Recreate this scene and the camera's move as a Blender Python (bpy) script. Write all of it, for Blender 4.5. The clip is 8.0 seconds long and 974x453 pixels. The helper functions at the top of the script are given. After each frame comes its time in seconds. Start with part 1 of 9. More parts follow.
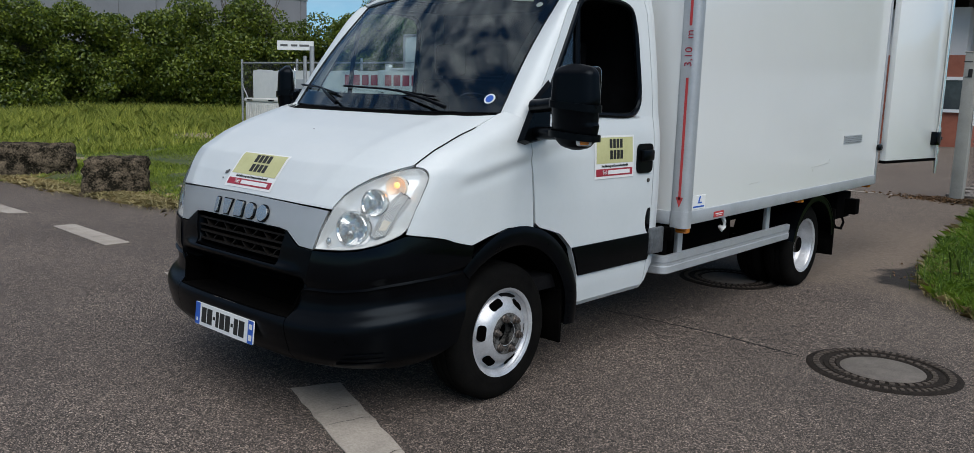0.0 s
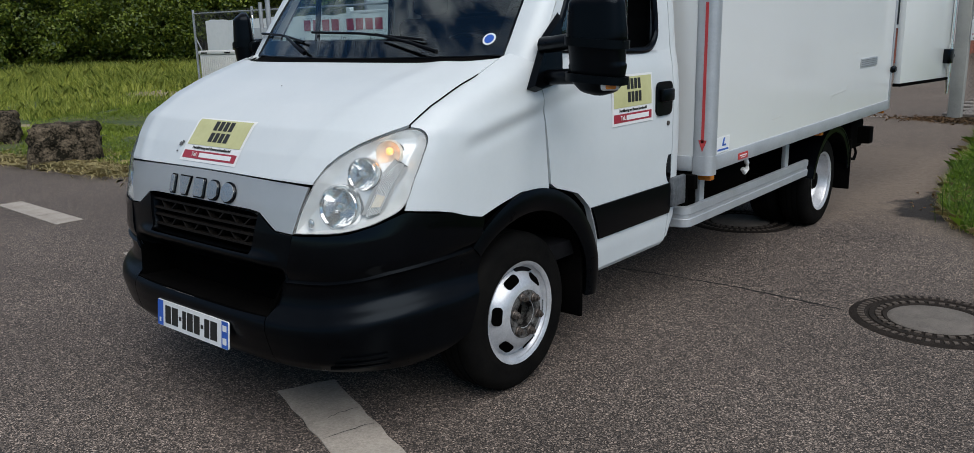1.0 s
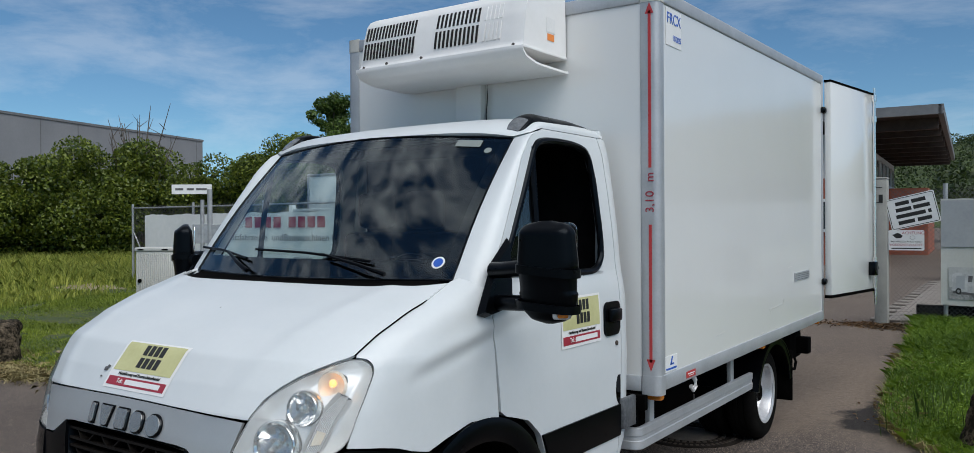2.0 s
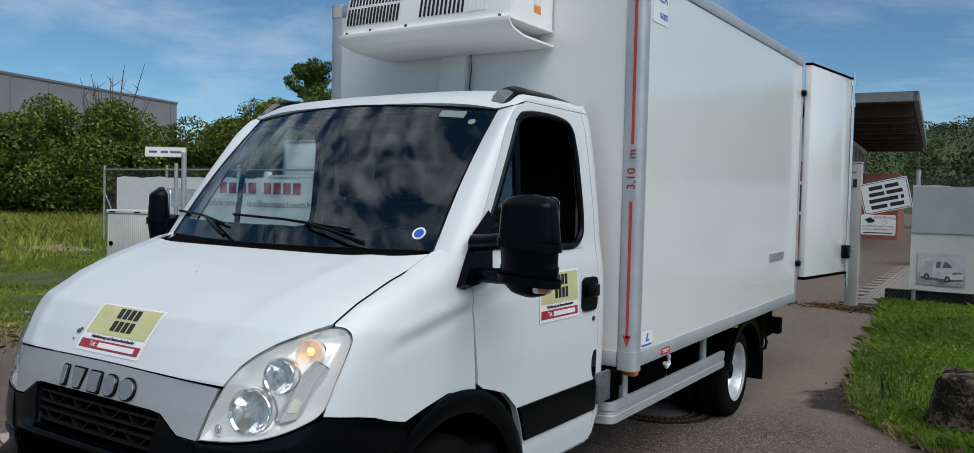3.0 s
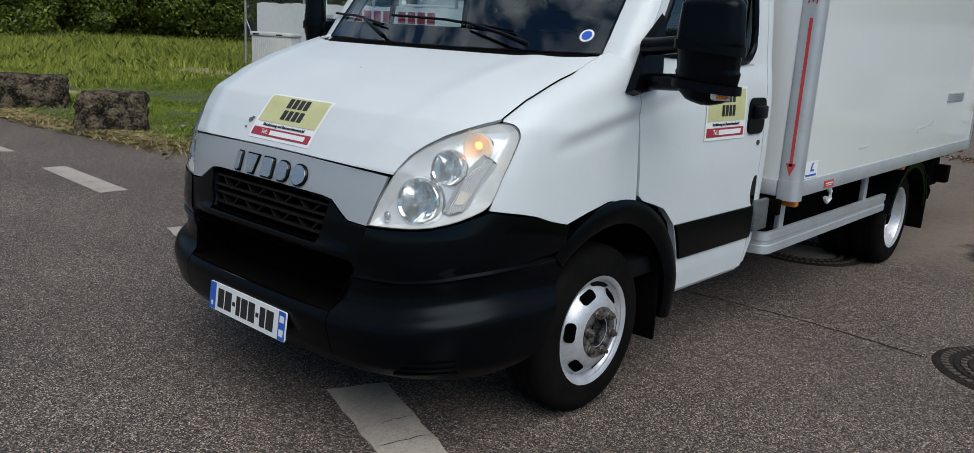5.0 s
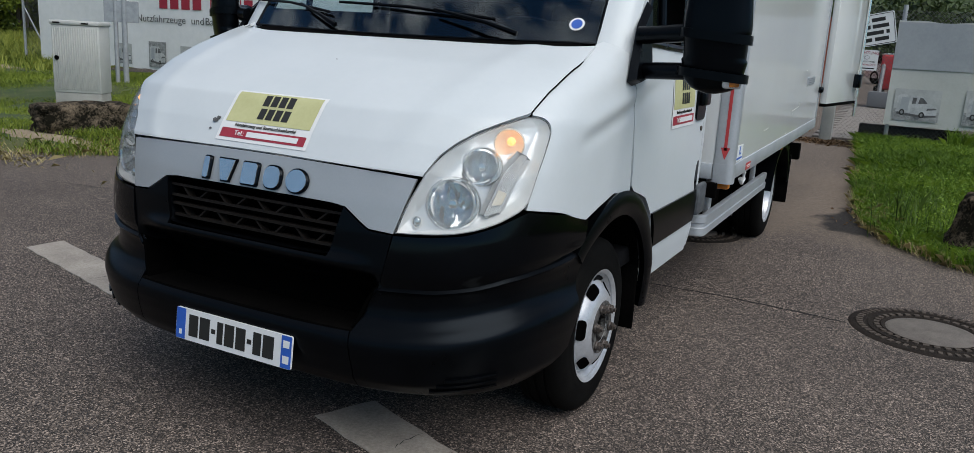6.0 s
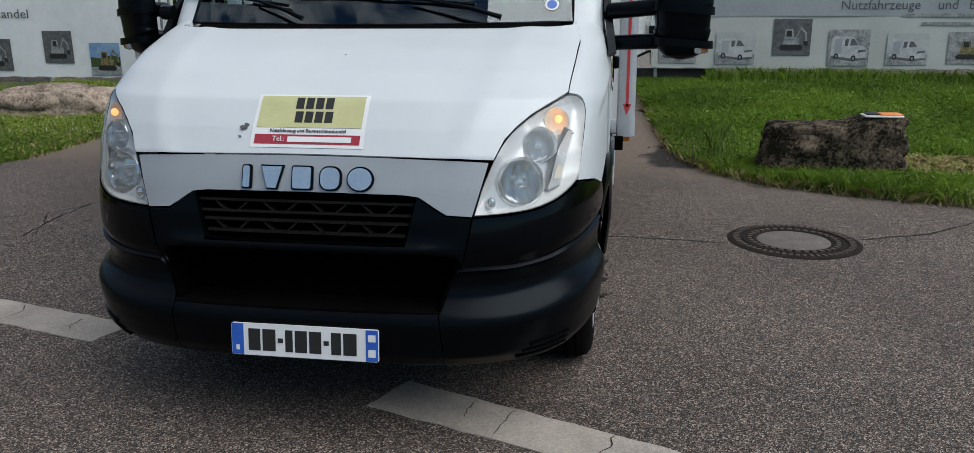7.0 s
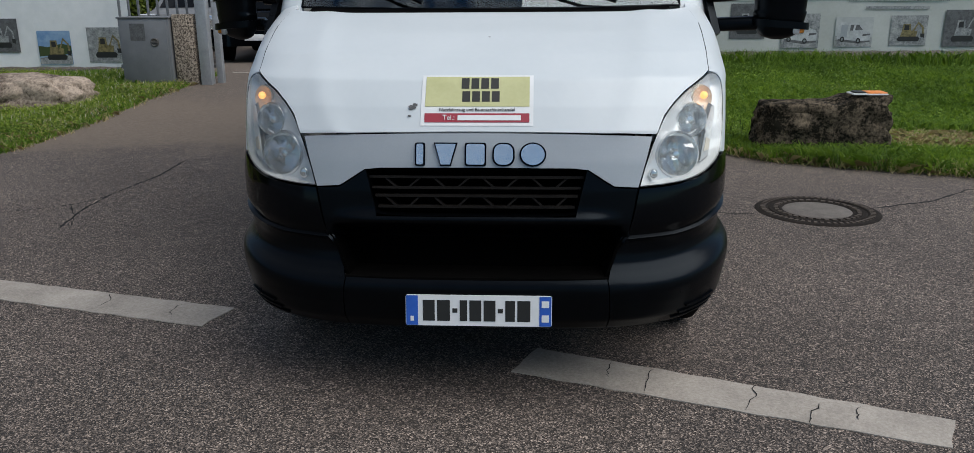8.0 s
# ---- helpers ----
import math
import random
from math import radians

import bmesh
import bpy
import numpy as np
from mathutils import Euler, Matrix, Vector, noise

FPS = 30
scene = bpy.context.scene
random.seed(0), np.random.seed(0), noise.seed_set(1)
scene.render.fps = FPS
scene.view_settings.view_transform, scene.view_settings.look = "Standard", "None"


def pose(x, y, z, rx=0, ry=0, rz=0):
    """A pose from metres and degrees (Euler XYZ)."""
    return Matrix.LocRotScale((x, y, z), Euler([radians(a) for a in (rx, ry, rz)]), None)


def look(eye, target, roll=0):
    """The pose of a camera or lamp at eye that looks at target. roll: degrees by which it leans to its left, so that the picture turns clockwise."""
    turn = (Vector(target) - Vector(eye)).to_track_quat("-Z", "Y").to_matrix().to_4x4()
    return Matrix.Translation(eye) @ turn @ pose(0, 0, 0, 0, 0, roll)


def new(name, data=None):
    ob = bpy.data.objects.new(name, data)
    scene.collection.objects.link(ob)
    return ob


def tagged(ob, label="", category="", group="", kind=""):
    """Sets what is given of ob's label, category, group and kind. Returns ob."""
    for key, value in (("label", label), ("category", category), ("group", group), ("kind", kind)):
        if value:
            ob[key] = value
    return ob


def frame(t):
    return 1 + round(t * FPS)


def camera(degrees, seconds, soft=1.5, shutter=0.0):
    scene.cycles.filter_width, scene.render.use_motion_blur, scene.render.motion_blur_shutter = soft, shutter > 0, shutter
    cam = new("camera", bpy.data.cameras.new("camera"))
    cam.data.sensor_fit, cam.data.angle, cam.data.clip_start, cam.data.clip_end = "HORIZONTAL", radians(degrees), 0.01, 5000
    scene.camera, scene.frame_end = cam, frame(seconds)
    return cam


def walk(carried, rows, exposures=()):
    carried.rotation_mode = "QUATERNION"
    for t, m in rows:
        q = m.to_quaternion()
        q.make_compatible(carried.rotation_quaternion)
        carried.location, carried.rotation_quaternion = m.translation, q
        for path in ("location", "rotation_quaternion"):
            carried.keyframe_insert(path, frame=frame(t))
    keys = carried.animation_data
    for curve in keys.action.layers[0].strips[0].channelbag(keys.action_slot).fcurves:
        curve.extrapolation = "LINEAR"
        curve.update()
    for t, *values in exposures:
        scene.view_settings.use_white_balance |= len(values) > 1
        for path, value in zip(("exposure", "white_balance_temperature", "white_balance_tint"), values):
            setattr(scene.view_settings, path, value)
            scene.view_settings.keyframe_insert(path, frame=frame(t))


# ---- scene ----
cam = camera(61.1, 8.0, 0.5)
PATH = [
    (0, (3.512, -2.049, 1.508), (2.195, -0.577, 1.19), 1.7),
    (0.2, (3.383, -2.000, 1.491), (2.098, -0.536, 1.039), 2.0),
    (0.5, (3.19, -1.89, 1.47), (1.958, -0.448, 0.837), 0.7),
    (0.7, (3.096, -1.819, 1.482), (1.873, -0.366, 0.855), -0.3),
    (1, (2.981, -1.698, 1.512), (1.737, -0.201, 1.053), -1.3),
    (1.2, (2.944, -1.672, 1.553), (1.698, -0.139, 1.237), -0.8),
    (1.5, (2.905, -1.636, 1.603), (1.682, -0.067, 1.395), -0.9),
    (1.7, (2.888, -1.630, 1.618), (1.698, -0.026, 1.507), -0.7),
    (2.8, (2.856, -1.643, 1.665), (1.752, 0.023, 1.721), 0.7),
    (3, (2.844, -1.633, 1.633), (1.741, 0.034, 1.565), 1.4),
    (3.2, (2.839, -1.639, 1.595), (1.736, 0.021, 1.421), 2.4),
    (3.5, (2.836, -1.633, 1.546), (1.705, -0.017, 1.218), 2.7),
    (4, (2.83, -1.645, 1.515), (1.628, -0.101, 1.104), 3.2),
    (4.5, (2.824, -1.659, 1.482), (1.538, -0.189, 1.05), 2.9),
    (4.7, (2.784, -1.65, 1.468), (1.473, -0.208, 1.022), 2.8),
    (5.8, (2.146, -1.888, 1.445), (1.134, -0.221, 0.999), 4.7),
    (6, (1.951, -1.969, 1.415), (1.062, -0.234, 0.969), 3.3),
    (6.2, (1.750, -2.065, 1.423), (0.975, -0.284, 0.949), 1.7),
    (6.5, (1.476, -2.227, 1.439), (0.875, -0.385, 0.942), 0.8),
    (7, (1.036, -2.481, 1.474), (0.728, -0.573, 0.96), -0.3),
    (7.2, (0.840, -2.545, 1.462), (0.619, -0.628, 0.937), -0.9),
    (7.5, (0.553, -2.621, 1.458), (0.387, -0.698, 0.938), -0.9),
    (8, (0.198, -2.753, 1.471), (0.09, -0.832, 0.926), -0.4),
]
walk(cam, [(t, look(eye, target, roll)) for t, eye, target, roll in PATH])

# ---- daylight ----
def build_world():
    w = bpy.data.worlds.new("daylight")
    scene.world = w
    w.use_nodes = True
    nt = w.node_tree
    nt.nodes.clear()
    out = nt.nodes.new("ShaderNodeOutputWorld")
    bg = nt.nodes.new("ShaderNodeBackground")
    bg.inputs["Strength"].default_value = SKY
    sky = nt.nodes.new("ShaderNodeTexSky")
    sky.sky_type = 'NISHITA'
    sky.sun_disc = False
    sky.sun_elevation = radians(SUN_EL)
    sky.sun_rotation = radians(SUN_ROT)
    sky.air_density, sky.dust_density, sky.ozone_density = 0.8, 0.0, 2.2
    tc = nt.nodes.new("ShaderNodeTexCoord")
    mp = nt.nodes.new("ShaderNodeMapping")
    mp.inputs["Scale"].default_value = (1.9, 2.9, 8.5)
    mp.inputs["Rotation"].default_value = (0.0, 0.0, radians(25))
    nz = nt.nodes.new("ShaderNodeTexNoise")
    nz.inputs["Scale"].default_value = 2.3
    nz.inputs["Detail"].default_value = 7.0
    nz.inputs["Roughness"].default_value = 0.62
    nz.inputs["Distortion"].default_value = 0.2
    ramp = nt.nodes.new("ShaderNodeValToRGB")
    ramp.color_ramp.elements[0].position = 0.43
    ramp.color_ramp.elements[1].position = 0.66
    mix = nt.nodes.new("ShaderNodeMixRGB")
    mix.inputs[2].default_value = (9.6, 9.9, 10.3, 1)
    mul = nt.nodes.new("ShaderNodeMath")
    mul.operation = 'MULTIPLY'
    # broken white clouds overhead, thin streaks near the horizon
    sep = nt.nodes.new("ShaderNodeSeparateXYZ")
    rise = nt.nodes.new("ShaderNodeMapRange")
    rise.inputs["From Min"].default_value, rise.inputs["From Max"].default_value = 0.27, 0.56
    rise.inputs["To Min"].default_value, rise.inputs["To Max"].default_value = 0.20, 1.0
    nt.links.new(tc.outputs["Generated"], sep.inputs["Vector"])
    nt.links.new(sep.outputs["Z"], rise.inputs["Value"])
    nt.links.new(rise.outputs["Result"], mul.inputs[1])
    nt.links.new(tc.outputs["Generated"], mp.inputs["Vector"])
    nt.links.new(mp.outputs["Vector"], nz.inputs["Vector"])
    nt.links.new(nz.outputs["Fac"], ramp.inputs["Fac"])
    nt.links.new(ramp.outputs["Color"], mul.inputs[0])
    nt.links.new(mul.outputs[0], mix.inputs[0])
    tint = nt.nodes.new("ShaderNodeMixRGB")
    tint.blend_type = 'MULTIPLY'
    tint.inputs[0].default_value = 1.0
    tint.inputs[2].default_value = (0.62, 0.86, 0.94, 1)
    nt.links.new(sky.outputs["Color"], tint.inputs[1])
    nt.links.new(tint.outputs["Color"], mix.inputs[1])
    nt.links.new(mix.outputs["Color"], bg.inputs["Color"])
    nt.links.new(bg.outputs["Background"], out.inputs["Surface"])


SKY, SUN_EL, SUN_ROT, SUN_POWER, SUN_SOFT = 0.066, 52.0, 114.0, 2.15, 60.0
build_world()
sun_data = bpy.data.lights.new("sun", 'SUN')
sun_data.energy, sun_data.angle, sun_data.color = SUN_POWER, radians(SUN_SOFT), (1.0, 0.98, 0.95)
sun = new("sun", sun_data)
# compass direction of the sun: sun_rotation counts clockwise from +y
SUN_DIR = Vector((math.sin(radians(SUN_ROT)) * math.cos(radians(SUN_EL)), math.cos(radians(SUN_ROT)) * math.cos(radians(SUN_EL)), math.sin(radians(SUN_EL))))
sun.matrix_world = look(SUN_DIR * 60, (0, 0, 0))
scene.view_settings.exposure = 0.50


# ---- materials ----
def mat_base(name):
    m = bpy.data.materials.new(name)
    m.use_nodes = True
    nt = m.node_tree
    return m, nt, nt.nodes["Principled BSDF"]


def node(nt, kind, **inputs):
    n = nt.nodes.new(kind)
    for k, v in inputs.items():
        n.inputs[k.replace("_", " ")].default_value = v
    return n


def coords(nt, scale=1.0):
    tc = nt.nodes.new("ShaderNodeTexCoord")
    return tc.outputs["Object"]


def mottled(name, c1, c2, rough=0.5, scale=6.0, fine=60.0, fine_amt=0.25, bump=0.0, metal=0.0, coat=0.0, contrast=(0.35, 0.65), bump_scale=None, rough2=None, spec=None, cool=False):
    """A surface whose colour wanders between two tones at two scales, with fine relief."""
    m, nt, bs = mat_base(name)
    co = coords(nt)
    n1 = node(nt, "ShaderNodeTexNoise", Scale=scale, Detail=5.0, Roughness=0.6)
    n2 = node(nt, "ShaderNodeTexNoise", Scale=fine, Detail=3.0, Roughness=0.7)
    for n in (n1, n2):
        nt.links.new(co, n.inputs["Vector"])
    ramp = nt.nodes.new("ShaderNodeValToRGB")
    ramp.color_ramp.elements[0].position, ramp.color_ramp.elements[1].position = contrast
    ramp.color_ramp.elements[0].color, ramp.color_ramp.elements[1].color = (*c1, 1), (*c2, 1)
    mix = node(nt, "ShaderNodeMath")
    mix.operation = 'MULTIPLY_ADD'
    mix.inputs[1].default_value = fine_amt
    nt.links.new(n2.outputs["Fac"], mix.inputs[0])
    sub = node(nt, "ShaderNodeMath")
    sub.operation = 'MULTIPLY_ADD'
    sub.inputs[1].default_value = 1.0 - fine_amt
    sub.inputs[2].default_value = 0.0
    nt.links.new(n1.outputs["Fac"], sub.inputs[0])
    nt.links.new(sub.outputs[0], mix.inputs[2])
    nt.links.new(mix.outputs[0], ramp.inputs["Fac"])
    nt.links.new(ramp.outputs["Color"], bs.inputs["Base Color"])
    bs.inputs["Roughness"].default_value = rough
    if rough2 is not None:
        mr = node(nt, "ShaderNodeMapRange")
        mr.inputs["To Min"].default_value, mr.inputs["To Max"].default_value = rough, rough2
        nt.links.new(n1.outputs["Fac"], mr.inputs["Value"])
        nt.links.new(mr.outputs["Result"], bs.inputs["Roughness"])
    bs.inputs["Metallic"].default_value = metal
    bs.inputs["Coat Weight"].default_value = coat
    bs.inputs["Coat Roughness"].default_value = 0.06
    if spec is not None:
        bs.inputs["Specular IOR Level"].default_value = spec
    if cool:
        bs.inputs["Specular Tint"].default_value = (0.72, 0.86, 1.0, 1)
    if bump:
        bp = node(nt, "ShaderNodeBump", Strength=bump, Distance=0.004)
        n3 = node(nt, "ShaderNodeTexNoise", Scale=bump_scale or fine, Detail=3.0)
        nt.links.new(co, n3.inputs["Vector"])
        nt.links.new(n3.outputs["Fac"], bp.inputs["Height"])
        nt.links.new(bp.outputs["Normal"], bs.inputs["Normal"])
    return m


def glass_mat(name, tint, gloss=1.0, rough=0.0, ior=1.75, fixed=None):
    m = bpy.data.materials.new(name)
    m.use_nodes = True
    nt = m.node_tree
    nt.nodes.clear()
    out = nt.nodes.new("ShaderNodeOutputMaterial")
    tr = nt.nodes.new("ShaderNodeBsdfTransparent")
    tr.inputs["Color"].default_value = (*tint, 1)
    gl = nt.nodes.new("ShaderNodeBsdfGlossy")
    gl.inputs["Roughness"].default_value = rough
    gl.inputs["Color"].default_value = (0.90 * gloss, gloss, 1.04 * gloss, 1)
    fr = nt.nodes.new("ShaderNodeFresnel")
    fr.inputs["IOR"].default_value = ior
    mx = nt.nodes.new("ShaderNodeMixShader")
    if fixed is None:
        nt.links.new(fr.outputs["Fac"], mx.inputs[0])
    else:
        mx.inputs[0].default_value = fixed
    nt.links.new(tr.outputs[0], mx.inputs[1])
    nt.links.new(gl.outputs[0], mx.inputs[2])
    nt.links.new(mx.outputs[0], out.inputs["Surface"])
    return m


def asphalt_mat():
    m, nt, bs = mat_base("asphalt")
    co = coords(nt)
    chips = node(nt, "ShaderNodeTexVoronoi", Scale=185.0)
    nt.links.new(co, chips.inputs["Vector"])
    tone = nt.nodes.new("ShaderNodeValToRGB")
    e = tone.color_ramp.elements
    e[0].position, e[0].color = 0.0, (0.012, 0.0096, 0.0080, 1)
    e[1].position, e[1].color = 1.0, (0.47, 0.385, 0.325, 1)
    for p, c in ((0.42, (0.048, 0.0390, 0.0331)), (0.70, (0.126, 0.1027, 0.0876)), (0.90, (0.245, 0.201, 0.172))):
        k = e.new(p)
        k.color = (*c, 1)
    sep = nt.nodes.new("ShaderNodeSeparateColor")
    nt.links.new(chips.outputs["Color"], sep.inputs["Color"])
    nt.links.new(sep.outputs["Red"], tone.inputs["Fac"])
    big = node(nt, "ShaderNodeTexNoise", Scale=0.55, Detail=6.0, Roughness=0.6)
    nt.links.new(co, big.inputs["Vector"])
    br = nt.nodes.new("ShaderNodeValToRGB")
    br.color_ramp.elements[0].position, br.color_ramp.elements[0].color = 0.3, (0.74, 0.71, 0.68, 1)
    br.color_ramp.elements[1].position, br.color_ramp.elements[1].color = 0.7, (1.22, 1.19, 1.15, 1)
    nt.links.new(big.outputs["Fac"], br.inputs["Fac"])
    mid = node(nt, "ShaderNodeTexNoise", Scale=14.0, Detail=4.0, Roughness=0.7)
    nt.links.new(co, mid.inputs["Vector"])
    mr = nt.nodes.new("ShaderNodeValToRGB")
    mr.color_ramp.elements[0].position, mr.color_ramp.elements[0].color = 0.3, (0.72, 0.72, 0.72, 1)
    mr.color_ramp.elements[1].position, mr.color_ramp.elements[1].color = 0.7, (1.2, 1.2, 1.2, 1)
    nt.links.new(mid.outputs["Fac"], mr.inputs["Fac"])
    m1 = nt.nodes.new("ShaderNodeMixRGB")
    m1.blend_type = 'MULTIPLY'
    m1.inputs[0].default_value = 1.0
    m2 = nt.nodes.new("ShaderNodeMixRGB")
    m2.blend_type = 'MULTIPLY'
    m2.inputs[0].default_value = 1.0
    nt.links.new(tone.outputs["Color"], m1.inputs[1])
    nt.links.new(br.outputs["Color"], m1.inputs[2])
    nt.links.new(m1.outputs["Color"], m2.inputs[1])
    nt.links.new(mr.outputs["Color"], m2.inputs[2])
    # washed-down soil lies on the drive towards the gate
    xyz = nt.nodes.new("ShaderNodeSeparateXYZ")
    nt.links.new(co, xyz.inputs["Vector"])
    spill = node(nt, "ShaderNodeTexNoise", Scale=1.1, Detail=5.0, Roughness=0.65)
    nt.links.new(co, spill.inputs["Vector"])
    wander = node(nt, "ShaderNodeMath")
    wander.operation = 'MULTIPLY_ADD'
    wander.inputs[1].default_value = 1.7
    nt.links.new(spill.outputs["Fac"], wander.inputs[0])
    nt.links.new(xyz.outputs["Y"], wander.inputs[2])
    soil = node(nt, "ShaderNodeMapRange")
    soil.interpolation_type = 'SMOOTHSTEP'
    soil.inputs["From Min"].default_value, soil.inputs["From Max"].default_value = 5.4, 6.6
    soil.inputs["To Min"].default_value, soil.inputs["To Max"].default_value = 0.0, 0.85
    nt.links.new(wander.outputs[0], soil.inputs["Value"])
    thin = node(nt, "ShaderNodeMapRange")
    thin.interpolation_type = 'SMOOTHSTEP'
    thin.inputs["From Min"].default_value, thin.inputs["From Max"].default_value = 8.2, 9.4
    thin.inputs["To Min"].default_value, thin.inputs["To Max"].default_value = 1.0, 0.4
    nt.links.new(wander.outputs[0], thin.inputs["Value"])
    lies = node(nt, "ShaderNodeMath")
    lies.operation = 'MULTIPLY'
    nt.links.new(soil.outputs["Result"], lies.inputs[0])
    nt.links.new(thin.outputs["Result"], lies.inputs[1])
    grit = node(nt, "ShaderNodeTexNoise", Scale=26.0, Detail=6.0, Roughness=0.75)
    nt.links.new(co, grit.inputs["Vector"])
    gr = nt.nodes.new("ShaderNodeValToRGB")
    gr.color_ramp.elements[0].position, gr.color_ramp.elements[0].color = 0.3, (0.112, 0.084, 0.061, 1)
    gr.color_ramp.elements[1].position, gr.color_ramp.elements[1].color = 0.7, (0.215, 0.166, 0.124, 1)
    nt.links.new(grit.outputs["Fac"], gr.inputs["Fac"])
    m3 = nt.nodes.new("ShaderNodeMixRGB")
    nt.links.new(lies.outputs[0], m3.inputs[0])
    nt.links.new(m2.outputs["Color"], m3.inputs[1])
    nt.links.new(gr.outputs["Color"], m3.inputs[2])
    # wet black soil that has run out of the corner of the verge
    spot = node(nt, "ShaderNodeMapping")
    spot.vector_type = 'TEXTURE'
    spot.inputs["Location"].default_value = (1.70, 5.92, 0.0)
    spot.inputs["Rotation"].default_value = (0.0, 0.0, radians(-14))
    spot.inputs["Scale"].default_value = (0.40, 0.66, 50.0)
    nt.links.new(co, spot.inputs["Vector"])
    reach = node(nt, "ShaderNodeVectorMath")
    reach.operation = 'LENGTH'
    nt.links.new(spot.outputs["Vector"], reach.inputs[0])
    fray = node(nt, "ShaderNodeTexNoise", Scale=4.5, Detail=6.0, Roughness=0.6)
    nt.links.new(co, fray.inputs["Vector"])
    rim = node(nt, "ShaderNodeMath")
    rim.operation = 'MULTIPLY_ADD'
    rim.inputs[1].default_value = 1.1
    nt.links.new(fray.outputs["Fac"], rim.inputs[0])
    nt.links.new(reach.outputs["Value"], rim.inputs[2])
    damp = node(nt, "ShaderNodeMapRange")
    damp.interpolation_type = 'SMOOTHSTEP'
    damp.inputs["From Min"].default_value, damp.inputs["From Max"].default_value = 1.32, 1.66
    damp.inputs["To Min"].default_value, damp.inputs["To Max"].default_value = 0.97, 0.0
    nt.links.new(rim.outputs[0], damp.inputs["Value"])
    m4 = nt.nodes.new("ShaderNodeMixRGB")
    m4.inputs[2].default_value = (0.009, 0.006, 0.004, 1)
    nt.links.new(damp.outputs["Result"], m4.inputs[0])
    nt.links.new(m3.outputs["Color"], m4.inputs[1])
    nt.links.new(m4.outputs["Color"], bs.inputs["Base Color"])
    bs.inputs["Roughness"].default_value = 0.85
    bp = node(nt, "ShaderNodeBump", Strength=0.7, Distance=0.004)
    nt.links.new(chips.outputs["Distance"], bp.inputs["Height"])
    nt.links.new(bp.outputs["Normal"], bs.inputs["Normal"])
    return m


def foliage_mat(name, dark, light, rough=0.55, trans=0.25):
    """Leaves or blades: every piece takes its own tone."""
    m, nt, bs = mat_base(name)
    geo = nt.nodes.new("ShaderNodeNewGeometry")
    ramp = nt.nodes.new("ShaderNodeValToRGB")
    ramp.color_ramp.elements[0].color, ramp.color_ramp.elements[1].color = (*dark, 1), (*light, 1)
    nt.links.new(geo.outputs["Random Per Island"], ramp.inputs["Fac"])
    big = node(nt, "ShaderNodeTexNoise", Scale=0.9, Detail=3.0)
    nt.links.new(coords(nt), big.inputs["Vector"])
    br = nt.nodes.new("ShaderNodeValToRGB")
    br.color_ramp.elements[0].position, br.color_ramp.elements[0].color = 0.3, (0.65, 0.7, 0.6, 1)
    br.color_ramp.elements[1].position, br.color_ramp.elements[1].color = 0.7, (1.25, 1.2, 1.1, 1)
    nt.links.new(big.outputs["Fac"], br.inputs["Fac"])
    mu = nt.nodes.new("ShaderNodeMixRGB")
    mu.blend_type = 'MULTIPLY'
    mu.inputs[0].default_value = 1.0
    nt.links.new(ramp.outputs["Color"], mu.inputs[1])
    nt.links.new(br.outputs["Color"], mu.inputs[2])
    nt.links.new(mu.outputs["Color"], bs.inputs["Base Color"])
    bs.inputs["Roughness"].default_value = rough
    tl = nt.nodes.new("ShaderNodeBsdfTranslucent")
    nt.links.new(mu.outputs["Color"], tl.inputs["Color"])
    mx = nt.nodes.new("ShaderNodeMixShader")
    mx.inputs[0].default_value = trans
    out = nt.nodes["Material Output"]
    nt.links.new(bs.outputs[0], mx.inputs[1])
    nt.links.new(tl.outputs[0], mx.inputs[2])
    nt.links.new(mx.outputs[0], out.inputs["Surface"])
    return m


def glow_mat(name, color, strength):
    m, nt, bs = mat_base(name)
    bs.inputs["Base Color"].default_value = (*color, 1)
    bs.inputs["Emission Color"].default_value = (*color, 1)
    bs.inputs["Emission Strength"].default_value = strength
    return m


M_WHITE = mottled("white_paint", (0.565, 0.603, 0.613), (0.60, 0.634, 0.644), 0.36, 2.5, 40.0, 0.2, coat=0.12, rough2=0.44)
M_PANEL = mottled("white_sandwich_panel", (0.69, 0.70, 0.685), (0.715, 0.725, 0.71), 0.12, 0.8, 30.0, 0.1, coat=0.5, rough2=0.2)
M_UNIT = mottled("white_plastic_housing", (0.74, 0.74, 0.72), (0.80, 0.80, 0.79), 0.4, 3.0, 60.0, 0.2)
M_SILVER = mottled("silver_paint", (0.365, 0.385, 0.395), (0.415, 0.435, 0.445), 0.4, 3.0, 180.0, 0.4, metal=0.25, coat=0.3)
M_ALU = mottled("dull_aluminium", (0.38, 0.40, 0.42), (0.48, 0.50, 0.52), 0.42, 5.0, 90.0, 0.3, metal=0.35)
M_BLACK = mottled("black_plastic", (0.0008, 0.0010, 0.0014), (0.0018, 0.0022, 0.0030), 0.24, 8.0, 260.0, 0.35, bump=0.04, rough2=0.34, bump_scale=900.0, spec=0.125, cool=True)
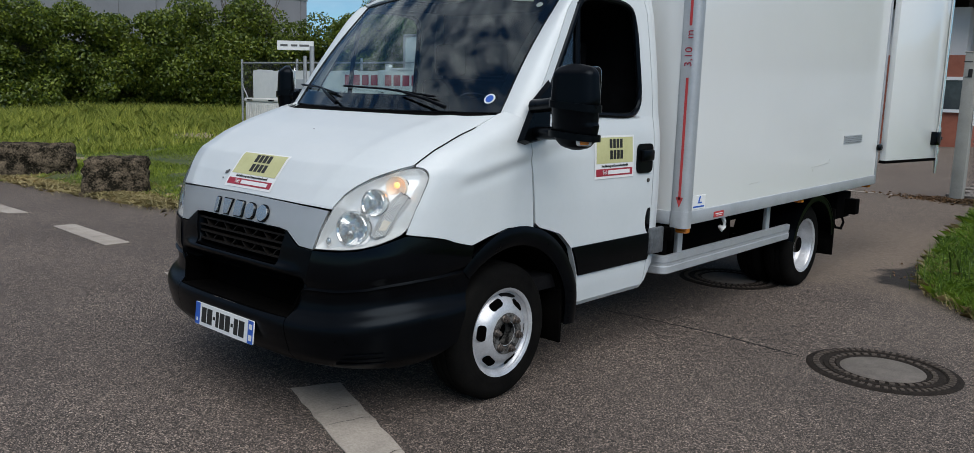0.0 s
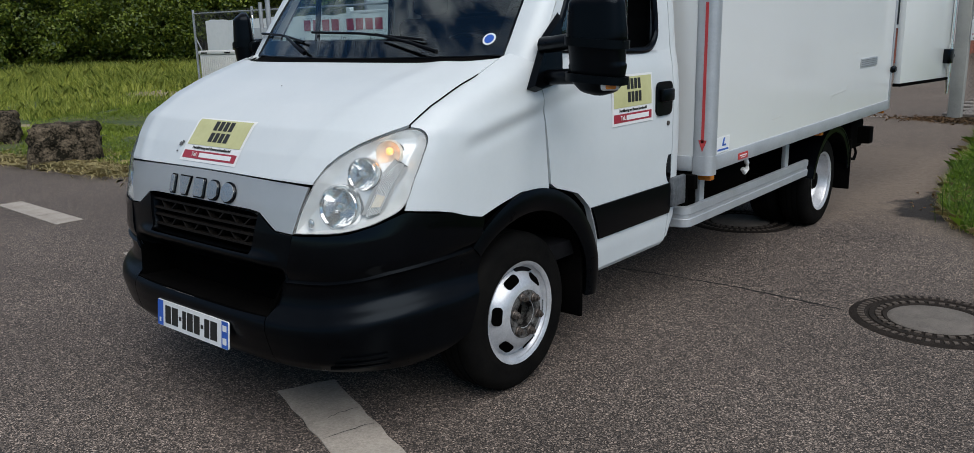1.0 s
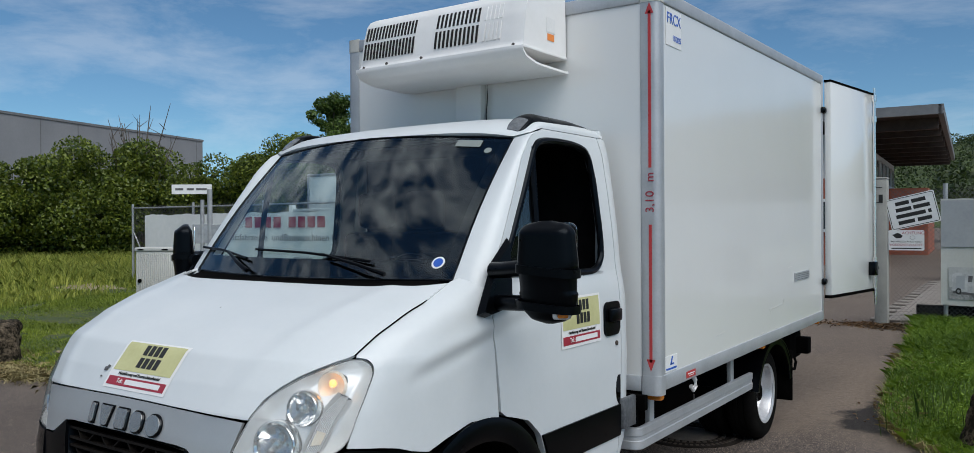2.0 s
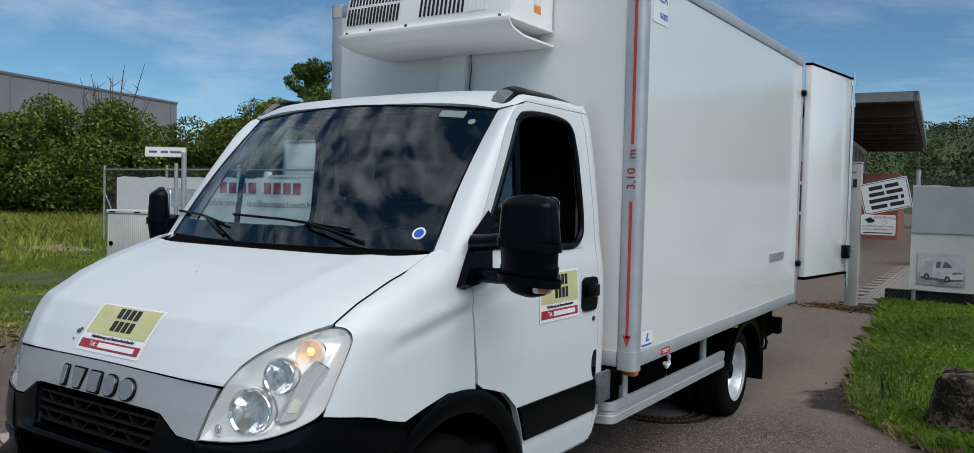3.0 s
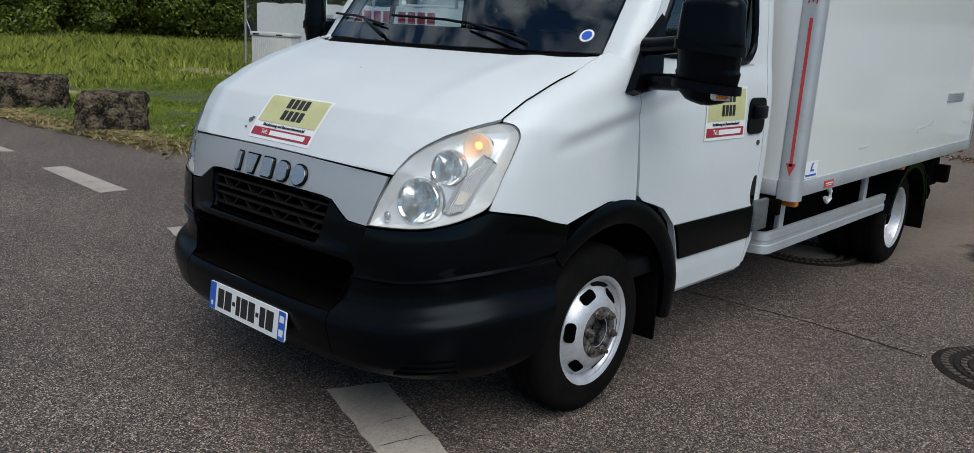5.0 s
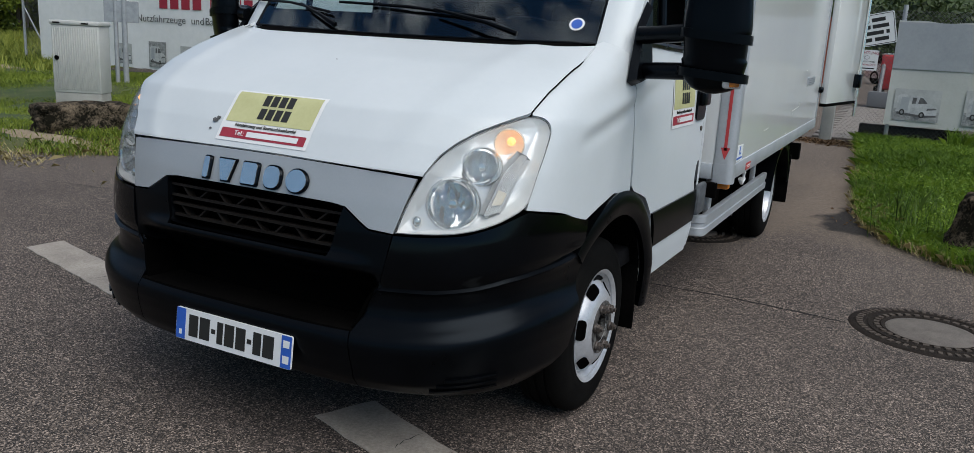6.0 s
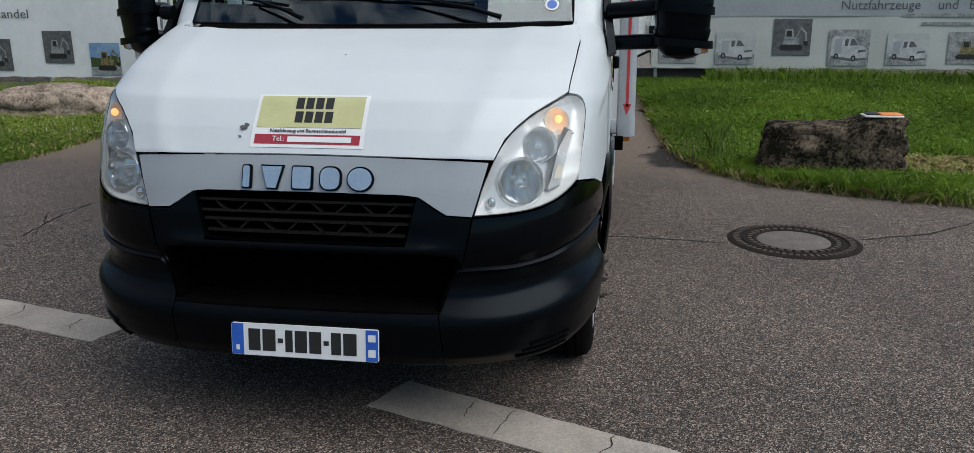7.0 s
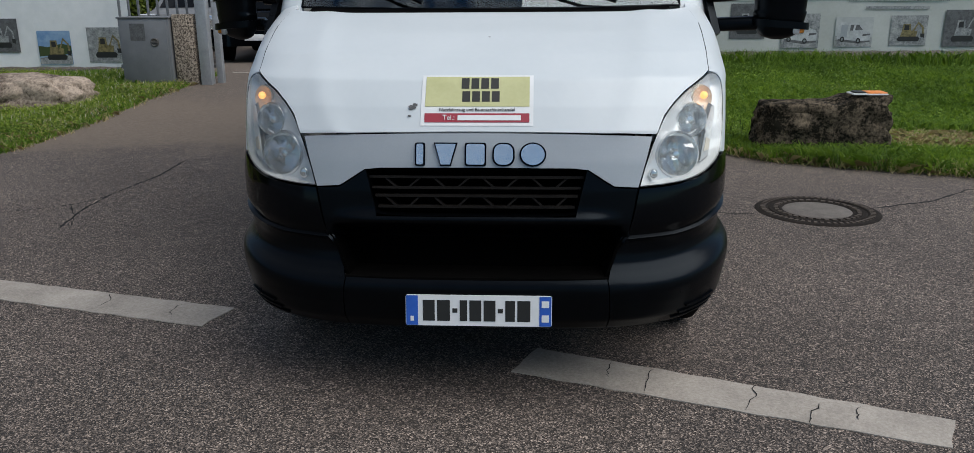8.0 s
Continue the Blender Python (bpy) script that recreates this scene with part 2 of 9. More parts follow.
M_GLOSSBLACK = mottled("glossy_black", (0.0008, 0.0009, 0.0012), (0.0016, 0.0018, 0.0024), 0.11, 6.0, 80.0, 0.3, spec=0.17, cool=True)
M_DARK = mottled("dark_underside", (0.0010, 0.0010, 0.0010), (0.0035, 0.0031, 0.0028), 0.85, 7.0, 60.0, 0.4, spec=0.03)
M_RUBBER = mottled("tyre_rubber", (0.0024, 0.0024, 0.0024), (0.0075, 0.0070, 0.0062), 0.8, 9.0, 120.0, 0.4, bump=0.15, spec=0.06)
M_RIM = mottled("silver_steel_rim", (0.42, 0.43, 0.45), (0.62, 0.63, 0.65), 0.35, 14.0, 120.0, 0.4, metal=0.45)
M_HUB = mottled("rusty_hub", (0.010, 0.008, 0.007), (0.085, 0.070, 0.060), 0.6, 22.0, 140.0, 0.5, metal=0.4)
M_NUT = mottled("worn_steel", (0.035, 0.028, 0.024), (0.20, 0.17, 0.15), 0.5, 30.0, 200.0, 0.4, metal=0.7)
M_CHROME = mottled("chrome", (0.80, 0.79, 0.77), (0.90, 0.89, 0.87), 0.24, 5.0, 50.0, 0.2, metal=1.0)
M_REFLECT = mottled("lamp_reflector", (0.66, 0.67, 0.67), (0.82, 0.83, 0.83), 0.09, 8.0, 60.0, 0.2, metal=0.9)
M_LAMPBODY = mottled("lamp_housing", (0.62, 0.635, 0.64), (0.76, 0.77, 0.775), 0.24, 6.0, 60.0, 0.2, metal=0.2)
M_GLASS = glass_mat("window_glass", (0.78, 0.88, 0.89), ior=1.85)
M_SIDEGLASS = glass_mat("side_window_glass", (0.80, 0.90, 0.91), fixed=0.11)
M_FLANK = mottled("scuffed_grey_plastic", (0.035, 0.040, 0.046), (0.14, 0.15, 0.16), 0.5, 7.0, 60.0, 0.4)
M_GRILLE = mottled("dusty_black_plastic", (0.006, 0.005, 0.0045), (0.015, 0.0125, 0.0105), 0.6, 9.0, 120.0, 0.4, spec=0.1)
M_CLEARLAMP = mottled("grey_clear_lamp", (0.10, 0.11, 0.115), (0.22, 0.23, 0.24), 0.1, 30.0, 90.0, 0.4, metal=0.2)
M_SIDELAMP = mottled("ribbed_grey_lamp", (0.52, 0.53, 0.53), (0.66, 0.67, 0.67), 0.15, 30.0, 90.0, 0.4, metal=0.2)
# near-black that stands for the shade inside openings of bumper, grille and rims
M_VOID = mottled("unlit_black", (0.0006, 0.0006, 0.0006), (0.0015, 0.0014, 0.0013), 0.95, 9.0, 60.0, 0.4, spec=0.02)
M_EARTH = mottled("bare_earth", (0.16, 0.12, 0.075), (0.36, 0.29, 0.20), 0.95, 3.0, 40.0, 0.5, bump=0.5)
M_WIRE = mottled("dull_wire", (0.07, 0.07, 0.07), (0.15, 0.15, 0.15), 0.6, 10.0, 90.0, 0.35)
M_VANBODY = mottled("printed_van", (0.32, 0.33, 0.33), (0.58, 0.59, 0.58), 0.5, 9.0, 40.0, 0.4)
M_DIGGER = mottled("printed_machine", (0.05, 0.042, 0.016), (0.30, 0.24, 0.10), 0.5, 22.0, 60.0, 0.4)
M_DIRT = mottled("brown_dirt", (0.008, 0.006, 0.004), (0.026, 0.019, 0.013), 0.95, 5.0, 60.0, 0.5, bump=0.5)
M_LITTER = foliage_mat("dead_leaves", (0.06, 0.032, 0.015), (0.20, 0.11, 0.05), 0.8, 0.1)
M_PAVER = mottled("grey_paver", (0.16, 0.14, 0.12), (0.28, 0.25, 0.22), 0.85, 9.0, 90.0, 0.4)
M_LENS = glass_mat("lamp_lens", (0.95, 0.96, 0.96), 0.7, 0.04, 1.4)
haze = M_LENS.node_tree
haze_out, haze_mix = haze.nodes["Material Output"], haze.nodes.new("ShaderNodeMixShader")
haze_skin = haze.nodes.new("ShaderNodeBsdfDiffuse")
haze_skin.inputs["Color"].default_value = (0.72, 0.73, 0.72, 1)
haze_mix.inputs[0].default_value = 0.08  # aged, slightly milky plastic
haze.links.new(haze_out.inputs["Surface"].links[0].from_socket, haze_mix.inputs[1])
haze.links.new(haze_skin.outputs[0], haze_mix.inputs[2])
haze.links.new(haze_mix.outputs[0], haze_out.inputs["Surface"])
M_AMBER = mottled("amber_plastic", (0.55, 0.16, 0.02), (0.72, 0.24, 0.03), 0.25, 20.0, 90.0, 0.3, coat=0.4)
M_AMBERGLOW = glow_mat("lit_indicator", (1.0, 0.45, 0.12), 1.0)
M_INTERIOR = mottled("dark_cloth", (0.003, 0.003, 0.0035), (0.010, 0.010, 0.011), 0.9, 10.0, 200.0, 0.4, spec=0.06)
M_RED = mottled("red_film", (0.42, 0.03, 0.035), (0.52, 0.05, 0.05), 0.4, 8.0, 60.0, 0.3)
M_DARKRED = mottled("dark_red_print", (0.30, 0.022, 0.04), (0.36, 0.03, 0.05), 0.45, 8.0, 60.0, 0.3)
M_OLIVE = mottled("pale_olive_print", (0.47, 0.46, 0.22), (0.55, 0.54, 0.28), 0.45, 8.0, 60.0, 0.3)
M_PAPER = mottled("white_print", (0.70, 0.71, 0.70), (0.78, 0.78, 0.77), 0.45, 6.0, 60.0, 0.3)
M_INK = mottled("black_print", (0.012, 0.012, 0.010), (0.02, 0.02, 0.018), 0.5, 8.0, 60.0, 0.3)
M_BLUE = mottled("blue_print", (0.02, 0.09, 0.42), (0.03, 0.12, 0.5), 0.35, 8.0, 60.0, 0.3)
M_ASPHALT = asphalt_mat()
M_LINE = mottled("worn_road_paint", (0.235, 0.205, 0.172), (0.45, 0.402, 0.345), 0.7, 4.0, 90.0, 0.5, bump=0.5, bump_scale=130.0)
M_CRACK = mottled("dark_crack", (0.006, 0.006, 0.005), (0.014, 0.013, 0.012), 0.95, 30.0, 200.0, 0.4)
M_IRON = mottled("cast_iron", (0.045, 0.040, 0.036), (0.12, 0.11, 0.10), 0.6, 20.0, 160.0, 0.5, bump=0.5, bump_scale=200.0)
M_RING = mottled("rusty_cast_iron", (0.010, 0.0080, 0.0065), (0.028, 0.022, 0.018), 0.9, 20.0, 160.0, 0.5, bump=0.5, bump_scale=200.0, spec=0.15)
M_TEETH = mottled("worn_cast_iron", (0.050, 0.040, 0.033), (0.115, 0.094, 0.078), 0.85, 20.0, 160.0, 0.5, bump=0.5, bump_scale=200.0, spec=0.2)
M_LID = mottled("weathered_lid_concrete", (0.080, 0.069, 0.059), (0.160, 0.140, 0.122), 0.85, 9.0, 150.0, 0.5, bump=0.5)
M_CONCRETE = mottled("concrete", (0.15, 0.145, 0.135), (0.24, 0.23, 0.215), 0.85, 6.0, 120.0, 0.45, bump=0.35)
M_GRASS = foliage_mat("grass_blades", (0.105, 0.175, 0.018), (0.37, 0.44, 0.070), 0.55, 0.4)
M_LAWN = foliage_mat("lush_grass", (0.060, 0.140, 0.010), (0.26, 0.40, 0.045), 0.55, 0.4)
M_STRAW = foliage_mat("dry_grass", (0.28, 0.22, 0.10), (0.55, 0.46, 0.25), 0.7, 0.2)
M_SOIL = mottled("grassy_soil", (0.030, 0.055, 0.010), (0.085, 0.090, 0.030), 0.95, 1.3, 28.0, 0.3, bump=0.5, contrast=(0.42, 0.66))
M_MEADOW = foliage_mat("meadow_blades", (0.15, 0.21, 0.028), (0.50, 0.52, 0.115), 0.6, 0.4)
M_WOODS = foliage_mat("distant_woods", (0.010, 0.026, 0.006), (0.060, 0.092, 0.018), 0.6, 0.2)
M_LEAF = foliage_mat("hedge_leaves", (0.020, 0.050, 0.006), (0.20, 0.25, 0.032), 0.5, 0.35)
M_LEAF2 = foliage_mat("tree_leaves", (0.03, 0.07, 0.012), (0.12, 0.19, 0.035), 0.5, 0.3)
M_BARK = mottled("bark", (0.06, 0.05, 0.04), (0.14, 0.12, 0.10), 0.9, 9.0, 80.0, 0.4, bump=0.5)
M_STONE = mottled("weathered_sandstone", (0.010, 0.009, 0.006), (0.21, 0.165, 0.115), 0.95, 6.5, 38.0, 0.45, bump=1.0, contrast=(0.45, 0.68), bump_scale=40.0, spec=0.1)
M_STONE2 = mottled("pale_sandstone", (0.055, 0.036, 0.024), (0.44, 0.35, 0.27), 0.9, 3.4, 30.0, 0.5, bump=1.0, contrast=(0.38, 0.62), bump_scale=22.0)
M_GALV = mottled("galvanised_steel", (0.30, 0.31, 0.32), (0.42, 0.43, 0.44), 0.45, 10.0, 90.0, 0.35, metal=0.4)
M_POST = mottled("weathered_grey_post", (0.26, 0.26, 0.235), (0.36, 0.355, 0.325), 0.7, 4.0, 70.0, 0.35, bump=0.2)
M_BANNER = mottled("banner_vinyl", (0.44, 0.45, 0.41), (0.53, 0.54, 0.50), 0.55, 1.6, 30.0, 0.3)
M_BANNERTOP = mottled("banner_grey_band", (0.28, 0.30, 0.315), (0.37, 0.39, 0.40), 0.5, 1.6, 30.0, 0.3)
M_PHOTO = mottled("printed_photo", (0.09, 0.10, 0.105), (0.46, 0.46, 0.44), 0.5, 11.0, 45.0, 0.45, contrast=(0.36, 0.66))
M_PHOTOBLUE = mottled("printed_sky", (0.10, 0.22, 0.42), (0.30, 0.42, 0.55), 0.5, 3.0, 20.0, 0.3)
M_GREYPRINT = mottled("grey_print", (0.05, 0.05, 0.05), (0.15, 0.15, 0.15), 0.5, 16.0, 60.0, 0.4)
M_CABGREY = mottled("grey_cabinet_shell", (0.40, 0.41, 0.385), (0.52, 0.52, 0.49), 0.65, 2.5, 60.0, 0.35)
M_STEELGREY = mottled("grey_painted_steel", (0.13, 0.135, 0.14), (0.18, 0.185, 0.19), 0.5, 4.0, 60.0, 0.3)
M_PEBBLE = mottled("pebble_dash", (0.045, 0.032, 0.022), (0.44, 0.36, 0.28), 0.9, 48.0, 120.0, 0.25, bump=1.0, contrast=(0.42, 0.58), bump_scale=60.0)
M_CLAD = mottled("grey_cladding", (0.19, 0.195, 0.205), (0.23, 0.235, 0.245), 0.6, 0.4, 8.0, 0.3)
M_BRICK = mottled("red_brick", (0.24, 0.075, 0.045), (0.34, 0.12, 0.075), 0.85, 3.0, 40.0, 0.4)
M_RENDER = mottled("white_render", (0.58, 0.58, 0.56), (0.68, 0.68, 0.66), 0.8, 1.0, 30.0, 0.3)
M_TIMBER = mottled("dark_brown_timber", (0.030, 0.020, 0.015), (0.065, 0.045, 0.034), 0.7, 4.0, 50.0, 0.4)
M_GLASSDARK = mottled("dark_window", (0.02, 0.025, 0.03), (0.05, 0.06, 0.07), 0.08, 0.5, 4.0, 0.3)
M_HILL = mottled("wooded_hill", (0.018, 0.035, 0.012), (0.06, 0.085, 0.028), 0.95, 0.09, 0.5, 0.5, contrast=(0.36, 0.64))
M_ORANGE = mottled("orange_paper", (0.75, 0.22, 0.04), (0.85, 0.28, 0.06), 0.5)
M_REDPAINT = mottled("red_machine_paint", (0.35, 0.03, 0.03), (0.45, 0.05, 0.05), 0.4)


# ---- building helpers ----
def finish(name, bm, mat, parent=None, label="", smooth=40.0):
    bmesh.ops.recalc_face_normals(bm, faces=bm.faces)
    me = bpy.data.meshes.new(name)
    bm.to_mesh(me)
    bm.free()
    me.materials.append(mat)
    if smooth:
        me.polygons.foreach_set("use_smooth", [True] * len(me.polygons))
        me.set_sharp_from_angle(angle=radians(smooth))
    ob = new(name, me)
    if parent is not None:
        ob.parent = parent
    if label:
        ob["label"] = label
    return ob


def part(name, bm, material, parent, label="", smooth=40.0):
    return finish(name, bm, material, parent, label, smooth)


def outward(ob, axis):
    """Turns an open sheet's faces to look along axis."""
    if sum(p.normal.dot(Vector(axis)) * p.area for p in ob.data.polygons) < 0:
        ob.data.flip_normals()
    return ob


def resample(pts, n):
    """n points at even steps along a line."""
    d = [0.0]
    for p, q in zip(pts, pts[1:]):
        d.append(d[-1] + math.hypot(q[0] - p[0], q[1] - p[1]))
    return [tuple(table(d[-1] * k / (n - 1), d, [p[c] for p in pts]) for c in (0, 1)) for k in range(n)]


def rounded(pts, n=2):
    """Cuts the corners of a line n times."""
    for k in range(n):
        out = [pts[0]]
        for p, q in zip(pts, pts[1:]):
            out += [tuple(lerp(a, b, 0.25) for a, b in zip(p, q)), tuple(lerp(a, b, 0.75) for a, b in zip(p, q))]
        pts = out + [pts[-1]]
    return pts


def thing(name, label, category, group="", kind="", at=(0, 0, 0)):
    ob = new(name)
    ob.empty_display_size = 0.2
    ob.location = at
    return tagged(ob, label, category, group, kind)


def slab(bm, x0, x1, y0, y1, z0, z1, bevel=0.0, seg=2, m=None):
    """A block between two corners, with rounded edges."""
    g = bmesh.ops.create_cube(bm, size=1.0)
    vs = g["verts"]
    for v in vs:
        v.co = Vector(((x0 + x1) / 2 + v.co.x * (x1 - x0), (y0 + y1) / 2 + v.co.y * (y1 - y0), (z0 + z1) / 2 + v.co.z * (z1 - z0)))
    if bevel:
        es = list({e for v in vs for e in v.link_edges})
        r = bmesh.ops.bevel(bm, geom=es, offset=bevel, segments=seg, affect='EDGES', profile=0.5)
        vs = list({v for f in r["faces"] for v in f.verts} | {v for v in vs if v.is_valid})
    if m is not None:
        bmesh.ops.transform(bm, matrix=m, verts=vs)
    return vs


def rod(bm, p0, p1, r0, r1=None, seg=10):
    """A round bar from p0 to p1."""
    p0, p1 = Vector(p0), Vector(p1)
    r1 = r0 if r1 is None else r1
    d = p1 - p0
    q = d.to_track_quat('Z', 'Y').to_matrix().to_4x4()
    q.translation = (p0 + p1) / 2
    bmesh.ops.create_cone(bm, cap_ends=True, segments=seg, radius1=r0, radius2=r1, depth=d.length, matrix=q)


def tube(bm, pts, r, seg=8):
    """A bent bar along points."""
    pts = [Vector(p) for p in pts]
    rings = []
    for i, p in enumerate(pts):
        d = (pts[min(i + 1, len(pts) - 1)] - pts[max(i - 1, 0)]).normalized()
        q = d.to_track_quat('Z', 'Y')
        rr = r[i] if isinstance(r, (list, tuple)) else r
        rings.append([bm.verts.new(p + q @ Vector((rr * math.cos(2 * math.pi * k / seg), rr * math.sin(2 * math.pi * k / seg), 0))) for k in range(seg)])
    for a, b in zip(rings, rings[1:]):
        for k in range(seg):
            bm.faces.new((a[k], a[(k + 1) % seg], b[(k + 1) % seg], b[k]))
    bm.faces.new(rings[0][::-1])
    bm.faces.new(rings[-1])


def lathe(bm, profile, m, seg=40, close=False):
    """Turns (radius, height) pairs round the z axis of m."""
    rings = []
    for r, h in profile:
        if r < 1e-5:
            rings.append([bm.verts.new(m @ Vector((0, 0, h)))])
        else:
            rings.append([bm.verts.new(m @ Vector((r * math.cos(2 * math.pi * k / seg), r * math.sin(2 * math.pi * k / seg), h))) for k in range(seg)])
    pairs = list(zip(rings, rings[1:]))
    if close:
        pairs.append((rings[-1], rings[0]))
    for a, b in pairs:
        for k in range(seg):
            k2 = (k + 1) % seg
            if len(a) == 1 and len(b) == 1:
                continue
            if len(a) == 1:
                bm.faces.new((a[0], b[k], b[k2]))
            elif len(b) == 1:
                bm.faces.new((a[k], a[k2], b[0]))
            else:
                bm.faces.new((a[k], a[k2], b[k2], b[k]))


def sheet(bm, fn, nu, nv, thick=0.0, core=(0.0, 1.6, 1.1)):
    """A grid of fn(u, v), u and v from 0 to 1; thick gives it a second skin on the side of core, and edges between."""
    pts = [[Vector(fn(i / nu, j / nv)) for i in range(nu + 1)] for j in range(nv + 1)]
    vs = [[bm.verts.new(p) for p in row] for row in pts]

    def skin(g, flip=False):
        for j in range(nv):
            for i in range(nu):
                q = [g[j][i], g[j][i + 1], g[j + 1][i + 1], g[j + 1][i]]
                q = [v for k, v in enumerate(q) if (v.co - q[k - 1].co).length > 1e-6]
                if len(q) >= 3:
                    bm.faces.new(q[::-1] if flip else q)
    skin(vs)
    if thick:
        c, turn, nrm = Vector(core), 0.0, []
        for j in range(nv + 1):
            row = []
            for i in range(nu + 1):
                du = pts[j][min(i + 1, nu)] - pts[j][max(i - 1, 0)]
                dv = pts[min(j + 1, nv)][i] - pts[max(j - 1, 0)][i]
                n = du.cross(dv)
                n = n.normalized() if n.length > 1e-12 else Vector((0, 0, 0))
                turn += n.dot((c - pts[j][i]).normalized())
                row.append(n)
            nrm.append(row)
        t = abs(thick) * (1 if turn > 0 else -1)
        back = [[bm.verts.new(p + n * t) for p, n in zip(pr, nr)] for pr, nr in zip(pts, nrm)]
        skin(back, True)
        rim = [(0, i) for i in range(nu)] + [(j, nu) for j in range(nv)] + [(nv, i) for i in range(nu, 0, -1)] + [(j, 0) for j in range(nv, 0, -1)]
        for (j0, i0), (j1, i1) in zip(rim, rim[1:] + rim[:1]):
            if (pts[j0][i0] - pts[j1][i1]).length > 1e-6:
                bm.faces.new((vs[j0][i0], back[j0][i0], back[j1][i1], vs[j1][i1]))
    return vs


def prism(bm, outline, m, depth):
    """A flat outline (x, y) given depth along z, placed by m."""
    a = [bm.verts.new(m @ Vector((x, y, 0))) for x, y in outline]
    b = [bm.verts.new(m @ Vector((x, y, depth))) for x, y in outline]
    bm.faces.new(a[::-1])
    bm.faces.new(b)
    n = len(a)
    for k in range(n):
        bm.faces.new((a[k], a[(k + 1) % n], b[(k + 1) % n], b[k]))


def round_rect(w, h, r, seg=5):
    pts = []
    for cx, cy, a0 in ((w / 2 - r, h / 2 - r, 0), (-w / 2 + r, h / 2 - r, 90), (-w / 2 + r, -h / 2 + r, 180), (w / 2 - r, -h / 2 + r, 270)):
        for k in range(seg + 1):
            a = radians(a0 + 90 * k / seg)
            pts.append((cx + r * math.cos(a), cy + r * math.sin(a)))
    return pts


def lettering(name, body, size, m, mat, parent, label="", align='CENTER', wide=1.0):
    """Words in the built-in font as a thin mesh, in the xy plane of m."""
    cu = bpy.data.curves.new(name, 'FONT')
    cu.body, cu.size, cu.align_x, cu.align_y, cu.extrude, cu.resolution_u = body, size, align, 'CENTER', 0.0008, 3
    tmp = bpy.data.objects.new(name + "_tmp", cu)
    scene.collection.objects.link(tmp)
    dg = bpy.context.evaluated_depsgraph_get()
    me = bpy.data.meshes.new_from_object(tmp.evaluated_get(dg))
    bpy.data.objects.remove(tmp)
    bpy.data.curves.remove(cu)
    me.name = name
    me.transform(m @ Matrix.Diagonal((wide, 1, 1, 1)))
    me.materials.clear()
    me.materials.append(mat)
    ob = new(name, me)
    if parent is not None:
        ob.parent = parent
    if label:
        ob["label"] = label
    return ob


def bars(bm, m, rows, depth=0.0012):
    """Plain bars (x, y, width, height) lying on the plane of m."""
    for x, y, w, h in rows:
        prism(bm, [(x - w / 2, y - h / 2), (x + w / 2, y - h / 2), (x + w / 2, y + h / 2), (x - w / 2, y + h / 2)], m, depth)


def bar_parts(name, m, rows, mat, parent, depth=0.0012):
    """Every plain bar as a part of its own."""
    for row in rows:
        bm = bmesh.new()
        bars(bm, m, [row], depth)
        part(name, bm, mat, parent)


def raw_mesh(name, verts, faces_per, mat, parent=None, label=""):
    """A mesh from a flat array of corners, faces_per corners to a face, none shared."""
    verts = np.asarray(verts, dtype=np.float32).reshape(-1, 3)
    n = len(verts)
    me = bpy.data.meshes.new(name)
    me.vertices.add(n)
    me.vertices.foreach_set("co", verts.ravel())
    me.loops.add(n)
    me.loops.foreach_set("vertex_index", np.arange(n, dtype=np.int32))
    me.polygons.add(n // faces_per)
    me.polygons.foreach_set("loop_start", np.arange(0, n, faces_per, dtype=np.int32))
    me.polygons.foreach_set("loop_total", np.full(n // faces_per, faces_per, dtype=np.int32))
    me.update(calc_edges=True)
    me.validate()
    me.materials.append(mat)
    ob = new(name, me)
    if parent is not None:
        ob.parent = parent
    if label:
        ob["label"] = label
    return ob


def lerp(a, b, t):
    return a + (b - a) * t


def table(x, xs, ys):
    return float(np.interp(x, xs, ys))


def poly_at(pts, u):
    """The point at u from 0 to 1 along a list of points, each span alike."""
    f = u * (len(pts) - 1)
    i = min(int(f), len(pts) - 2)
    t = f - i
    return tuple(lerp(p, q, t) for p, q in zip(pts[i], pts[i + 1]))


def smoothstep(t):
    t = min(1.0, max(0.0, t))
    return t * t * (3 - 2 * t)


# ---- ground ----
def gz(x, y):
    """Height of the ground: the drive rises towards the gate."""
    h = 0.27 * smoothstep((y - 4.8) / 6.0)
    return h if -60 < y else 0.0


def strip_mesh(bm, xs, ys, zf):
    vs = [[bm.verts.new((x, y, zf(x, y))) for x in xs] for y in ys]
    for a, b in zip(vs, vs[1:]):
        for k in range(len(xs) - 1):
            bm.faces.new((a[k], a[k + 1], b[k + 1], b[k]))


bm = bmesh.new()
gx = [-1500, -600, -200, -80, -40] + list(np.arange(-24, 24.1, 1.0)) + [40, 80, 200, 600, 1500]
gy = [-1500, -400, -120, -40, -20, -10, -6] + list(np.arange(-4, 13.1, 0.5)) + [16, 20, 28, 40, 60, 90, 150, 300, 700, 1500]
strip_mesh(bm, gx, gy, gz)
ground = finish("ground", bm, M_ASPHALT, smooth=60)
tagged(ground, "grey speckled asphalt road and drive", "ground", kind="structure")

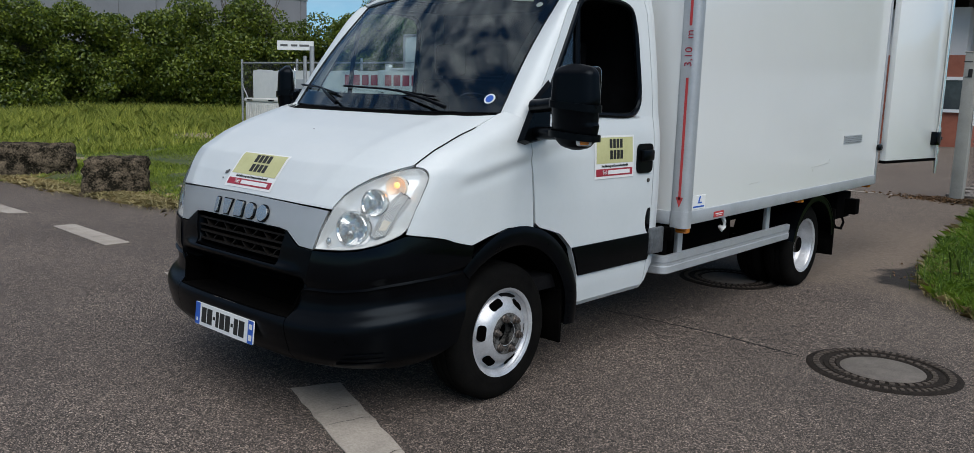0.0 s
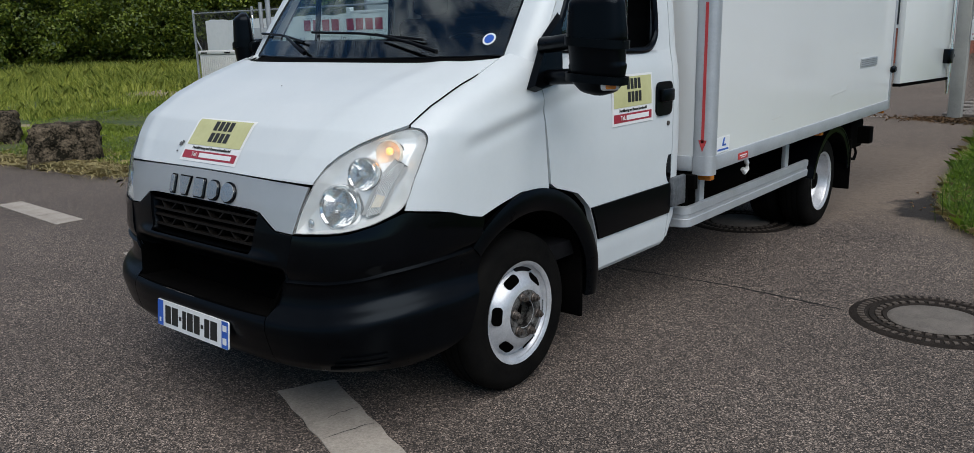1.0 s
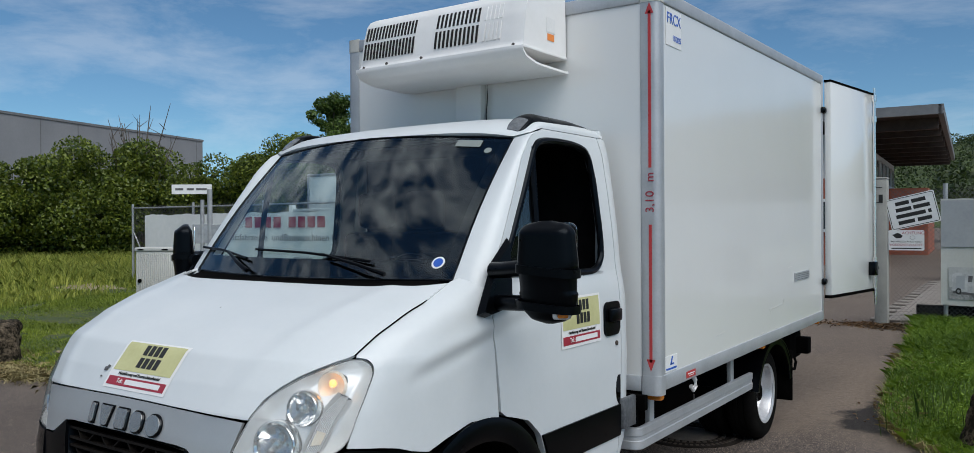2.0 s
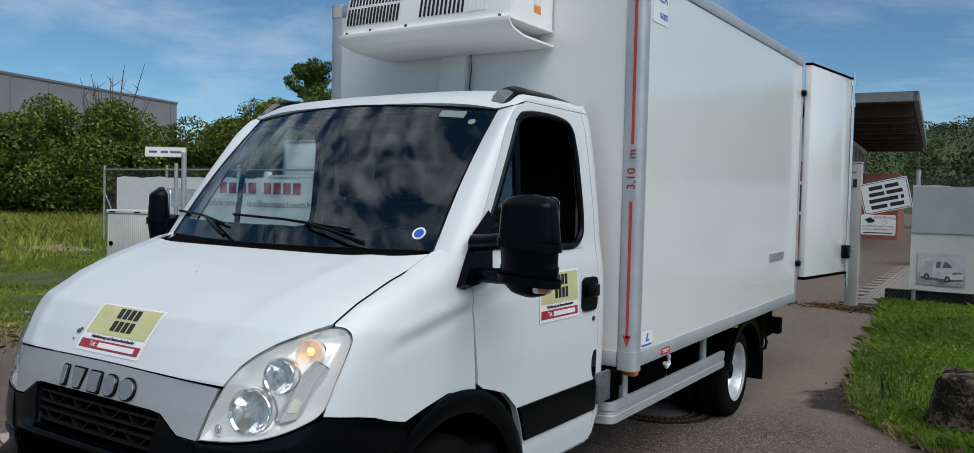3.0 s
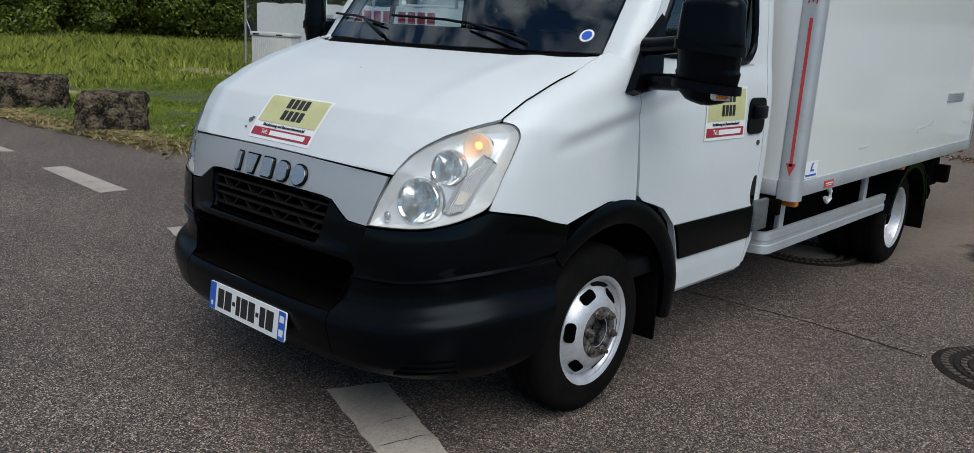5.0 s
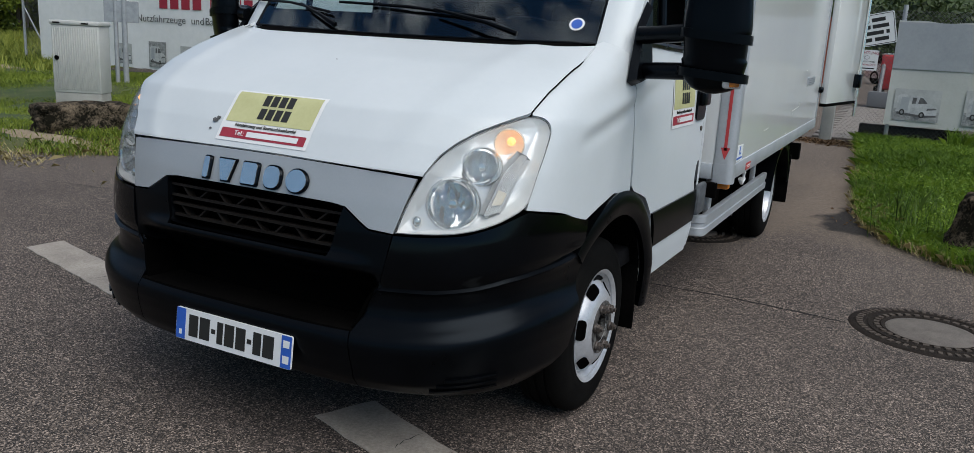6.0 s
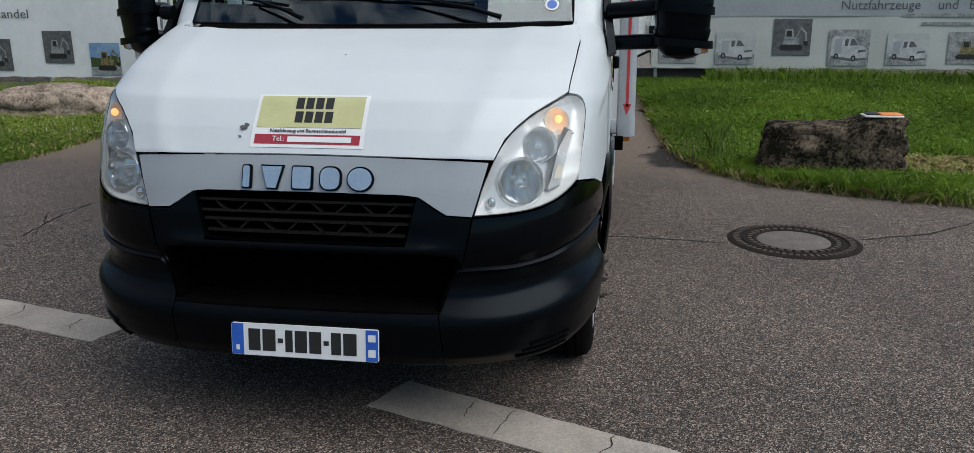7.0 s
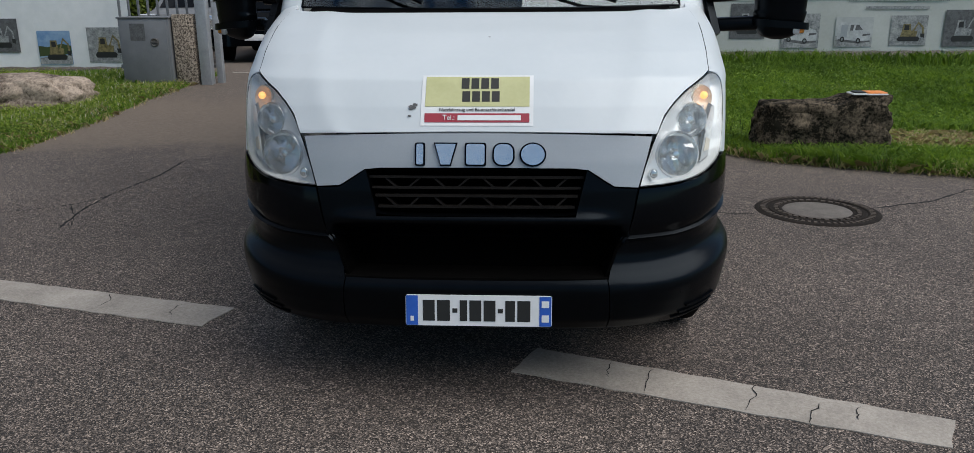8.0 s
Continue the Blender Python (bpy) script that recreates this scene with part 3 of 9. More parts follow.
# edges of the verges (x, y), from the gate out to the road and away
EDGE_R = [(1.25, 10.5), (1.42, 9.0), (1.50, 7.6), (1.56, 6.6), (1.66, 5.9), (1.92, 5.15), (2.35, 4.65), (3.0, 4.32), (3.75, 4.05), (5.0, 3.6), (7.5, 2.8), (12.0, 1.4), (24.0, -2.5)]
EDGE_L = [(-4.72, 10.3), (-4.76, 9.0), (-4.88, 7.8), (-4.90, 6.0), (-4.95, 4.9), (-5.2, 4.1), (-5.7, 3.4), (-6.6, 3.0), (-8.0, 2.65), (-10.5, 2.2), (-14.0, 1.9), (-22.0, 1.4), (-48.0, 0.5)]


def edge_x(edge, y):
    ys = [p[1] for p in edge][::-1]
    xs = [p[0] for p in edge][::-1]
    return table(y, ys, xs)


def bank(x, y, d):
    """Height of the verge d metres inside its edge."""
    low = 0.3 if x < -4 and y > 4.5 else 1.0
    return min(0.10, max(-0.03, 0.02 + 0.10 * d)) * low + 0.02 * math.sin(x * 1.3) * math.sin(y * 1.1) * min(1.0, max(0.0, d))


def verge(name, edge, far, sgn):
    """A low bank of earth from the asphalt's edge to the fence line."""
    bm = bmesh.new()
    rows = []
    pts = []
    for (x0, y0), (x1, y1) in zip(edge, edge[1:]):
        n = max(2, int(math.hypot(x1 - x0, y1 - y0) / 0.25))
        n = min(n, 40)
        pts += [(lerp(x0, x1, k / n), lerp(y0, y1, k / n)) for k in range(n)]
    pts.append(edge[-1])
    for i, (x, y) in enumerate(pts):
        wob = 0.05 * math.sin(i * 1.7) + 0.04 * math.sin(i * 0.63 + 1)
        fx, fy = far(x, y)
        row = []
        for j, t in enumerate((0.0, 0.03, 0.10, 0.25, 0.5, 0.75, 1.0)):
            px, py = lerp(x + wob * sgn * (1 - t), fx, t), lerp(y + wob * 0.5 * (1 - t), fy, t)
            dist = math.hypot(px - x, py - y)
            z = gz(px, py) + (-0.03 if j == 0 else bank(px, py, dist))
            row.append(bm.verts.new((px, py, z)))
        rows.append(row)
    for a, b in zip(rows, rows[1:]):
        for k in range(6):
            bm.faces.new((a[k], a[k + 1], b[k + 1], b[k]))
    ob = finish(name, bm, M_SOIL, smooth=60)
    return ob


vr = verge("verge_right", EDGE_R, lambda x, y: (max(1.3, x + 2.5) if y > 9 else x + 6 + (y < 4) * 3, 10.7 + (y < 4.2) * 0.0), 1)
tagged(vr, "grassed verge beside the drive", "verge", kind="structure")
vl = verge("verge_left", EDGE_L, lambda x, y: (min(-5.2, x - 3.0) if y > 9 else x - 8 - (y < 4) * 6, 10.4 + 14 * smoothstep((-x - 8) / 8)), -1)
tagged(vl, "grassed verge with boulders beside the drive", "verge", kind="structure")


def inside(edge, sgn, x, y):
    """Distance of points beyond the asphalt's edge, by the edge's nearest segment."""
    best = np.full(x.shape, 1e9)
    side = np.zeros(x.shape)
    for (x0, y0), (x1, y1) in zip(edge, edge[1:]):
        dx, dy = x1 - x0, y1 - y0
        t = np.clip(((x - x0) * dx + (y - y0) * dy) / (dx * dx + dy * dy), 0, 1)
        d = np.hypot(x - (x0 + t * dx), y - (y0 + t * dy))
        c = (dx * (y - y0) - dy * (x - x0)) * sgn
        m = d < best
        side = np.where(m, np.sign(c), side)
        best = np.where(m, d, best)
    return best * side


rng = np.random.default_rng(7)


def blades(name, x, y, h, w, lean, mat, d):
    """One tapering two-part blade at every place."""
    n = len(x)
    z = 0.27 * np.clip((y - 4.8) / 6.0, 0, 1) ** 2 * (3 - 2 * np.clip((y - 4.8) / 6.0, 0, 1)) + np.clip(0.02 + 0.10 * d, 0.0, 0.10) * np.where((x < -4) & (y > 4.5), 0.3, 1.0) + 0.02 * np.sin(x * 1.3) * np.sin(y * 1.1) * np.clip(d, 0, 1) - 0.01
    a = rng.uniform(0, 2 * np.pi, n)
    dx, dy = np.cos(a) * w, np.sin(a) * w
    b = rng.uniform(0, 2 * np.pi, n)
    lx, ly = np.cos(b) * lean * h, np.sin(b) * lean * h
    base = np.stack([x, y, z], 1)
    side = np.stack([dx, dy, np.zeros(n)], 1)
    mid = base + np.stack([lx * 0.35, ly * 0.35, h * 0.6], 1)
    tip = base + np.stack([lx, ly, h * (1 - 0.3 * lean)], 1)
    v0, v1, v2, v3 = base - side, base + side, mid + side * 0.8, mid - side * 0.8
    verts = np.concatenate([np.stack([v0, v1, v2, v3], 1).reshape(-1, 3)])
    ob_v = np.empty((n, 5, 3))
    ob_v[:, 0], ob_v[:, 1], ob_v[:, 2], ob_v[:, 3], ob_v[:, 4] = v0, v1, v2, tip, v3
    return raw_mesh(name, ob_v.reshape(-1, 3), 5, mat)


def herbs(name, x, y, d, low, high, size, mat):
    """Small leaves that lie nearly level a hand above the ground."""
    n = len(x)
    q = np.clip((y - 4.8) / 6.0, 0, 1)
    z = 0.27 * q ** 2 * (3 - 2 * q) + np.clip(0.02 + 0.10 * d, 0.0, 0.10) * np.where((x < -4) & (y > 4.5), 0.3, 1.0) + rng.uniform(low, high, n)
    p = np.stack([x, y, z], 1)
    up = rng.normal(size=(n, 3)) * 0.45 + np.array([0, 0, 1.0])
    up /= np.linalg.norm(up, axis=1)[:, None]
    t = np.cross(up, rng.normal(size=(n, 3)))
    t /= np.linalg.norm(t, axis=1)[:, None]
    b = np.cross(up, t)
    r = size * rng.uniform(0.6, 1.5, n)[:, None]
    v = np.empty((n, 4, 3))
    v[:, 0], v[:, 1], v[:, 2], v[:, 3] = p - t * r, p + b * r * 0.7, p + t * r, p - b * r * 0.7
    return raw_mesh(name, v.reshape(-1, 3), 4, mat)


def scatter(edge, sgn, box, n, margin=0.0, thin=True):
    x = rng.uniform(box[0], box[1], n)
    y = rng.uniform(box[2], box[3], n)
    d = inside(edge, sgn, x, y)
    bare = np.sin(x * 1.7 + 1.3 * np.sin(y * 1.9)) * np.sin(y * 2.1 + 0.8 * np.sin(x * 1.1) + 1.0) + 0.35 * np.sin(x * 7.3 + y * 5.1)
    for cx, cy, rx, ry in ((-6.5, 3.75, 0.7, 0.25), (-9.1, 3.35, 0.75, 0.35), (-12.2, 4.3, 1.2, 0.5), (-15.6, 8.6, 2.0, 0.7), (-11.2, 5.6, 1.0, 0.3), (3.95, 5.0, 0.35, 0.2)):
        bare = np.where(((x - cx) / rx) ** 2 + ((y - cy) / ry) ** 2 < rng.uniform(0.5, 1.1, n), 2.0, bare)
    k = (d > margin) & ((bare < 0.80) | (not thin) | (rng.uniform(0, 1, n) < 0.12))
    return x[k], y[k], d[k]


SGN_R, SGN_L = 1, -1
# lawn on the near side of the gate
x, y, d = scatter(EDGE_R, SGN_R, (1.1, 8.5, 2.4, 10.6), 330000, -0.06, False)
h = rng.uniform(0.05, 0.14, len(x)) * (0.8 + 0.45 * np.sin(x * 1.9 + np.sin(y * 2.3)) * np.sin(y * 1.3)) + 0.06 * np.exp(-(d / 0.5) ** 2)
h = np.where(((x - 3.9) / 0.7) ** 2 + ((y - 5.1) / 0.45) ** 2 < 1, h * 0.5, h)
g = blades("grass", x, y, h, rng.uniform(0.0022, 0.0046, len(x)), rng.uniform(0.3, 1.2, len(x)), M_LAWN, d)
tagged(g, "lush uneven green grass beside the drive", "grass", kind="stuff")
x, y, d = scatter(EDGE_R, SGN_R, (1.1, 8.5, 2.4, 10.6), 42000, 0.0, False)
keep = np.sin(x * 2.7 + y) * np.sin(y * 2.1 - 0.7 * x) > -0.15
g = herbs("clover", x[keep], y[keep], d[keep], 0.03, 0.11, 0.010, M_LAWN)
tagged(g, "broad clover and herb leaves in the grass", "herbs", kind="stuff")
n = 9000
x, y = rng.uniform(2.3, 9.0, n), 10.62 - np.abs(rng.normal(0, 0.22, n))
d = inside(EDGE_R, SGN_R, x, y)
g = blades("fence_grass", x, y, rng.uniform(0.10, 0.30, n), rng.uniform(0.002, 0.0045, n), rng.uniform(0.2, 0.8, n), M_LAWN, d)
tagged(g, "tall uncut grass along the foot of the fence", "grass", kind="stuff")
x, y, d = scatter(EDGE_R, SGN_R, (3.1, 5.2, 4.5, 5.8), 9000, 0.0, False)
keep = ((x - 4.0) / 0.75) ** 2 + ((y - 5.1) / 0.4) ** 2 < rng.uniform(0.3, 1.2, len(x))
g = blades("dry_grass", x[keep], y[keep], rng.uniform(0.04, 0.12, keep.sum()), rng.uniform(0.002, 0.004, keep.sum()), rng.uniform(0.6, 1.8, keep.sum()), M_STRAW, d[keep])
tagged(g, "patch of withered grass beside the boulder", "dry grass", kind="stuff")
x, y, d = scatter(EDGE_R, SGN_R, (1.1, 7.5, 2.0, 10.6), 80000, -0.10, False)
keep = d < 0.20 + 0.12 * np.sin(x * 5) * np.sin(y * 3.7)
g = blades("dry_grass", x[keep], y[keep], rng.uniform(0.04, 0.14, keep.sum()), rng.uniform(0.002, 0.004, keep.sum()), rng.uniform(0.6, 1.8, keep.sum()), M_STRAW, d[keep])
tagged(g, "dry straw along the edge of the asphalt", "dry grass", kind="stuff")
x, y, d = scatter(EDGE_L, SGN_L, (-20.0, -4.7, 1.5, 10.2), 230000, -0.06)
keep = (x < -8.2) | (y < 4.6)
x, y, d = x[keep], y[keep], d[keep]
h = rng.uniform(0.03, 0.10, len(x)) * (0.8 + 0.4 * np.sin(x * 1.3) * np.sin(y * 1.1))
g = blades("grass", x, y, h, rng.uniform(0.003, 0.006, len(x)), rng.uniform(0.2, 0.9, len(x)), M_GRASS, d)
tagged(g, "mown green grass with bare patches", "grass", kind="stuff")
x, y, d = scatter(EDGE_L, SGN_L, (-16.0, -4.7, 1.5, 10.2), 50000, -0.12)
keep = d < 0.55 + 0.3 * np.sin(x * 3) * np.sin(y * 2.3)
g = blades("dry_grass", x[keep], y[keep], rng.uniform(0.03, 0.10, keep.sum()), rng.uniform(0.003, 0.005, keep.sum()), rng.uniform(0.6, 1.8, keep.sum()), M_STRAW, d[keep])
tagged(g, "dry straw along the edge of the asphalt", "dry grass", kind="stuff")
x, y, d = scatter(EDGE_L, SGN_L, (-8.3, -4.6, 4.5, 10.2), 70000, -0.05, False)
g = blades("grass", x, y, rng.uniform(0.03, 0.09, len(x)), rng.uniform(0.002, 0.0042, len(x)), rng.uniform(0.3, 1.1, len(x)), M_LAWN, d)
tagged(g, "green grass by the gate", "grass", kind="stuff")
x, y, d = scatter(EDGE_L, SGN_L, (-8.3, -4.6, 4.5, 10.2), 60000, 0.02, False)
keep = np.sin(x * 3.1 + y) * np.sin(y * 2.3 - x) > -0.3
x, y, d = x[keep], y[keep], d[keep]
g = herbs("weeds", x, y, d, 0.02, 0.075, 0.0085, M_GRASS)
tagged(g, "yellow-green weeds by the gate", "weeds", kind="stuff")
# tall meadow in front of the hedge
x, y, d = scatter(EDGE_L, SGN_L, (-34.0, -14.0, 1.5, 22.0), 120000, 1.5)
keep = (x * 0.53 + y * -0.05 < -7.0)
x, y, d = x[keep], y[keep], d[keep]
far = np.clip((-x - 15) / 8, 0, 1)
g = blades("meadow_grass", x, y, rng.uniform(0.15, 0.35, len(x)) * (0.7 + 1.3 * far), rng.uniform(0.006, 0.012, len(x)), rng.uniform(0.2, 0.7, len(x)), M_MEADOW, d)
tagged(g, "tall meadow grass before the hedge", "grass", kind="stuff")


# road markings: slightly raised paint
def paint(name, corners, label):
    bm = bmesh.new()
    (ax0, ay0), (bx0, by0), (cx0, cy0), (dx0, dy0) = corners
    n = max(4, int(math.hypot(bx0 - ax0, by0 - ay0) / 0.1))

    def fn(u, v):
        p = Vector((lerp(ax0, bx0, u), lerp(ay0, by0, u), 0)).lerp(Vector((lerp(dx0, cx0, u), lerp(dy0, cy0, u), 0)), v)
        j = 0.006 * math.sin(u * 40 + v * 7)
        return Vector((p.x + j, p.y + j * 0.6, gz(p.x, p.y) + 0.0045))
    sheet(bm, fn, n, 4, 0.004, (0, 0, -50))
    ob = finish(name, bm, M_LINE, smooth=0)
    return tagged(ob, label, "road marking", "dashes of the edge line", "structure")


paint("road_marking", [(0.12, 0.285), (1.60, -0.235), (1.70, -0.045), (0.225, 0.515)], "worn white dash painted on the asphalt")
paint("road_marking", [(-2.78, 1.082), (-1.318, 0.698), (-1.243, 0.931), (-2.755, 1.315)], "worn white dash painted on the asphalt")
paint("road_marking", [(-5.58, 1.275), (-4.20, 1.225), (-4.21, 1.46), (-5.57, 1.495)], "worn white dash painted on the asphalt")
paint("road_marking", [(-8.1, 1.15), (-6.75, 1.22), (-6.68, 1.42), (-8.1, 1.38)], "worn white dash painted on the asphalt")


def crack(pts, w, lift=0.0025):
    bm = bmesh.new()
    rnd = random.Random(int(pts[0][0] * 100))
    line = []
    for (x0, y0), (x1, y1) in zip(pts, pts[1:]):
        n = max(3, int(math.hypot(x1 - x0, y1 - y0) / 0.05))
        line += [(lerp(x0, x1, k / n) + rnd.uniform(-0.008, 0.008), lerp(y0, y1, k / n) + rnd.uniform(-0.008, 0.008)) for k in range(n)]
    line.append(pts[-1])
    prev = None
    for i, (x, y) in enumerate(line):
        nx, ny = line[min(i + 1, len(line) - 1)], line[max(i - 1, 0)]
        dx, dy = nx[0] - ny[0], nx[1] - ny[1]
        L = math.hypot(dx, dy) or 1
        ww = w * rnd.uniform(0.4, 1.2) * (0.3 if i in (0, len(line) - 1) else 1)
        z = gz(x, y) + lift
        cur = (bm.verts.new((x - dy / L * ww, y + dx / L * ww, z)), bm.verts.new((x + dy / L * ww, y - dx / L * ww, z)))
        if prev:
            bm.faces.new((prev[0], prev[1], cur[1], cur[0]))
        prev = cur
    return tagged(finish("crack", bm, M_CRACK, smooth=0), "dark crack in the asphalt", "crack", "cracks", "structure")


crack([(0.30, 2.80), (0.58, 2.83), (1.15, 2.85), (1.76, 2.79)], 0.010)
crack([(2.60, 2.98), (3.1, 3.2), (3.5, 3.55), (4.2, 3.75)], 0.012)
crack([(-2.9, 2.3), (-3.01, 2.83), (-3.02, 3.3), (-2.95, 3.9), (-3.0, 4.6)], 0.010)
crack([(-4.6, 2.5), (-3.52, 2.69), (-3.15, 2.92), (-3.02, 3.2)], 0.008)
crack([(-3.15, 2.90), (-2.97, 2.62), (-2.85, 2.35)], 0.006)
# cracks across the dashes
for pts in ([(0.69, 0.33), (0.66, 0.24), (0.63, 0.12)], [(1.06, 0.19), (1.04, 0.10), (0.98, 0.0)], [(1.27, 0.06), (1.20, -0.04), (1.18, -0.11)], [(1.40, 0.045), (1.38, -0.01), (1.36, -0.06)], [(0.53, 0.38), (0.50, 0.30), (0.51, 0.24)], [(-1.95, 1.10), (-1.90, 1.0), (-1.93, 0.91)], [(-1.52, 0.96), (-1.54, 0.88), (-1.50, 0.80)], [(-4.7, 1.42), (-4.68, 1.33), (-4.72, 1.24)]):
    crack(pts, 0.0024, 0.0068)


def flat_patch(name, cx, cy, rx, ry, seed, mat, label, category, grassy=False):
    """A thin irregular stain or spill on the ground."""
    r = random.Random(seed)
    ph = [r.uniform(0, 6.28) for k in range(5)]
    bm = bmesh.new()

    def fn(u, v):
        a = u * 2 * math.pi
        k = 1 + sum(0.30 / (q + 1) * math.sin((q + 2) * a + ph[q]) for q in range(5))
        x, y = cx + rx * v * k * math.cos(a), cy + ry * v * k * math.sin(a)
        z = gz(x, y) + 0.003 + 0.008 * (1 - v)
        if grassy:
            d = float(inside(EDGE_L, SGN_L, np.array([x]), np.array([y]))[0])
            z = gz(x, y) + bank(x, y, d) + 0.012 * (1 - v) - 0.004
        return Vector((x, y, z))
    sheet(bm, fn, 40, 5)
    bmesh.ops.remove_doubles(bm, verts=bm.verts, dist=0.0005)
    return tagged(finish(name, bm, mat, smooth=60), label, category, kind="structure")


flat_patch("dirt_stain", 0.95, 10.35, 0.75, 0.28, 5, M_DIRT, "brown soil round the gate post", "dirt")
bm = bmesh.new()
sheet(bm, lambda u, v: Vector((lerp(-4.6, 0.50, u), lerp(10.35, 10.43, v), gz(0, 10.39) + 0.004)), 20, 1, 0.003, (0, 0, -50))
tagged(finish("gate_line", bm, M_LINE, smooth=0), "thin pale line across the gateway", "road marking", kind="structure")
# pale bare earth on the verge
for cx, cy, rx, ry, sd in ((-6.5, 3.75, 0.7, 0.25, 8), (-9.1, 3.35, 0.75, 0.35, 9), (-12.2, 4.3, 1.2, 0.5, 10), (-15.6, 8.6, 2.0, 0.7, 11), (-11.2, 5.6, 1.0, 0.3, 13)):
    flat_patch("bare_earth", cx, cy, rx, ry, sd, M_EARTH, "patch of bare earth in the verge", "earth", True)


def manhole(cx, cy, label):
    ob = thing("manhole_cover", label, "manhole cover", "manhole covers", at=(cx, cy, gz(cx, cy)))
    bm = bmesh.new()
    lathe(bm, [(0.29, 0.0), (0.29, 0.007), (0.315, 0.008), (0.320, 0.003), (0.328, 0.003), (0.333, 0.008), (0.385, 0.008), (0.40, 0.006), (0.415, 0.0)], Matrix(), 72)
    part("frame", bm, M_RING, ob, "cast-iron ring")
    bm = bmesh.new()
    lathe(bm, [(0, 0.010), (0.20, 0.009), (0.225, 0.006), (0.232, 0.0)], Matrix(), 56)
    part("concrete_centre", bm, M_LID, ob, "worn concrete filling")
    bm = bmesh.new()
    lathe(bm, [(0.228, 0.003), (0.240, 0.009), (0.25, 0.009), (0.252, 0.004), (0.292, 0.004)], Matrix(), 56)
    part("lid_ring", bm, M_RING, ob)
    for ring, r, n, w, l in ((0, 0.358, 56, 0.010, 0.034), (1, 0.272, 34, 0.014, 0.026)):
        bm = bmesh.new()
        for k in range(n):
            a = 2 * math.pi * k / n
            slab(bm, r - l / 2, r + l / 2, -w, w, 0.004, 0.013, 0, 1, Matrix.Rotation(a, 4, 'Z'))
        part("iron_teeth", bm, M_TEETH, ob)
    return ob


manhole(2.175, 2.905, "round cast-iron manhole cover with concrete centre in the asphalt")
manhole(0.44, 4.52, "round cast-iron manhole cover under the lorry")


# strip of grey pavers inside the fence
pv = new("paved_strip")
tagged(pv, "strip of worn grey concrete pavers behind the fence", "pavement", kind="structure")
paver_mesh = None
rp = random.Random(4)
for j in range(30):
    for i in range(4):
        if paver_mesh is None:
            bm = bmesh.new()
            slab(bm, -0.195, 0.195, -0.145, 0.145, -0.03, 0.0, 0.008, 1)
            ob = part("paver", bm, M_PAVER, pv)
            paver_mesh = ob.data
        else:
            ob = new("paver", paver_mesh)
            ob.parent = pv
        y = 11.05 + 0.30 * j
        ob.location = (0.78 + 0.40 * i + 0.2 * (j % 2) - 0.04 * (y - 11), y, gz(1, y) + 0.035 + rp.uniform(-0.004, 0.004))


# ---- boulders ----
def boulder(name, loc, size, rot, seed, mat, label, skew=0.0, power=11):
    bm = bmesh.new()
    bmesh.ops.create_cube(bm, size=1.0)
    bmesh.ops.subdivide_edges(bm, edges=list(bm.edges), cuts=23, use_grid_fill=True)
    for v in bm.verts:
        q = v.co * 2
        v.co = q * 0.5 / (abs(q.x) ** power + abs(q.y) ** power + abs(q.z) ** power) ** (1 / power)
    for v in bm.verts:
        p = v.co.copy()
        n = noise.noise(p * 1.6 + Vector((seed, 0, 0))) * 0.13 + noise.noise(p * 4.2 + Vector((0, seed, 0))) * 0.07 + noise.noise(p * 11 + Vector((0, 0, seed))) * 0.035 + abs(noise.noise(p * 19 + Vector((seed, 4, 1)))) * 0.03
        # clefts run through the block
        g = noise.noise(p * 2.3 + Vector((seed * 2, 1.0, 0)))
        n -= 0.09 * math.exp(-(g * 9) ** 2) + 0.05 * abs(noise.noise(p * 3.1 + Vector((3, seed, 2))))
        v.co = p * (1.03 + n)
        v.co = Vector((v.co.x * size[0], v.co.y * size[1], v.co.z * size[2]))
        if v.co.z > 0:  # one end stands higher than the other
            v.co.z += skew * smoothstep(v.co.x / size[0] * 4 - 0.1) * v.co.z / size[2] * 2
        # layered bedding
        v.co += Vector((0.02 * math.sin(v.co.z * 38 + seed), 0.02 * math.sin(v.co.z * 33 + 2 * seed), 0)) * 0.2
    ob = finish(name, bm, mat, smooth=55)
    ob.matrix_basis = Matrix.Translation(loc) @ Matrix.Rotation(radians(rot), 4, 'Z')
    return tagged(ob, label, "boulder", "boulders along the verge")


boulder("boulder", (2.87, 5.05, 0.20), (1.10, 0.52, 0.58), -6, 1.3, M_STONE, "dark weathered sandstone boulder in the grass with a folder on top", 0.06)
boulder("boulder", (-6.36, 7.60, 0.20), (1.66, 0.85, 0.62), 6, 4.1, M_STONE2, "pale layered sandstone boulder by the drive", -0.03, 3.6)
boulder("boulder", (-7.75, 2.92, 0.24), (0.78, 0.62, 0.54), 60, 7.7, M_STONE, "dark sandstone boulder at the road's edge")
boulder("boulder", (-10.4, 2.85, 0.25), (1.05, 0.7, 0.56), 60, 2.9, M_STONE, "low dark boulder at the road's edge")
boulder("boulder", (-6.62, 4.36, 0.20), (1.05, 0.55, 0.42), 72, 5.3, M_STONE, "brown boulder in the grass before the utility cabinet")

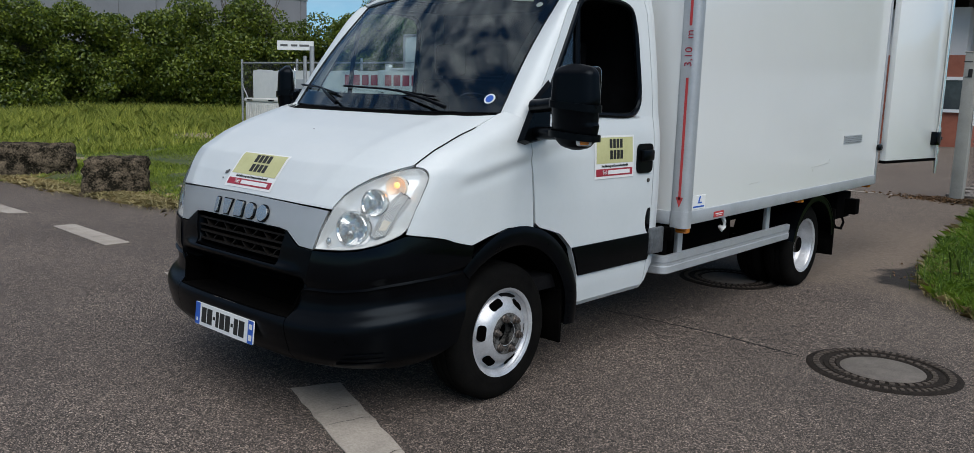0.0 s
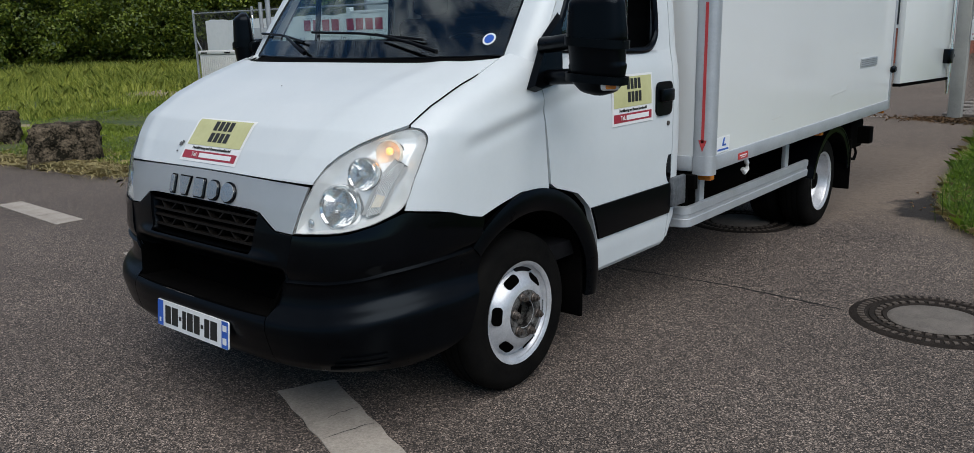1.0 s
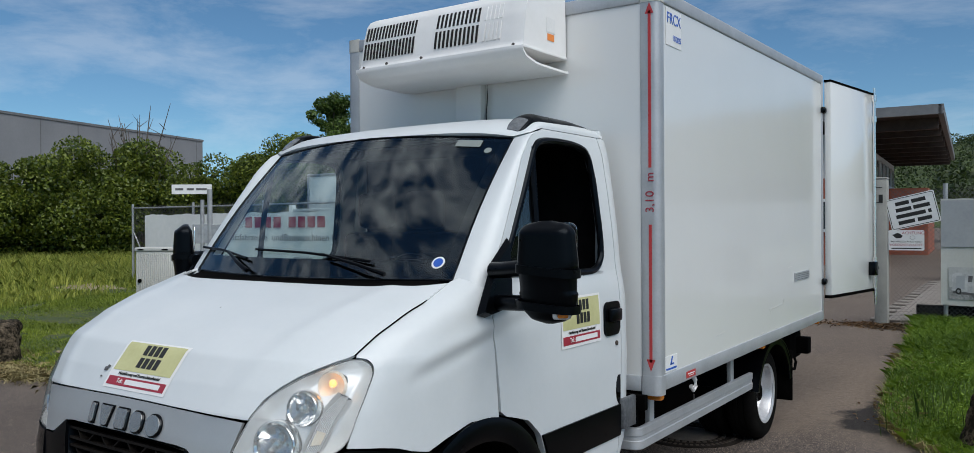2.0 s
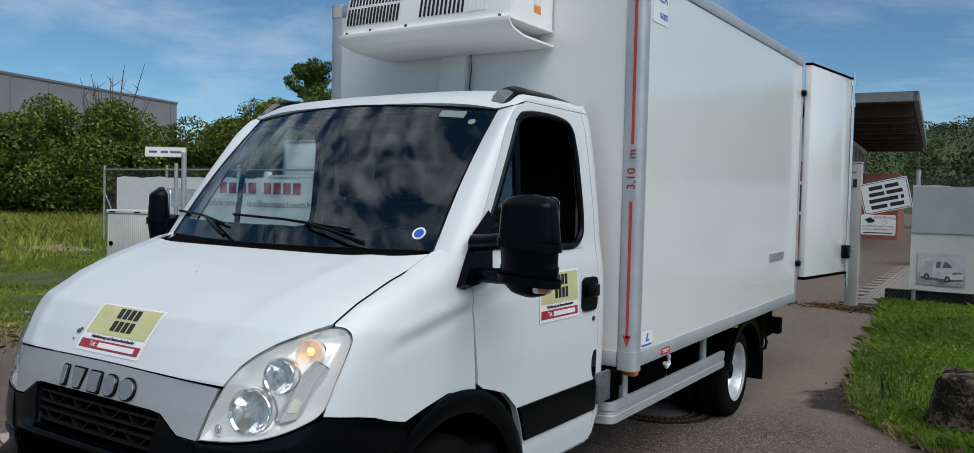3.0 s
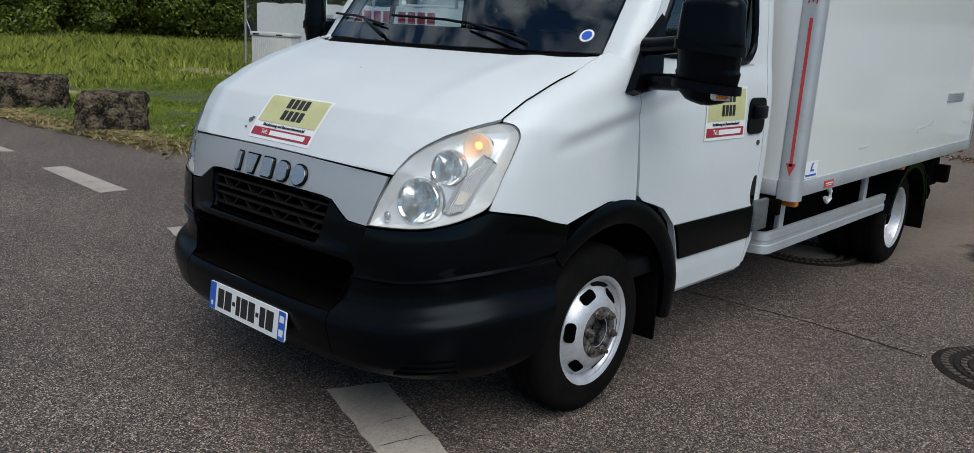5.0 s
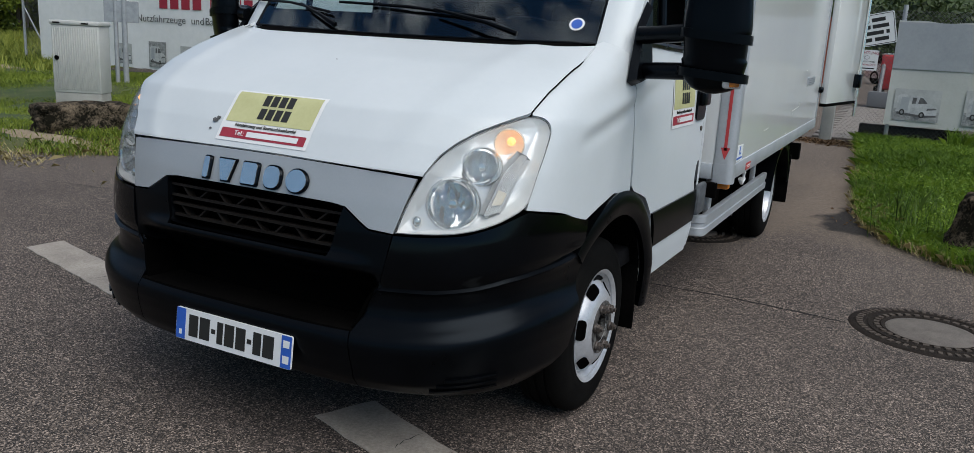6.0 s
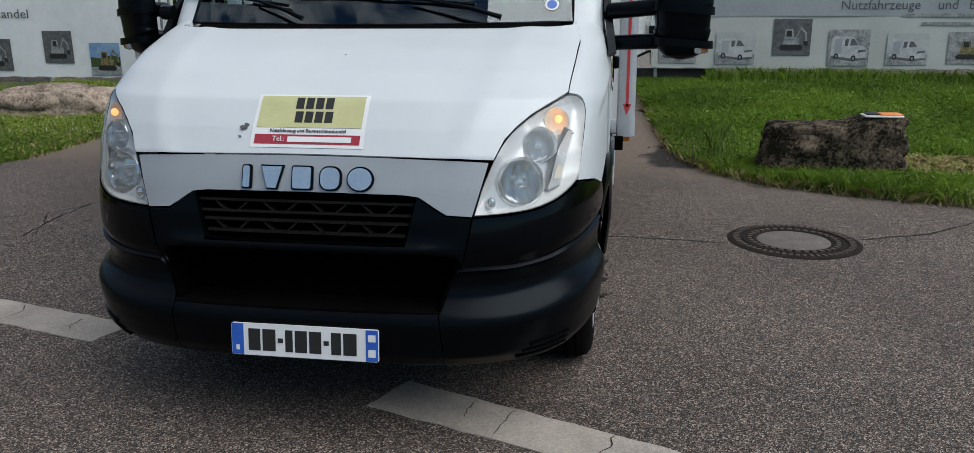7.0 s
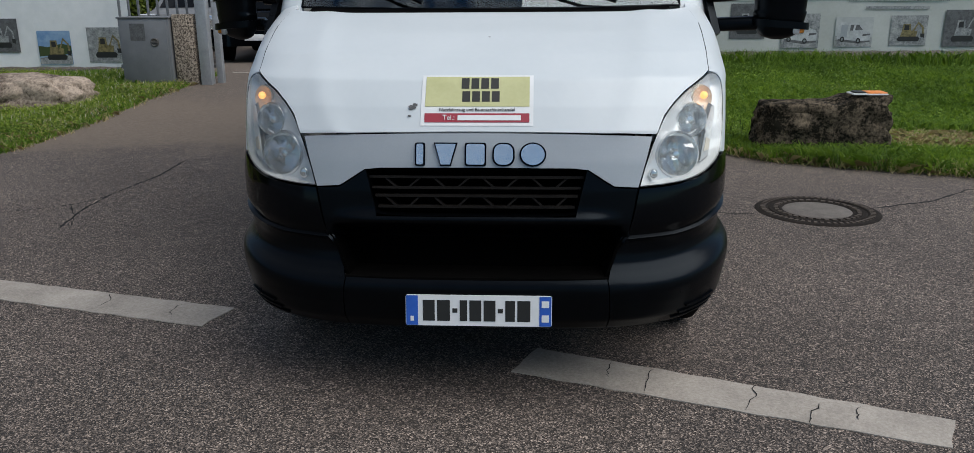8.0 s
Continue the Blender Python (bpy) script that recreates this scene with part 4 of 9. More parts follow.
# folder left on the boulder
fo = thing("folder", "white folder with orange papers lying on a boulder", "folder", at=(3.23, 4.96, 0.563))
bm = bmesh.new()
slab(bm, -0.15, 0.15, -0.10, 0.10, 0.0, 0.012, 0.003)
part("cover", bm, M_PAPER, fo)
bm = bmesh.new()
slab(bm, -0.02, 0.15, -0.08, 0.08, 0.0125, 0.024, 0.003)
part("papers", bm, M_ORANGE, fo)
bm = bmesh.new()
slab(bm, -0.13, -0.03, -0.06, 0.06, 0.0125, 0.026, 0.004)
part("case", bm, M_INK, fo)


# ---- fences and banners ----
FENCE_R, FENCE_L = 10.62, 10.22


def chain_link(name, x0, x1, y, z0, z1, label):
    """Diamond wire mesh as one thin net."""
    bm = bmesh.new()
    step, w = 0.060, 0.0015
    n = int((x1 - x0) / step)
    hgt = z1 - z0
    for k in range(-int(hgt / step), n):
        for s in (1, -1):
            a = x0 + k * step if s > 0 else x0 + k * step + hgt
            b = a + s * hgt
            za, zb = z0, z1
            if s > 0:
                if a < x0:
                    za += x0 - a
                    a = x0
                if b > x1:
                    zb -= b - x1
                    b = x1
            else:
                if a > x1:
                    za += a - x1
                    a = x1
                if b < x0:
                    zb -= x0 - b
                    b = x0
            if zb - za < 0.02:
                continue
            off = Vector((-s * w, 0, w))
            p, q = Vector((a, y + 0.002 * s, za)), Vector((b, y + 0.002 * s, zb))
            bm.faces.new([bm.verts.new(c) for c in (p - off, p + off, q + off, q - off)])
    ob = finish(name, bm, M_WIRE, smooth=0)
    return tagged(ob, label, "wire mesh", kind="stuff")


M_VANSKY = mottled("pale_printed_ground", (0.36, 0.37, 0.36), (0.50, 0.51, 0.49), 0.5, 5.0, 30.0, 0.3)


def picture(parent, m, w, h, kind, rnd):
    """A printed picture on a banner: a ground of colour and plain darker shapes."""
    bm = bmesh.new()
    bars(bm, m, [(0, 0, w, h)], 0.001)
    sky = {"blue": M_PHOTOBLUE, "dark": M_GREYPRINT}.get(kind, M_VANSKY if kind == "van" else M_PHOTO)
    ph = part("printed_picture", bm, sky, parent, "small printed picture of a vehicle")
    up = m @ Matrix.Translation((0, 0, 0.0012))
    bm = bmesh.new()
    def shape(nm, pts, mat, lift):
        bm = bmesh.new()
        prism(bm, [(x_ * w, z_ * h) for x_, z_ in pts], up @ Matrix.Translation((0, 0, lift)), 0.0005)
        part(nm, bm, mat, ph)
    bm.free()
    if kind in ("van", "lorry"):
        shape("print_ground", [(-0.49, -0.49), (0.49, -0.49), (0.49, -0.18), (-0.49, -0.12)], M_PHOTO, 0.0)
        shape("print_shadow", [(-0.42, -0.30), (0.10, -0.38), (0.44, -0.33), (0.44, -0.24), (-0.40, -0.22)], M_GREYPRINT, 0.0006)
        shape("print_body", [(-0.44, -0.22), (-0.42, 0.27), (-0.36, 0.33), (0.06, 0.31), (0.12, 0.27), (0.24, 0.08), (0.40, 0.02), (0.45, -0.06), (0.44, -0.28), (0.10, -0.30)], M_VANBODY, 0.0012)
        shape("print_glass", [(0.02, 0.06), (0.05, 0.25), (0.12, 0.24), (0.23, 0.07)], M_GREYPRINT, 0.0018)
        shape("print_glass", [(-0.11, 0.05), (-0.10, 0.24), (-0.01, 0.24), (-0.03, 0.05)], M_GREYPRINT, 0.0018)
        shape("print_side", [(-0.36, -0.16), (-0.34, 0.24), (-0.17, 0.24), (-0.18, -0.18)], M_BANNERTOP, 0.0018)
        shape("print_grille", [(0.22, -0.14), (0.43, -0.10), (0.43, -0.05), (0.24, -0.07)], M_GREYPRINT, 0.0018)
        for cx, cz in ((-0.30, -0.24), (0.13, -0.29)):
            shape("print_wheel", [(cx + 0.06 * math.cos(t), cz + 0.075 * math.sin(t) * w / h) for t in np.linspace(0, 6.28, 17)[:-1]], M_INK, 0.0022)
            shape("print_hub", [(cx + 0.03 * math.cos(t), cz + 0.038 * math.sin(t) * w / h) for t in np.linspace(0, 6.28, 13)[:-1]], M_PHOTO, 0.0028)
        return
    shape("print_ground", [(-0.49, -0.49), (0.49, -0.49), (0.49, -0.20), (-0.49, -0.30)], M_PHOTO if kind != "dark" else M_GREYPRINT, 0.0)
    if kind == "blue":
        shape("print_wood", [(-0.49, -0.26), (0.49, -0.18), (0.49, 0.06), (0.2, 0.12), (-0.2, 0.02), (-0.49, 0.06)], M_HILL, 0.0006)
    # a digger: tracks, cab, arm and bucket
    col = {"dark": M_PHOTO, "blue": M_DIGGER}.get(kind, M_DIGGER)
    q = rnd.uniform(-0.08, 0.08)
    shape("print_tracks", [(-0.30 + q, -0.36), (0.24 + q, -0.36), (0.28 + q, -0.26), (0.22 + q, -0.20), (-0.28 + q, -0.20), (-0.34 + q, -0.28)], M_INK, 0.0012)
    shape("print_body", [(-0.26 + q, -0.20), (0.18 + q, -0.20), (0.20 + q, -0.02), (0.02 + q, 0.0), (0.0 + q, 0.22), (-0.20 + q, 0.22), (-0.22 + q, 0.0)], col, 0.0016)
    shape("print_glass", [(-0.17 + q, 0.02), (-0.03 + q, 0.02), (-0.04 + q, 0.18), (-0.16 + q, 0.18)], M_INK, 0.0022)
    shape("print_arm", [(0.05 + q, -0.04), (0.20 + q, 0.30), (0.36 + q, 0.12), (0.38 + q, -0.12), (0.33 + q, -0.12), (0.31 + q, 0.10), (0.20 + q, 0.22), (0.10 + q, -0.04)], col, 0.0020)
    shape("print_bucket", [(0.28 + q, -0.10), (0.40 + q, -0.10), (0.40 + q, -0.24), (0.30 + q, -0.22)], M_INK, 0.0024)


def face_south(x, y, z):
    return Matrix(((1, 0, 0, x), (0, 0, -1, y), (0, 1, 0, z), (0, 0, 0, 1)))


def banner(name, x0, x1, y, z0, z1, label, vinyl):
    bm = bmesh.new()
    n = int((x1 - x0) / 0.12)

    def fn(u, v):
        x = lerp(x0, x1, u)
        sag = 0.012 * math.sin(x * 5.2) * v + 0.008 * math.sin(x * 13 + v * 3)
        return Vector((x, y + 0.006 * math.sin(x * 3.1 + 4 * v) - 0.006, lerp(z0, z1, v) + sag))
    sheet(bm, fn, n, 10, 0.002, (0, 40, 1))
    ob = finish(name, bm, vinyl, smooth=60)
    return tagged(ob, label, "banner", "fence banners")


def posts(name, xs, y, z1, label, r=0.03):
    for x in xs:
        bm = bmesh.new()
        rod(bm, (x, y + 0.05, gz(x, y) - 0.05), (x, y + 0.05, z1), r, seg=12)
        tagged(finish(name, bm, M_GALV), label, "fence post", "fence posts")


posts("fence_post", [1.55, 4.05, 6.55, 9.05, 11.5], FENCE_R, 2.15, "round galvanised fence post")
chain_link("chain_link_fence", 0.9, 11.6, FENCE_R + 0.03, 0.28, 2.08, "galvanised chain-link mesh behind the banner")
posts("fence_post", [-16.5, -14.0, -11.5, -9.0, -6.4], FENCE_L, 2.22, "round galvanised fence post")
chain_link("chain_link_fence", -16.5, -6.2, FENCE_L + 0.03, 0.22, 2.18, "galvanised chain-link mesh behind the banner")
bm = bmesh.new()
rod(bm, (-16.5, FENCE_L + 0.05, 2.12), (-6.2, FENCE_L + 0.05, 2.12), 0.02)
rod(bm, (-16.5, FENCE_L + 0.05, 1.55), (-15.6, FENCE_L + 0.05, 0.35), 0.018)
tagged(finish("fence_rail", bm, M_GALV), "galvanised fence rail and brace", "fence rail", kind="structure")

rnd = random.Random(5)
br = banner("banner", 1.50, 11.4, FENCE_R - 0.02, 0.565, 1.94, "pale printed vinyl banner with vehicle pictures on a fence", M_BANNER)
bm = bmesh.new()
sheet(bm, lambda u, v: Vector((lerp(1.505, 11.39, u), FENCE_R - 0.036, lerp(1.32, 1.925, v))), 40, 4)
part("grey_band", bm, M_BANNERTOP, br, "grey upper band")
for x, z, w, h, kind in ((1.87, 0.85, 0.56, 0.42, "van"), (2.71, 0.86, 0.57, 0.46, "van"), (3.51, 1.02, 0.54, 0.53, "dark"), (4.32, 0.87, 0.57, 0.52, "lorry"), (5.13, 0.85, 0.57, 0.45, "van"), (5.95, 0.87, 0.55, 0.45, "shapes"), (6.75, 0.90, 0.55, 0.55, "dark"), (7.6, 0.88, 0.55, 0.5, "shapes"), (8.5, 0.88, 0.55, 0.5, "blue")):
    picture(br, face_south(x, FENCE_R - 0.040, z), w, h, kind, rnd)
for word, x in (("Nutzfahrzeuge", 4.15), ("und", 5.47), ("Baumaschinen", 5.88), ("Handel", 7.21)):
    lettering("banner_word", word, 0.185, face_south(x, FENCE_R - 0.040, 1.47), M_GREYPRINT, br, align='LEFT')
bar_parts("print_bar", face_south(0, FENCE_R - 0.040, 0), [(5.75, 1.33, 1.5, 0.045), (5.75, 1.21, 0.95, 0.045), (5.95, 1.75, 2.4, 0.2)], M_PHOTO, br, 0.001)

bl = banner("banner", -15.85, -6.07, FENCE_L - 0.02, 0.38, 1.94, "pale printed vinyl banner with firm name bars on a fence", M_PAPER)
for x, z, w, h, kind in ((-12.09, 0.69, 0.50, 0.52, "lorry"), (-11.10, 0.69, 0.66, 0.42, "van"), (-10.16, 0.75, 0.56, 0.48, "shapes"), (-9.31, 0.74, 0.52, 0.52, "dark"), (-8.18, 0.87, 0.53, 0.52, "dark"), (-7.35, 0.68, 0.54, 0.52, "blue"), (-6.52, 0.72, 0.58, 0.54, "shapes"), (-13.1, 0.66, 0.5, 0.42, "van")):
    picture(bl, face_south(x, FENCE_L - 0.040, z), w, h, kind, rnd)
for word, x in (("Nutzfahrzeuge", -12.68), ("und", -11.12), ("Baumaschinen", -10.74), ("Handel", -9.32)):
    lettering("banner_word", word, 0.20, face_south(x, FENCE_L - 0.040, 1.40), M_GREYPRINT, bl, align='LEFT', wide=1.2)
bar_parts("print_bar", face_south(0, FENCE_L - 0.040, 0), [(-11.88 + 0.31 * k, 1.73, 0.23, 0.23) for k in range(4)] + [(-10.48 + 0.29 * k, 1.73, 0.22, 0.23) for k in range(4)], M_DARKRED, bl, 0.001)
bm = bmesh.new()
slab(bm, 1.20, 2.45, FENCE_R + 0.04, FENCE_R + 0.08, 0.22, 0.55, 0.01)
tagged(finish("kick_board", bm, M_DARK), "black board leaning along the foot of the fence", "board", kind="structure")

# gate post with two notices
gp = thing("gate_post", "square weathered grey concrete gate post", "post", at=(0.79, FENCE_R, gz(0.8, FENCE_R)))
bm = bmesh.new()
slab(bm, -0.08, 0.08, -0.08, 0.08, -0.1, 1.96, 0.012)
slab(bm, -0.085, 0.085, -0.085, 0.085, 1.96, 1.985, 0.008)
part("shaft", bm, M_POST, gp)
bm = bmesh.new()
slab(bm, -0.09, 0.02, -0.084, -0.07, 1.84, 1.852, 0.003)
slab(bm, -0.05, 0.03, -0.084, -0.078, 1.64, 1.65, 0.0)
slab(bm, -0.02, 0.03, -0.084, -0.078, 1.65, 1.75, 0.0, 1, Matrix.Rotation(0.0, 4, 'Z'))
part("strap", bm, M_INK, gp, "dark strap and paint marks")


def notice(name, m, w, h, label):
    bm = bmesh.new()
    prism(bm, round_rect(w, h, 0.02), m, 0.004)
    ob = finish(name, bm, M_PAPER)
    return tagged(ob, label, "sign")


m = face_south(1.175, FENCE_R - 0.05, 1.80) @ Matrix.Rotation(radians(13), 4, 'Z')
n1 = notice("address_sign", m, 0.60, 0.42, "tilted white sign with plain bars, tied to the fence")
bar_parts("text_bar", m @ Matrix.Translation((0, 0, 0.004)), [(-0.10, 0.125, 0.17, 0.05), (0.10, 0.125, 0.17, 0.05), (-0.10, 0.04, 0.19, 0.05), (0.12, 0.04, 0.20, 0.05), (-0.03, -0.045, 0.36, 0.05), (0.20, -0.045, 0.04, 0.05), (-0.10, -0.13, 0.20, 0.05), (0.12, -0.13, 0.17, 0.05)], M_INK, n1, 0.001)
bm = bmesh.new()
tube(bm, [m @ Vector((x, y, 0.005)) for x, y in round_rect(0.57, 0.39, 0.02)] + [m @ Vector((0.285, 0.175, 0.005))], 0.004, 4)
part("border", bm, M_INK, n1)
m = face_south(1.10, FENCE_R - 0.06, 1.405)
n2 = notice("video_sign", m, 0.43, 0.27, "white notice about video surveillance on the fence")
mm = m @ Matrix.Translation((0, 0, 0.0045))
lettering("notice_head", "ACHTUNG!", 0.055, mm @ Matrix.Translation((0.09, 0.095, 0)), M_DARKRED, n2)
lettering("notice_line", "BETRIEBSGELÄNDE WIRD", 0.032, mm @ Matrix.Translation((0, -0.02, 0)), M_INK, n2)
lettering("notice_line", "VIDEOÜBERWACHT!", 0.044, mm @ Matrix.Translation((0, -0.062, 0)), M_DARKRED, n2)
bm = bmesh.new()
bars(bm, mm, [(0, -0.108, 0.36, 0.014)], 0.001)
prism(bm, [(-0.17, 0.07), (-0.10, 0.10), (-0.04, 0.06), (-0.06, 0.03), (-0.12, 0.025)], mm, 0.001)
tube(bm, [mm @ Vector((0.075 + 0.03 * math.cos(t), 0.035 + 0.025 * math.sin(t), 0)) for t in np.linspace(0, 2 * math.pi, 16)], 0.002, 4)
part("notice_mark", bm, M_INK, n2)

# steel cabinet, pebble pillar and gate post on the far side of the drive
cb = thing("steel_cabinet", "grey painted steel cabinet by the gate", "cabinet", at=(-5.34, 9.20, gz(-5.3, 9.2)))
bm = bmesh.new()
slab(bm, -0.37, 0.37, -0.17, 0.2, -0.08, 0.93, 0.012)
slab(bm, -0.385, 0.385, -0.185, 0.215, 0.93, 0.955, 0.006)
part("body", bm, M_STEELGREY, cb)
bm = bmesh.new()
slab(bm, -0.335, 0.335, -0.185, -0.172, 0.03, 0.90, 0.006)
part("door", bm, M_STEELGREY, cb)
bm = bmesh.new()
lathe(bm, [(0, 0.010), (0.035, 0.010), (0.050, 0.020), (0.062, 0.012), (0.062, 0)], Matrix.Translation((0.15, -0.185, 0.60)) @ Matrix.Rotation(radians(90), 4, 'X'), 24)
slab(bm, 0.095, 0.205, -0.207, -0.195, 0.588, 0.612, 0.004)
part("lock_rosette", bm, M_IRON, cb, "round recessed lock")
bm = bmesh.new()
slab(bm, -0.20, 0.02, -0.1875, -0.185, 0.62, 0.86, 0.0)
part("old_label", bm, M_GREYPRINT, cb, "dark trace of a removed label")
bm = bmesh.new()
slab(bm, -4.945, -4.63, 9.07, 9.40, gz(-4.8, 9.2) - 0.08, 1.205, 0.012)
tagged(finish("pebble_pillar", bm, M_PEBBLE), "brown pebble-dash pillar beside the steel cabinet", "pillar")
bm = bmesh.new()
slab(bm, -4.585, -4.43, 9.05, 9.20, gz(-4.5, 9.1) - 0.05, 2.1, 0.008)
tagged(finish("gate_pillar", bm, M_GALV), "pale grey steel gate pillar", "pillar")

# ---- utility cabinet, street sign ----
uc = thing("utility_cabinet", "pale grey ribbed plastic utility cabinet on a plinth", "cabinet", at=(-9.18, 6.28, 0.08))
um2 = Matrix.Rotation(radians(31), 4, 'Z')
bm = bmesh.new()
slab(bm, -0.34, 0.34, -0.20, 0.20, 0.20, 1.17, 0.012, 2, um2)
part("shell", bm, M_CABGREY, uc)
bm = bmesh.new()
slab(bm, -0.36, 0.36, -0.22, 0.22, 1.17, 1.235, 0.02, 2, um2)
part("lid", bm, M_CABGREY, uc)
bm = bmesh.new()
slab(bm, -0.33, 0.33, -0.19, 0.19, -0.15, 0.20, 0.006, 2, um2)
part("plinth", bm, M_POST, uc)
for k in range(20):
    x = -0.315 + k * 0.0332
    bm = bmesh.new()
    slab(bm, x - 0.006, x + 0.006, -0.212, -0.198, 0.24, 1.13, 0.004, 1, um2)
    part("rib", bm, M_CABGREY, uc)
bm = bmesh.new()
lathe(bm, [(0, 0.02), (0.028, 0.02), (0.034, 0)], um2 @ Matrix.Translation((-0.27, -0.212, 0.70)) @ Matrix.Rotation(radians(90), 4, 'X'), 16)
part("lock", bm, M_DARK, uc)
for x in (-0.25, 0.15):
    bm = bmesh.new()
    slab(bm, x - 0.05, x + 0.05, -0.23, -0.215, 1.19, 1.21, 0.003, 1, um2)
    part("clip", bm, M_DARK, uc)

ss = thing("street_sign", "white street sign with plain bars on a grey steel pole", "street sign", at=(-11.12, 8.62, 0.03))
bm = bmesh.new()
rod(bm, (0, 0, -0.15), (0, 0, 2.36), 0.05, seg=14)
part("pole", bm, M_GALV, ss)
bm = bmesh.new()
rod(bm, (-0.12, -0.09, -0.15), (-0.12, -0.09, 2.15), 0.04, seg=12)
part("brace_pole", bm, M_GALV, ss)
sm = Matrix.Translation((-0.30, -0.20, 2.36)) @ Matrix.Rotation(radians(36), 4, 'Z') @ Matrix.Rotation(radians(90), 4, 'X')
bm = bmesh.new()
prism(bm, round_rect(0.78, 0.19, 0.01), sm @ Matrix.Translation((0, 0, -0.03)), 0.06)
bd = part("sign_board", bm, M_PAPER, ss, "white board with plain dark bars")
bar_parts("text_bar", sm @ Matrix.Translation((0, 0, 0.0305)), [(-0.24, 0, 0.16, 0.042), (-0.02, 0, 0.14, 0.042), (0.20, 0, 0.21, 0.042)], M_GREYPRINT, bd)
bm = bmesh.new()
slab(bm, -0.34, 0.26, -0.03, -0.005, 1.28, 1.66, 0.005, 1, Matrix.Rotation(radians(36), 4, 'Z'))
part("back_plate", bm, M_GALV, ss)


# ---- hedge, trees, hill ----
def leaf_cloud(name, centres, radii, per, size, mat, parent=None, flat=0.8):
    """Leaves over the shells of many overlapping clumps."""
    cs, rs = np.asarray(centres, float), np.asarray(radii, float)
    n = len(cs) * per
    idx = np.repeat(np.arange(len(cs)), per)
    d = rng.normal(size=(n, 3))
    d /= np.linalg.norm(d, axis=1)[:, None]
    r = rs[idx] * rng.uniform(0.72, 1.08, n)
    p = cs[idx] + d * r[:, None] * np.array([1, 1, flat])
    a = rng.normal(size=(n, 3)) + d * 0.9
    a /= np.linalg.norm(a, axis=1)[:, None]
    t = np.cross(a, rng.normal(size=(n, 3)))
    t /= np.linalg.norm(t, axis=1)[:, None]
    b = np.cross(a, t)
    s = size * rng.uniform(0.6, 1.4, n)[:, None]
    v = np.empty((n, 4, 3))
    v[:, 0], v[:, 1], v[:, 2], v[:, 3] = p - t * s, p + b * s * 0.55 - t * s * 0.1, p + t * s, p - b * s * 0.55 - t * s * 0.1
    return raw_mesh(name, v.reshape(-1, 3), 4, mat, parent)


M_CORE = mottled("hedge_inner_shade", (0.010, 0.014, 0.005), (0.030, 0.036, 0.012), 0.95, 2.0, 12.0, 0.5)


def hedge_line(t):
    """Foot of the hedge, t from 0 to 1."""
    return poly_at([(-30.0, -4.0), (-28.5, 4.0), (-26.5, 12.5), (-23.0, 18.5), (-17.5, 22.0), (-11.0, 24.0)], t)


cs, rs = [], []
for k in range(820):
    t = rng.uniform(0, 1)
    hx_, hy_ = hedge_line(t)
    top = 4.15 + 0.35 * math.sin(t * 31) + 0.22 * math.sin(t * 77 + 1) + 1.0 * smoothstep((t - 0.55) / 0.25)
    z = rng.uniform(0.3, top)
    r = rng.uniform(0.35, 0.8)
    dpt = 2.0 * rng.uniform(0, 1) ** 1.6 * (1 - 0.3 * z / top)
    cs.append((hx_ + rng.uniform(-0.6, 0.6) - dpt * 0.6 + 0.6, hy_ + rng.uniform(-0.6, 0.6) + dpt * 0.5, min(z, top - r * 0.4)))
    rs.append(r)
hd = leaf_cloud("hedge", cs, rs, 640, 0.062, M_LEAF)
tagged(hd, "dense dark green overgrown hedge", "hedge", kind="stuff")
# dark sheet as the shade inside, so no light shows through the hedge's foot
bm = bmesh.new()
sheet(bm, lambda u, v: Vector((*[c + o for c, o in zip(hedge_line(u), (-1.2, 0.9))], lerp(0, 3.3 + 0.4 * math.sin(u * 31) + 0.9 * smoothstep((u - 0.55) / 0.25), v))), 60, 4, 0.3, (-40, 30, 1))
tagged(finish("hedge_core", bm, M_CORE), "dark sheet inside the hedge that stands for its shade", "hedge", kind="stuff")


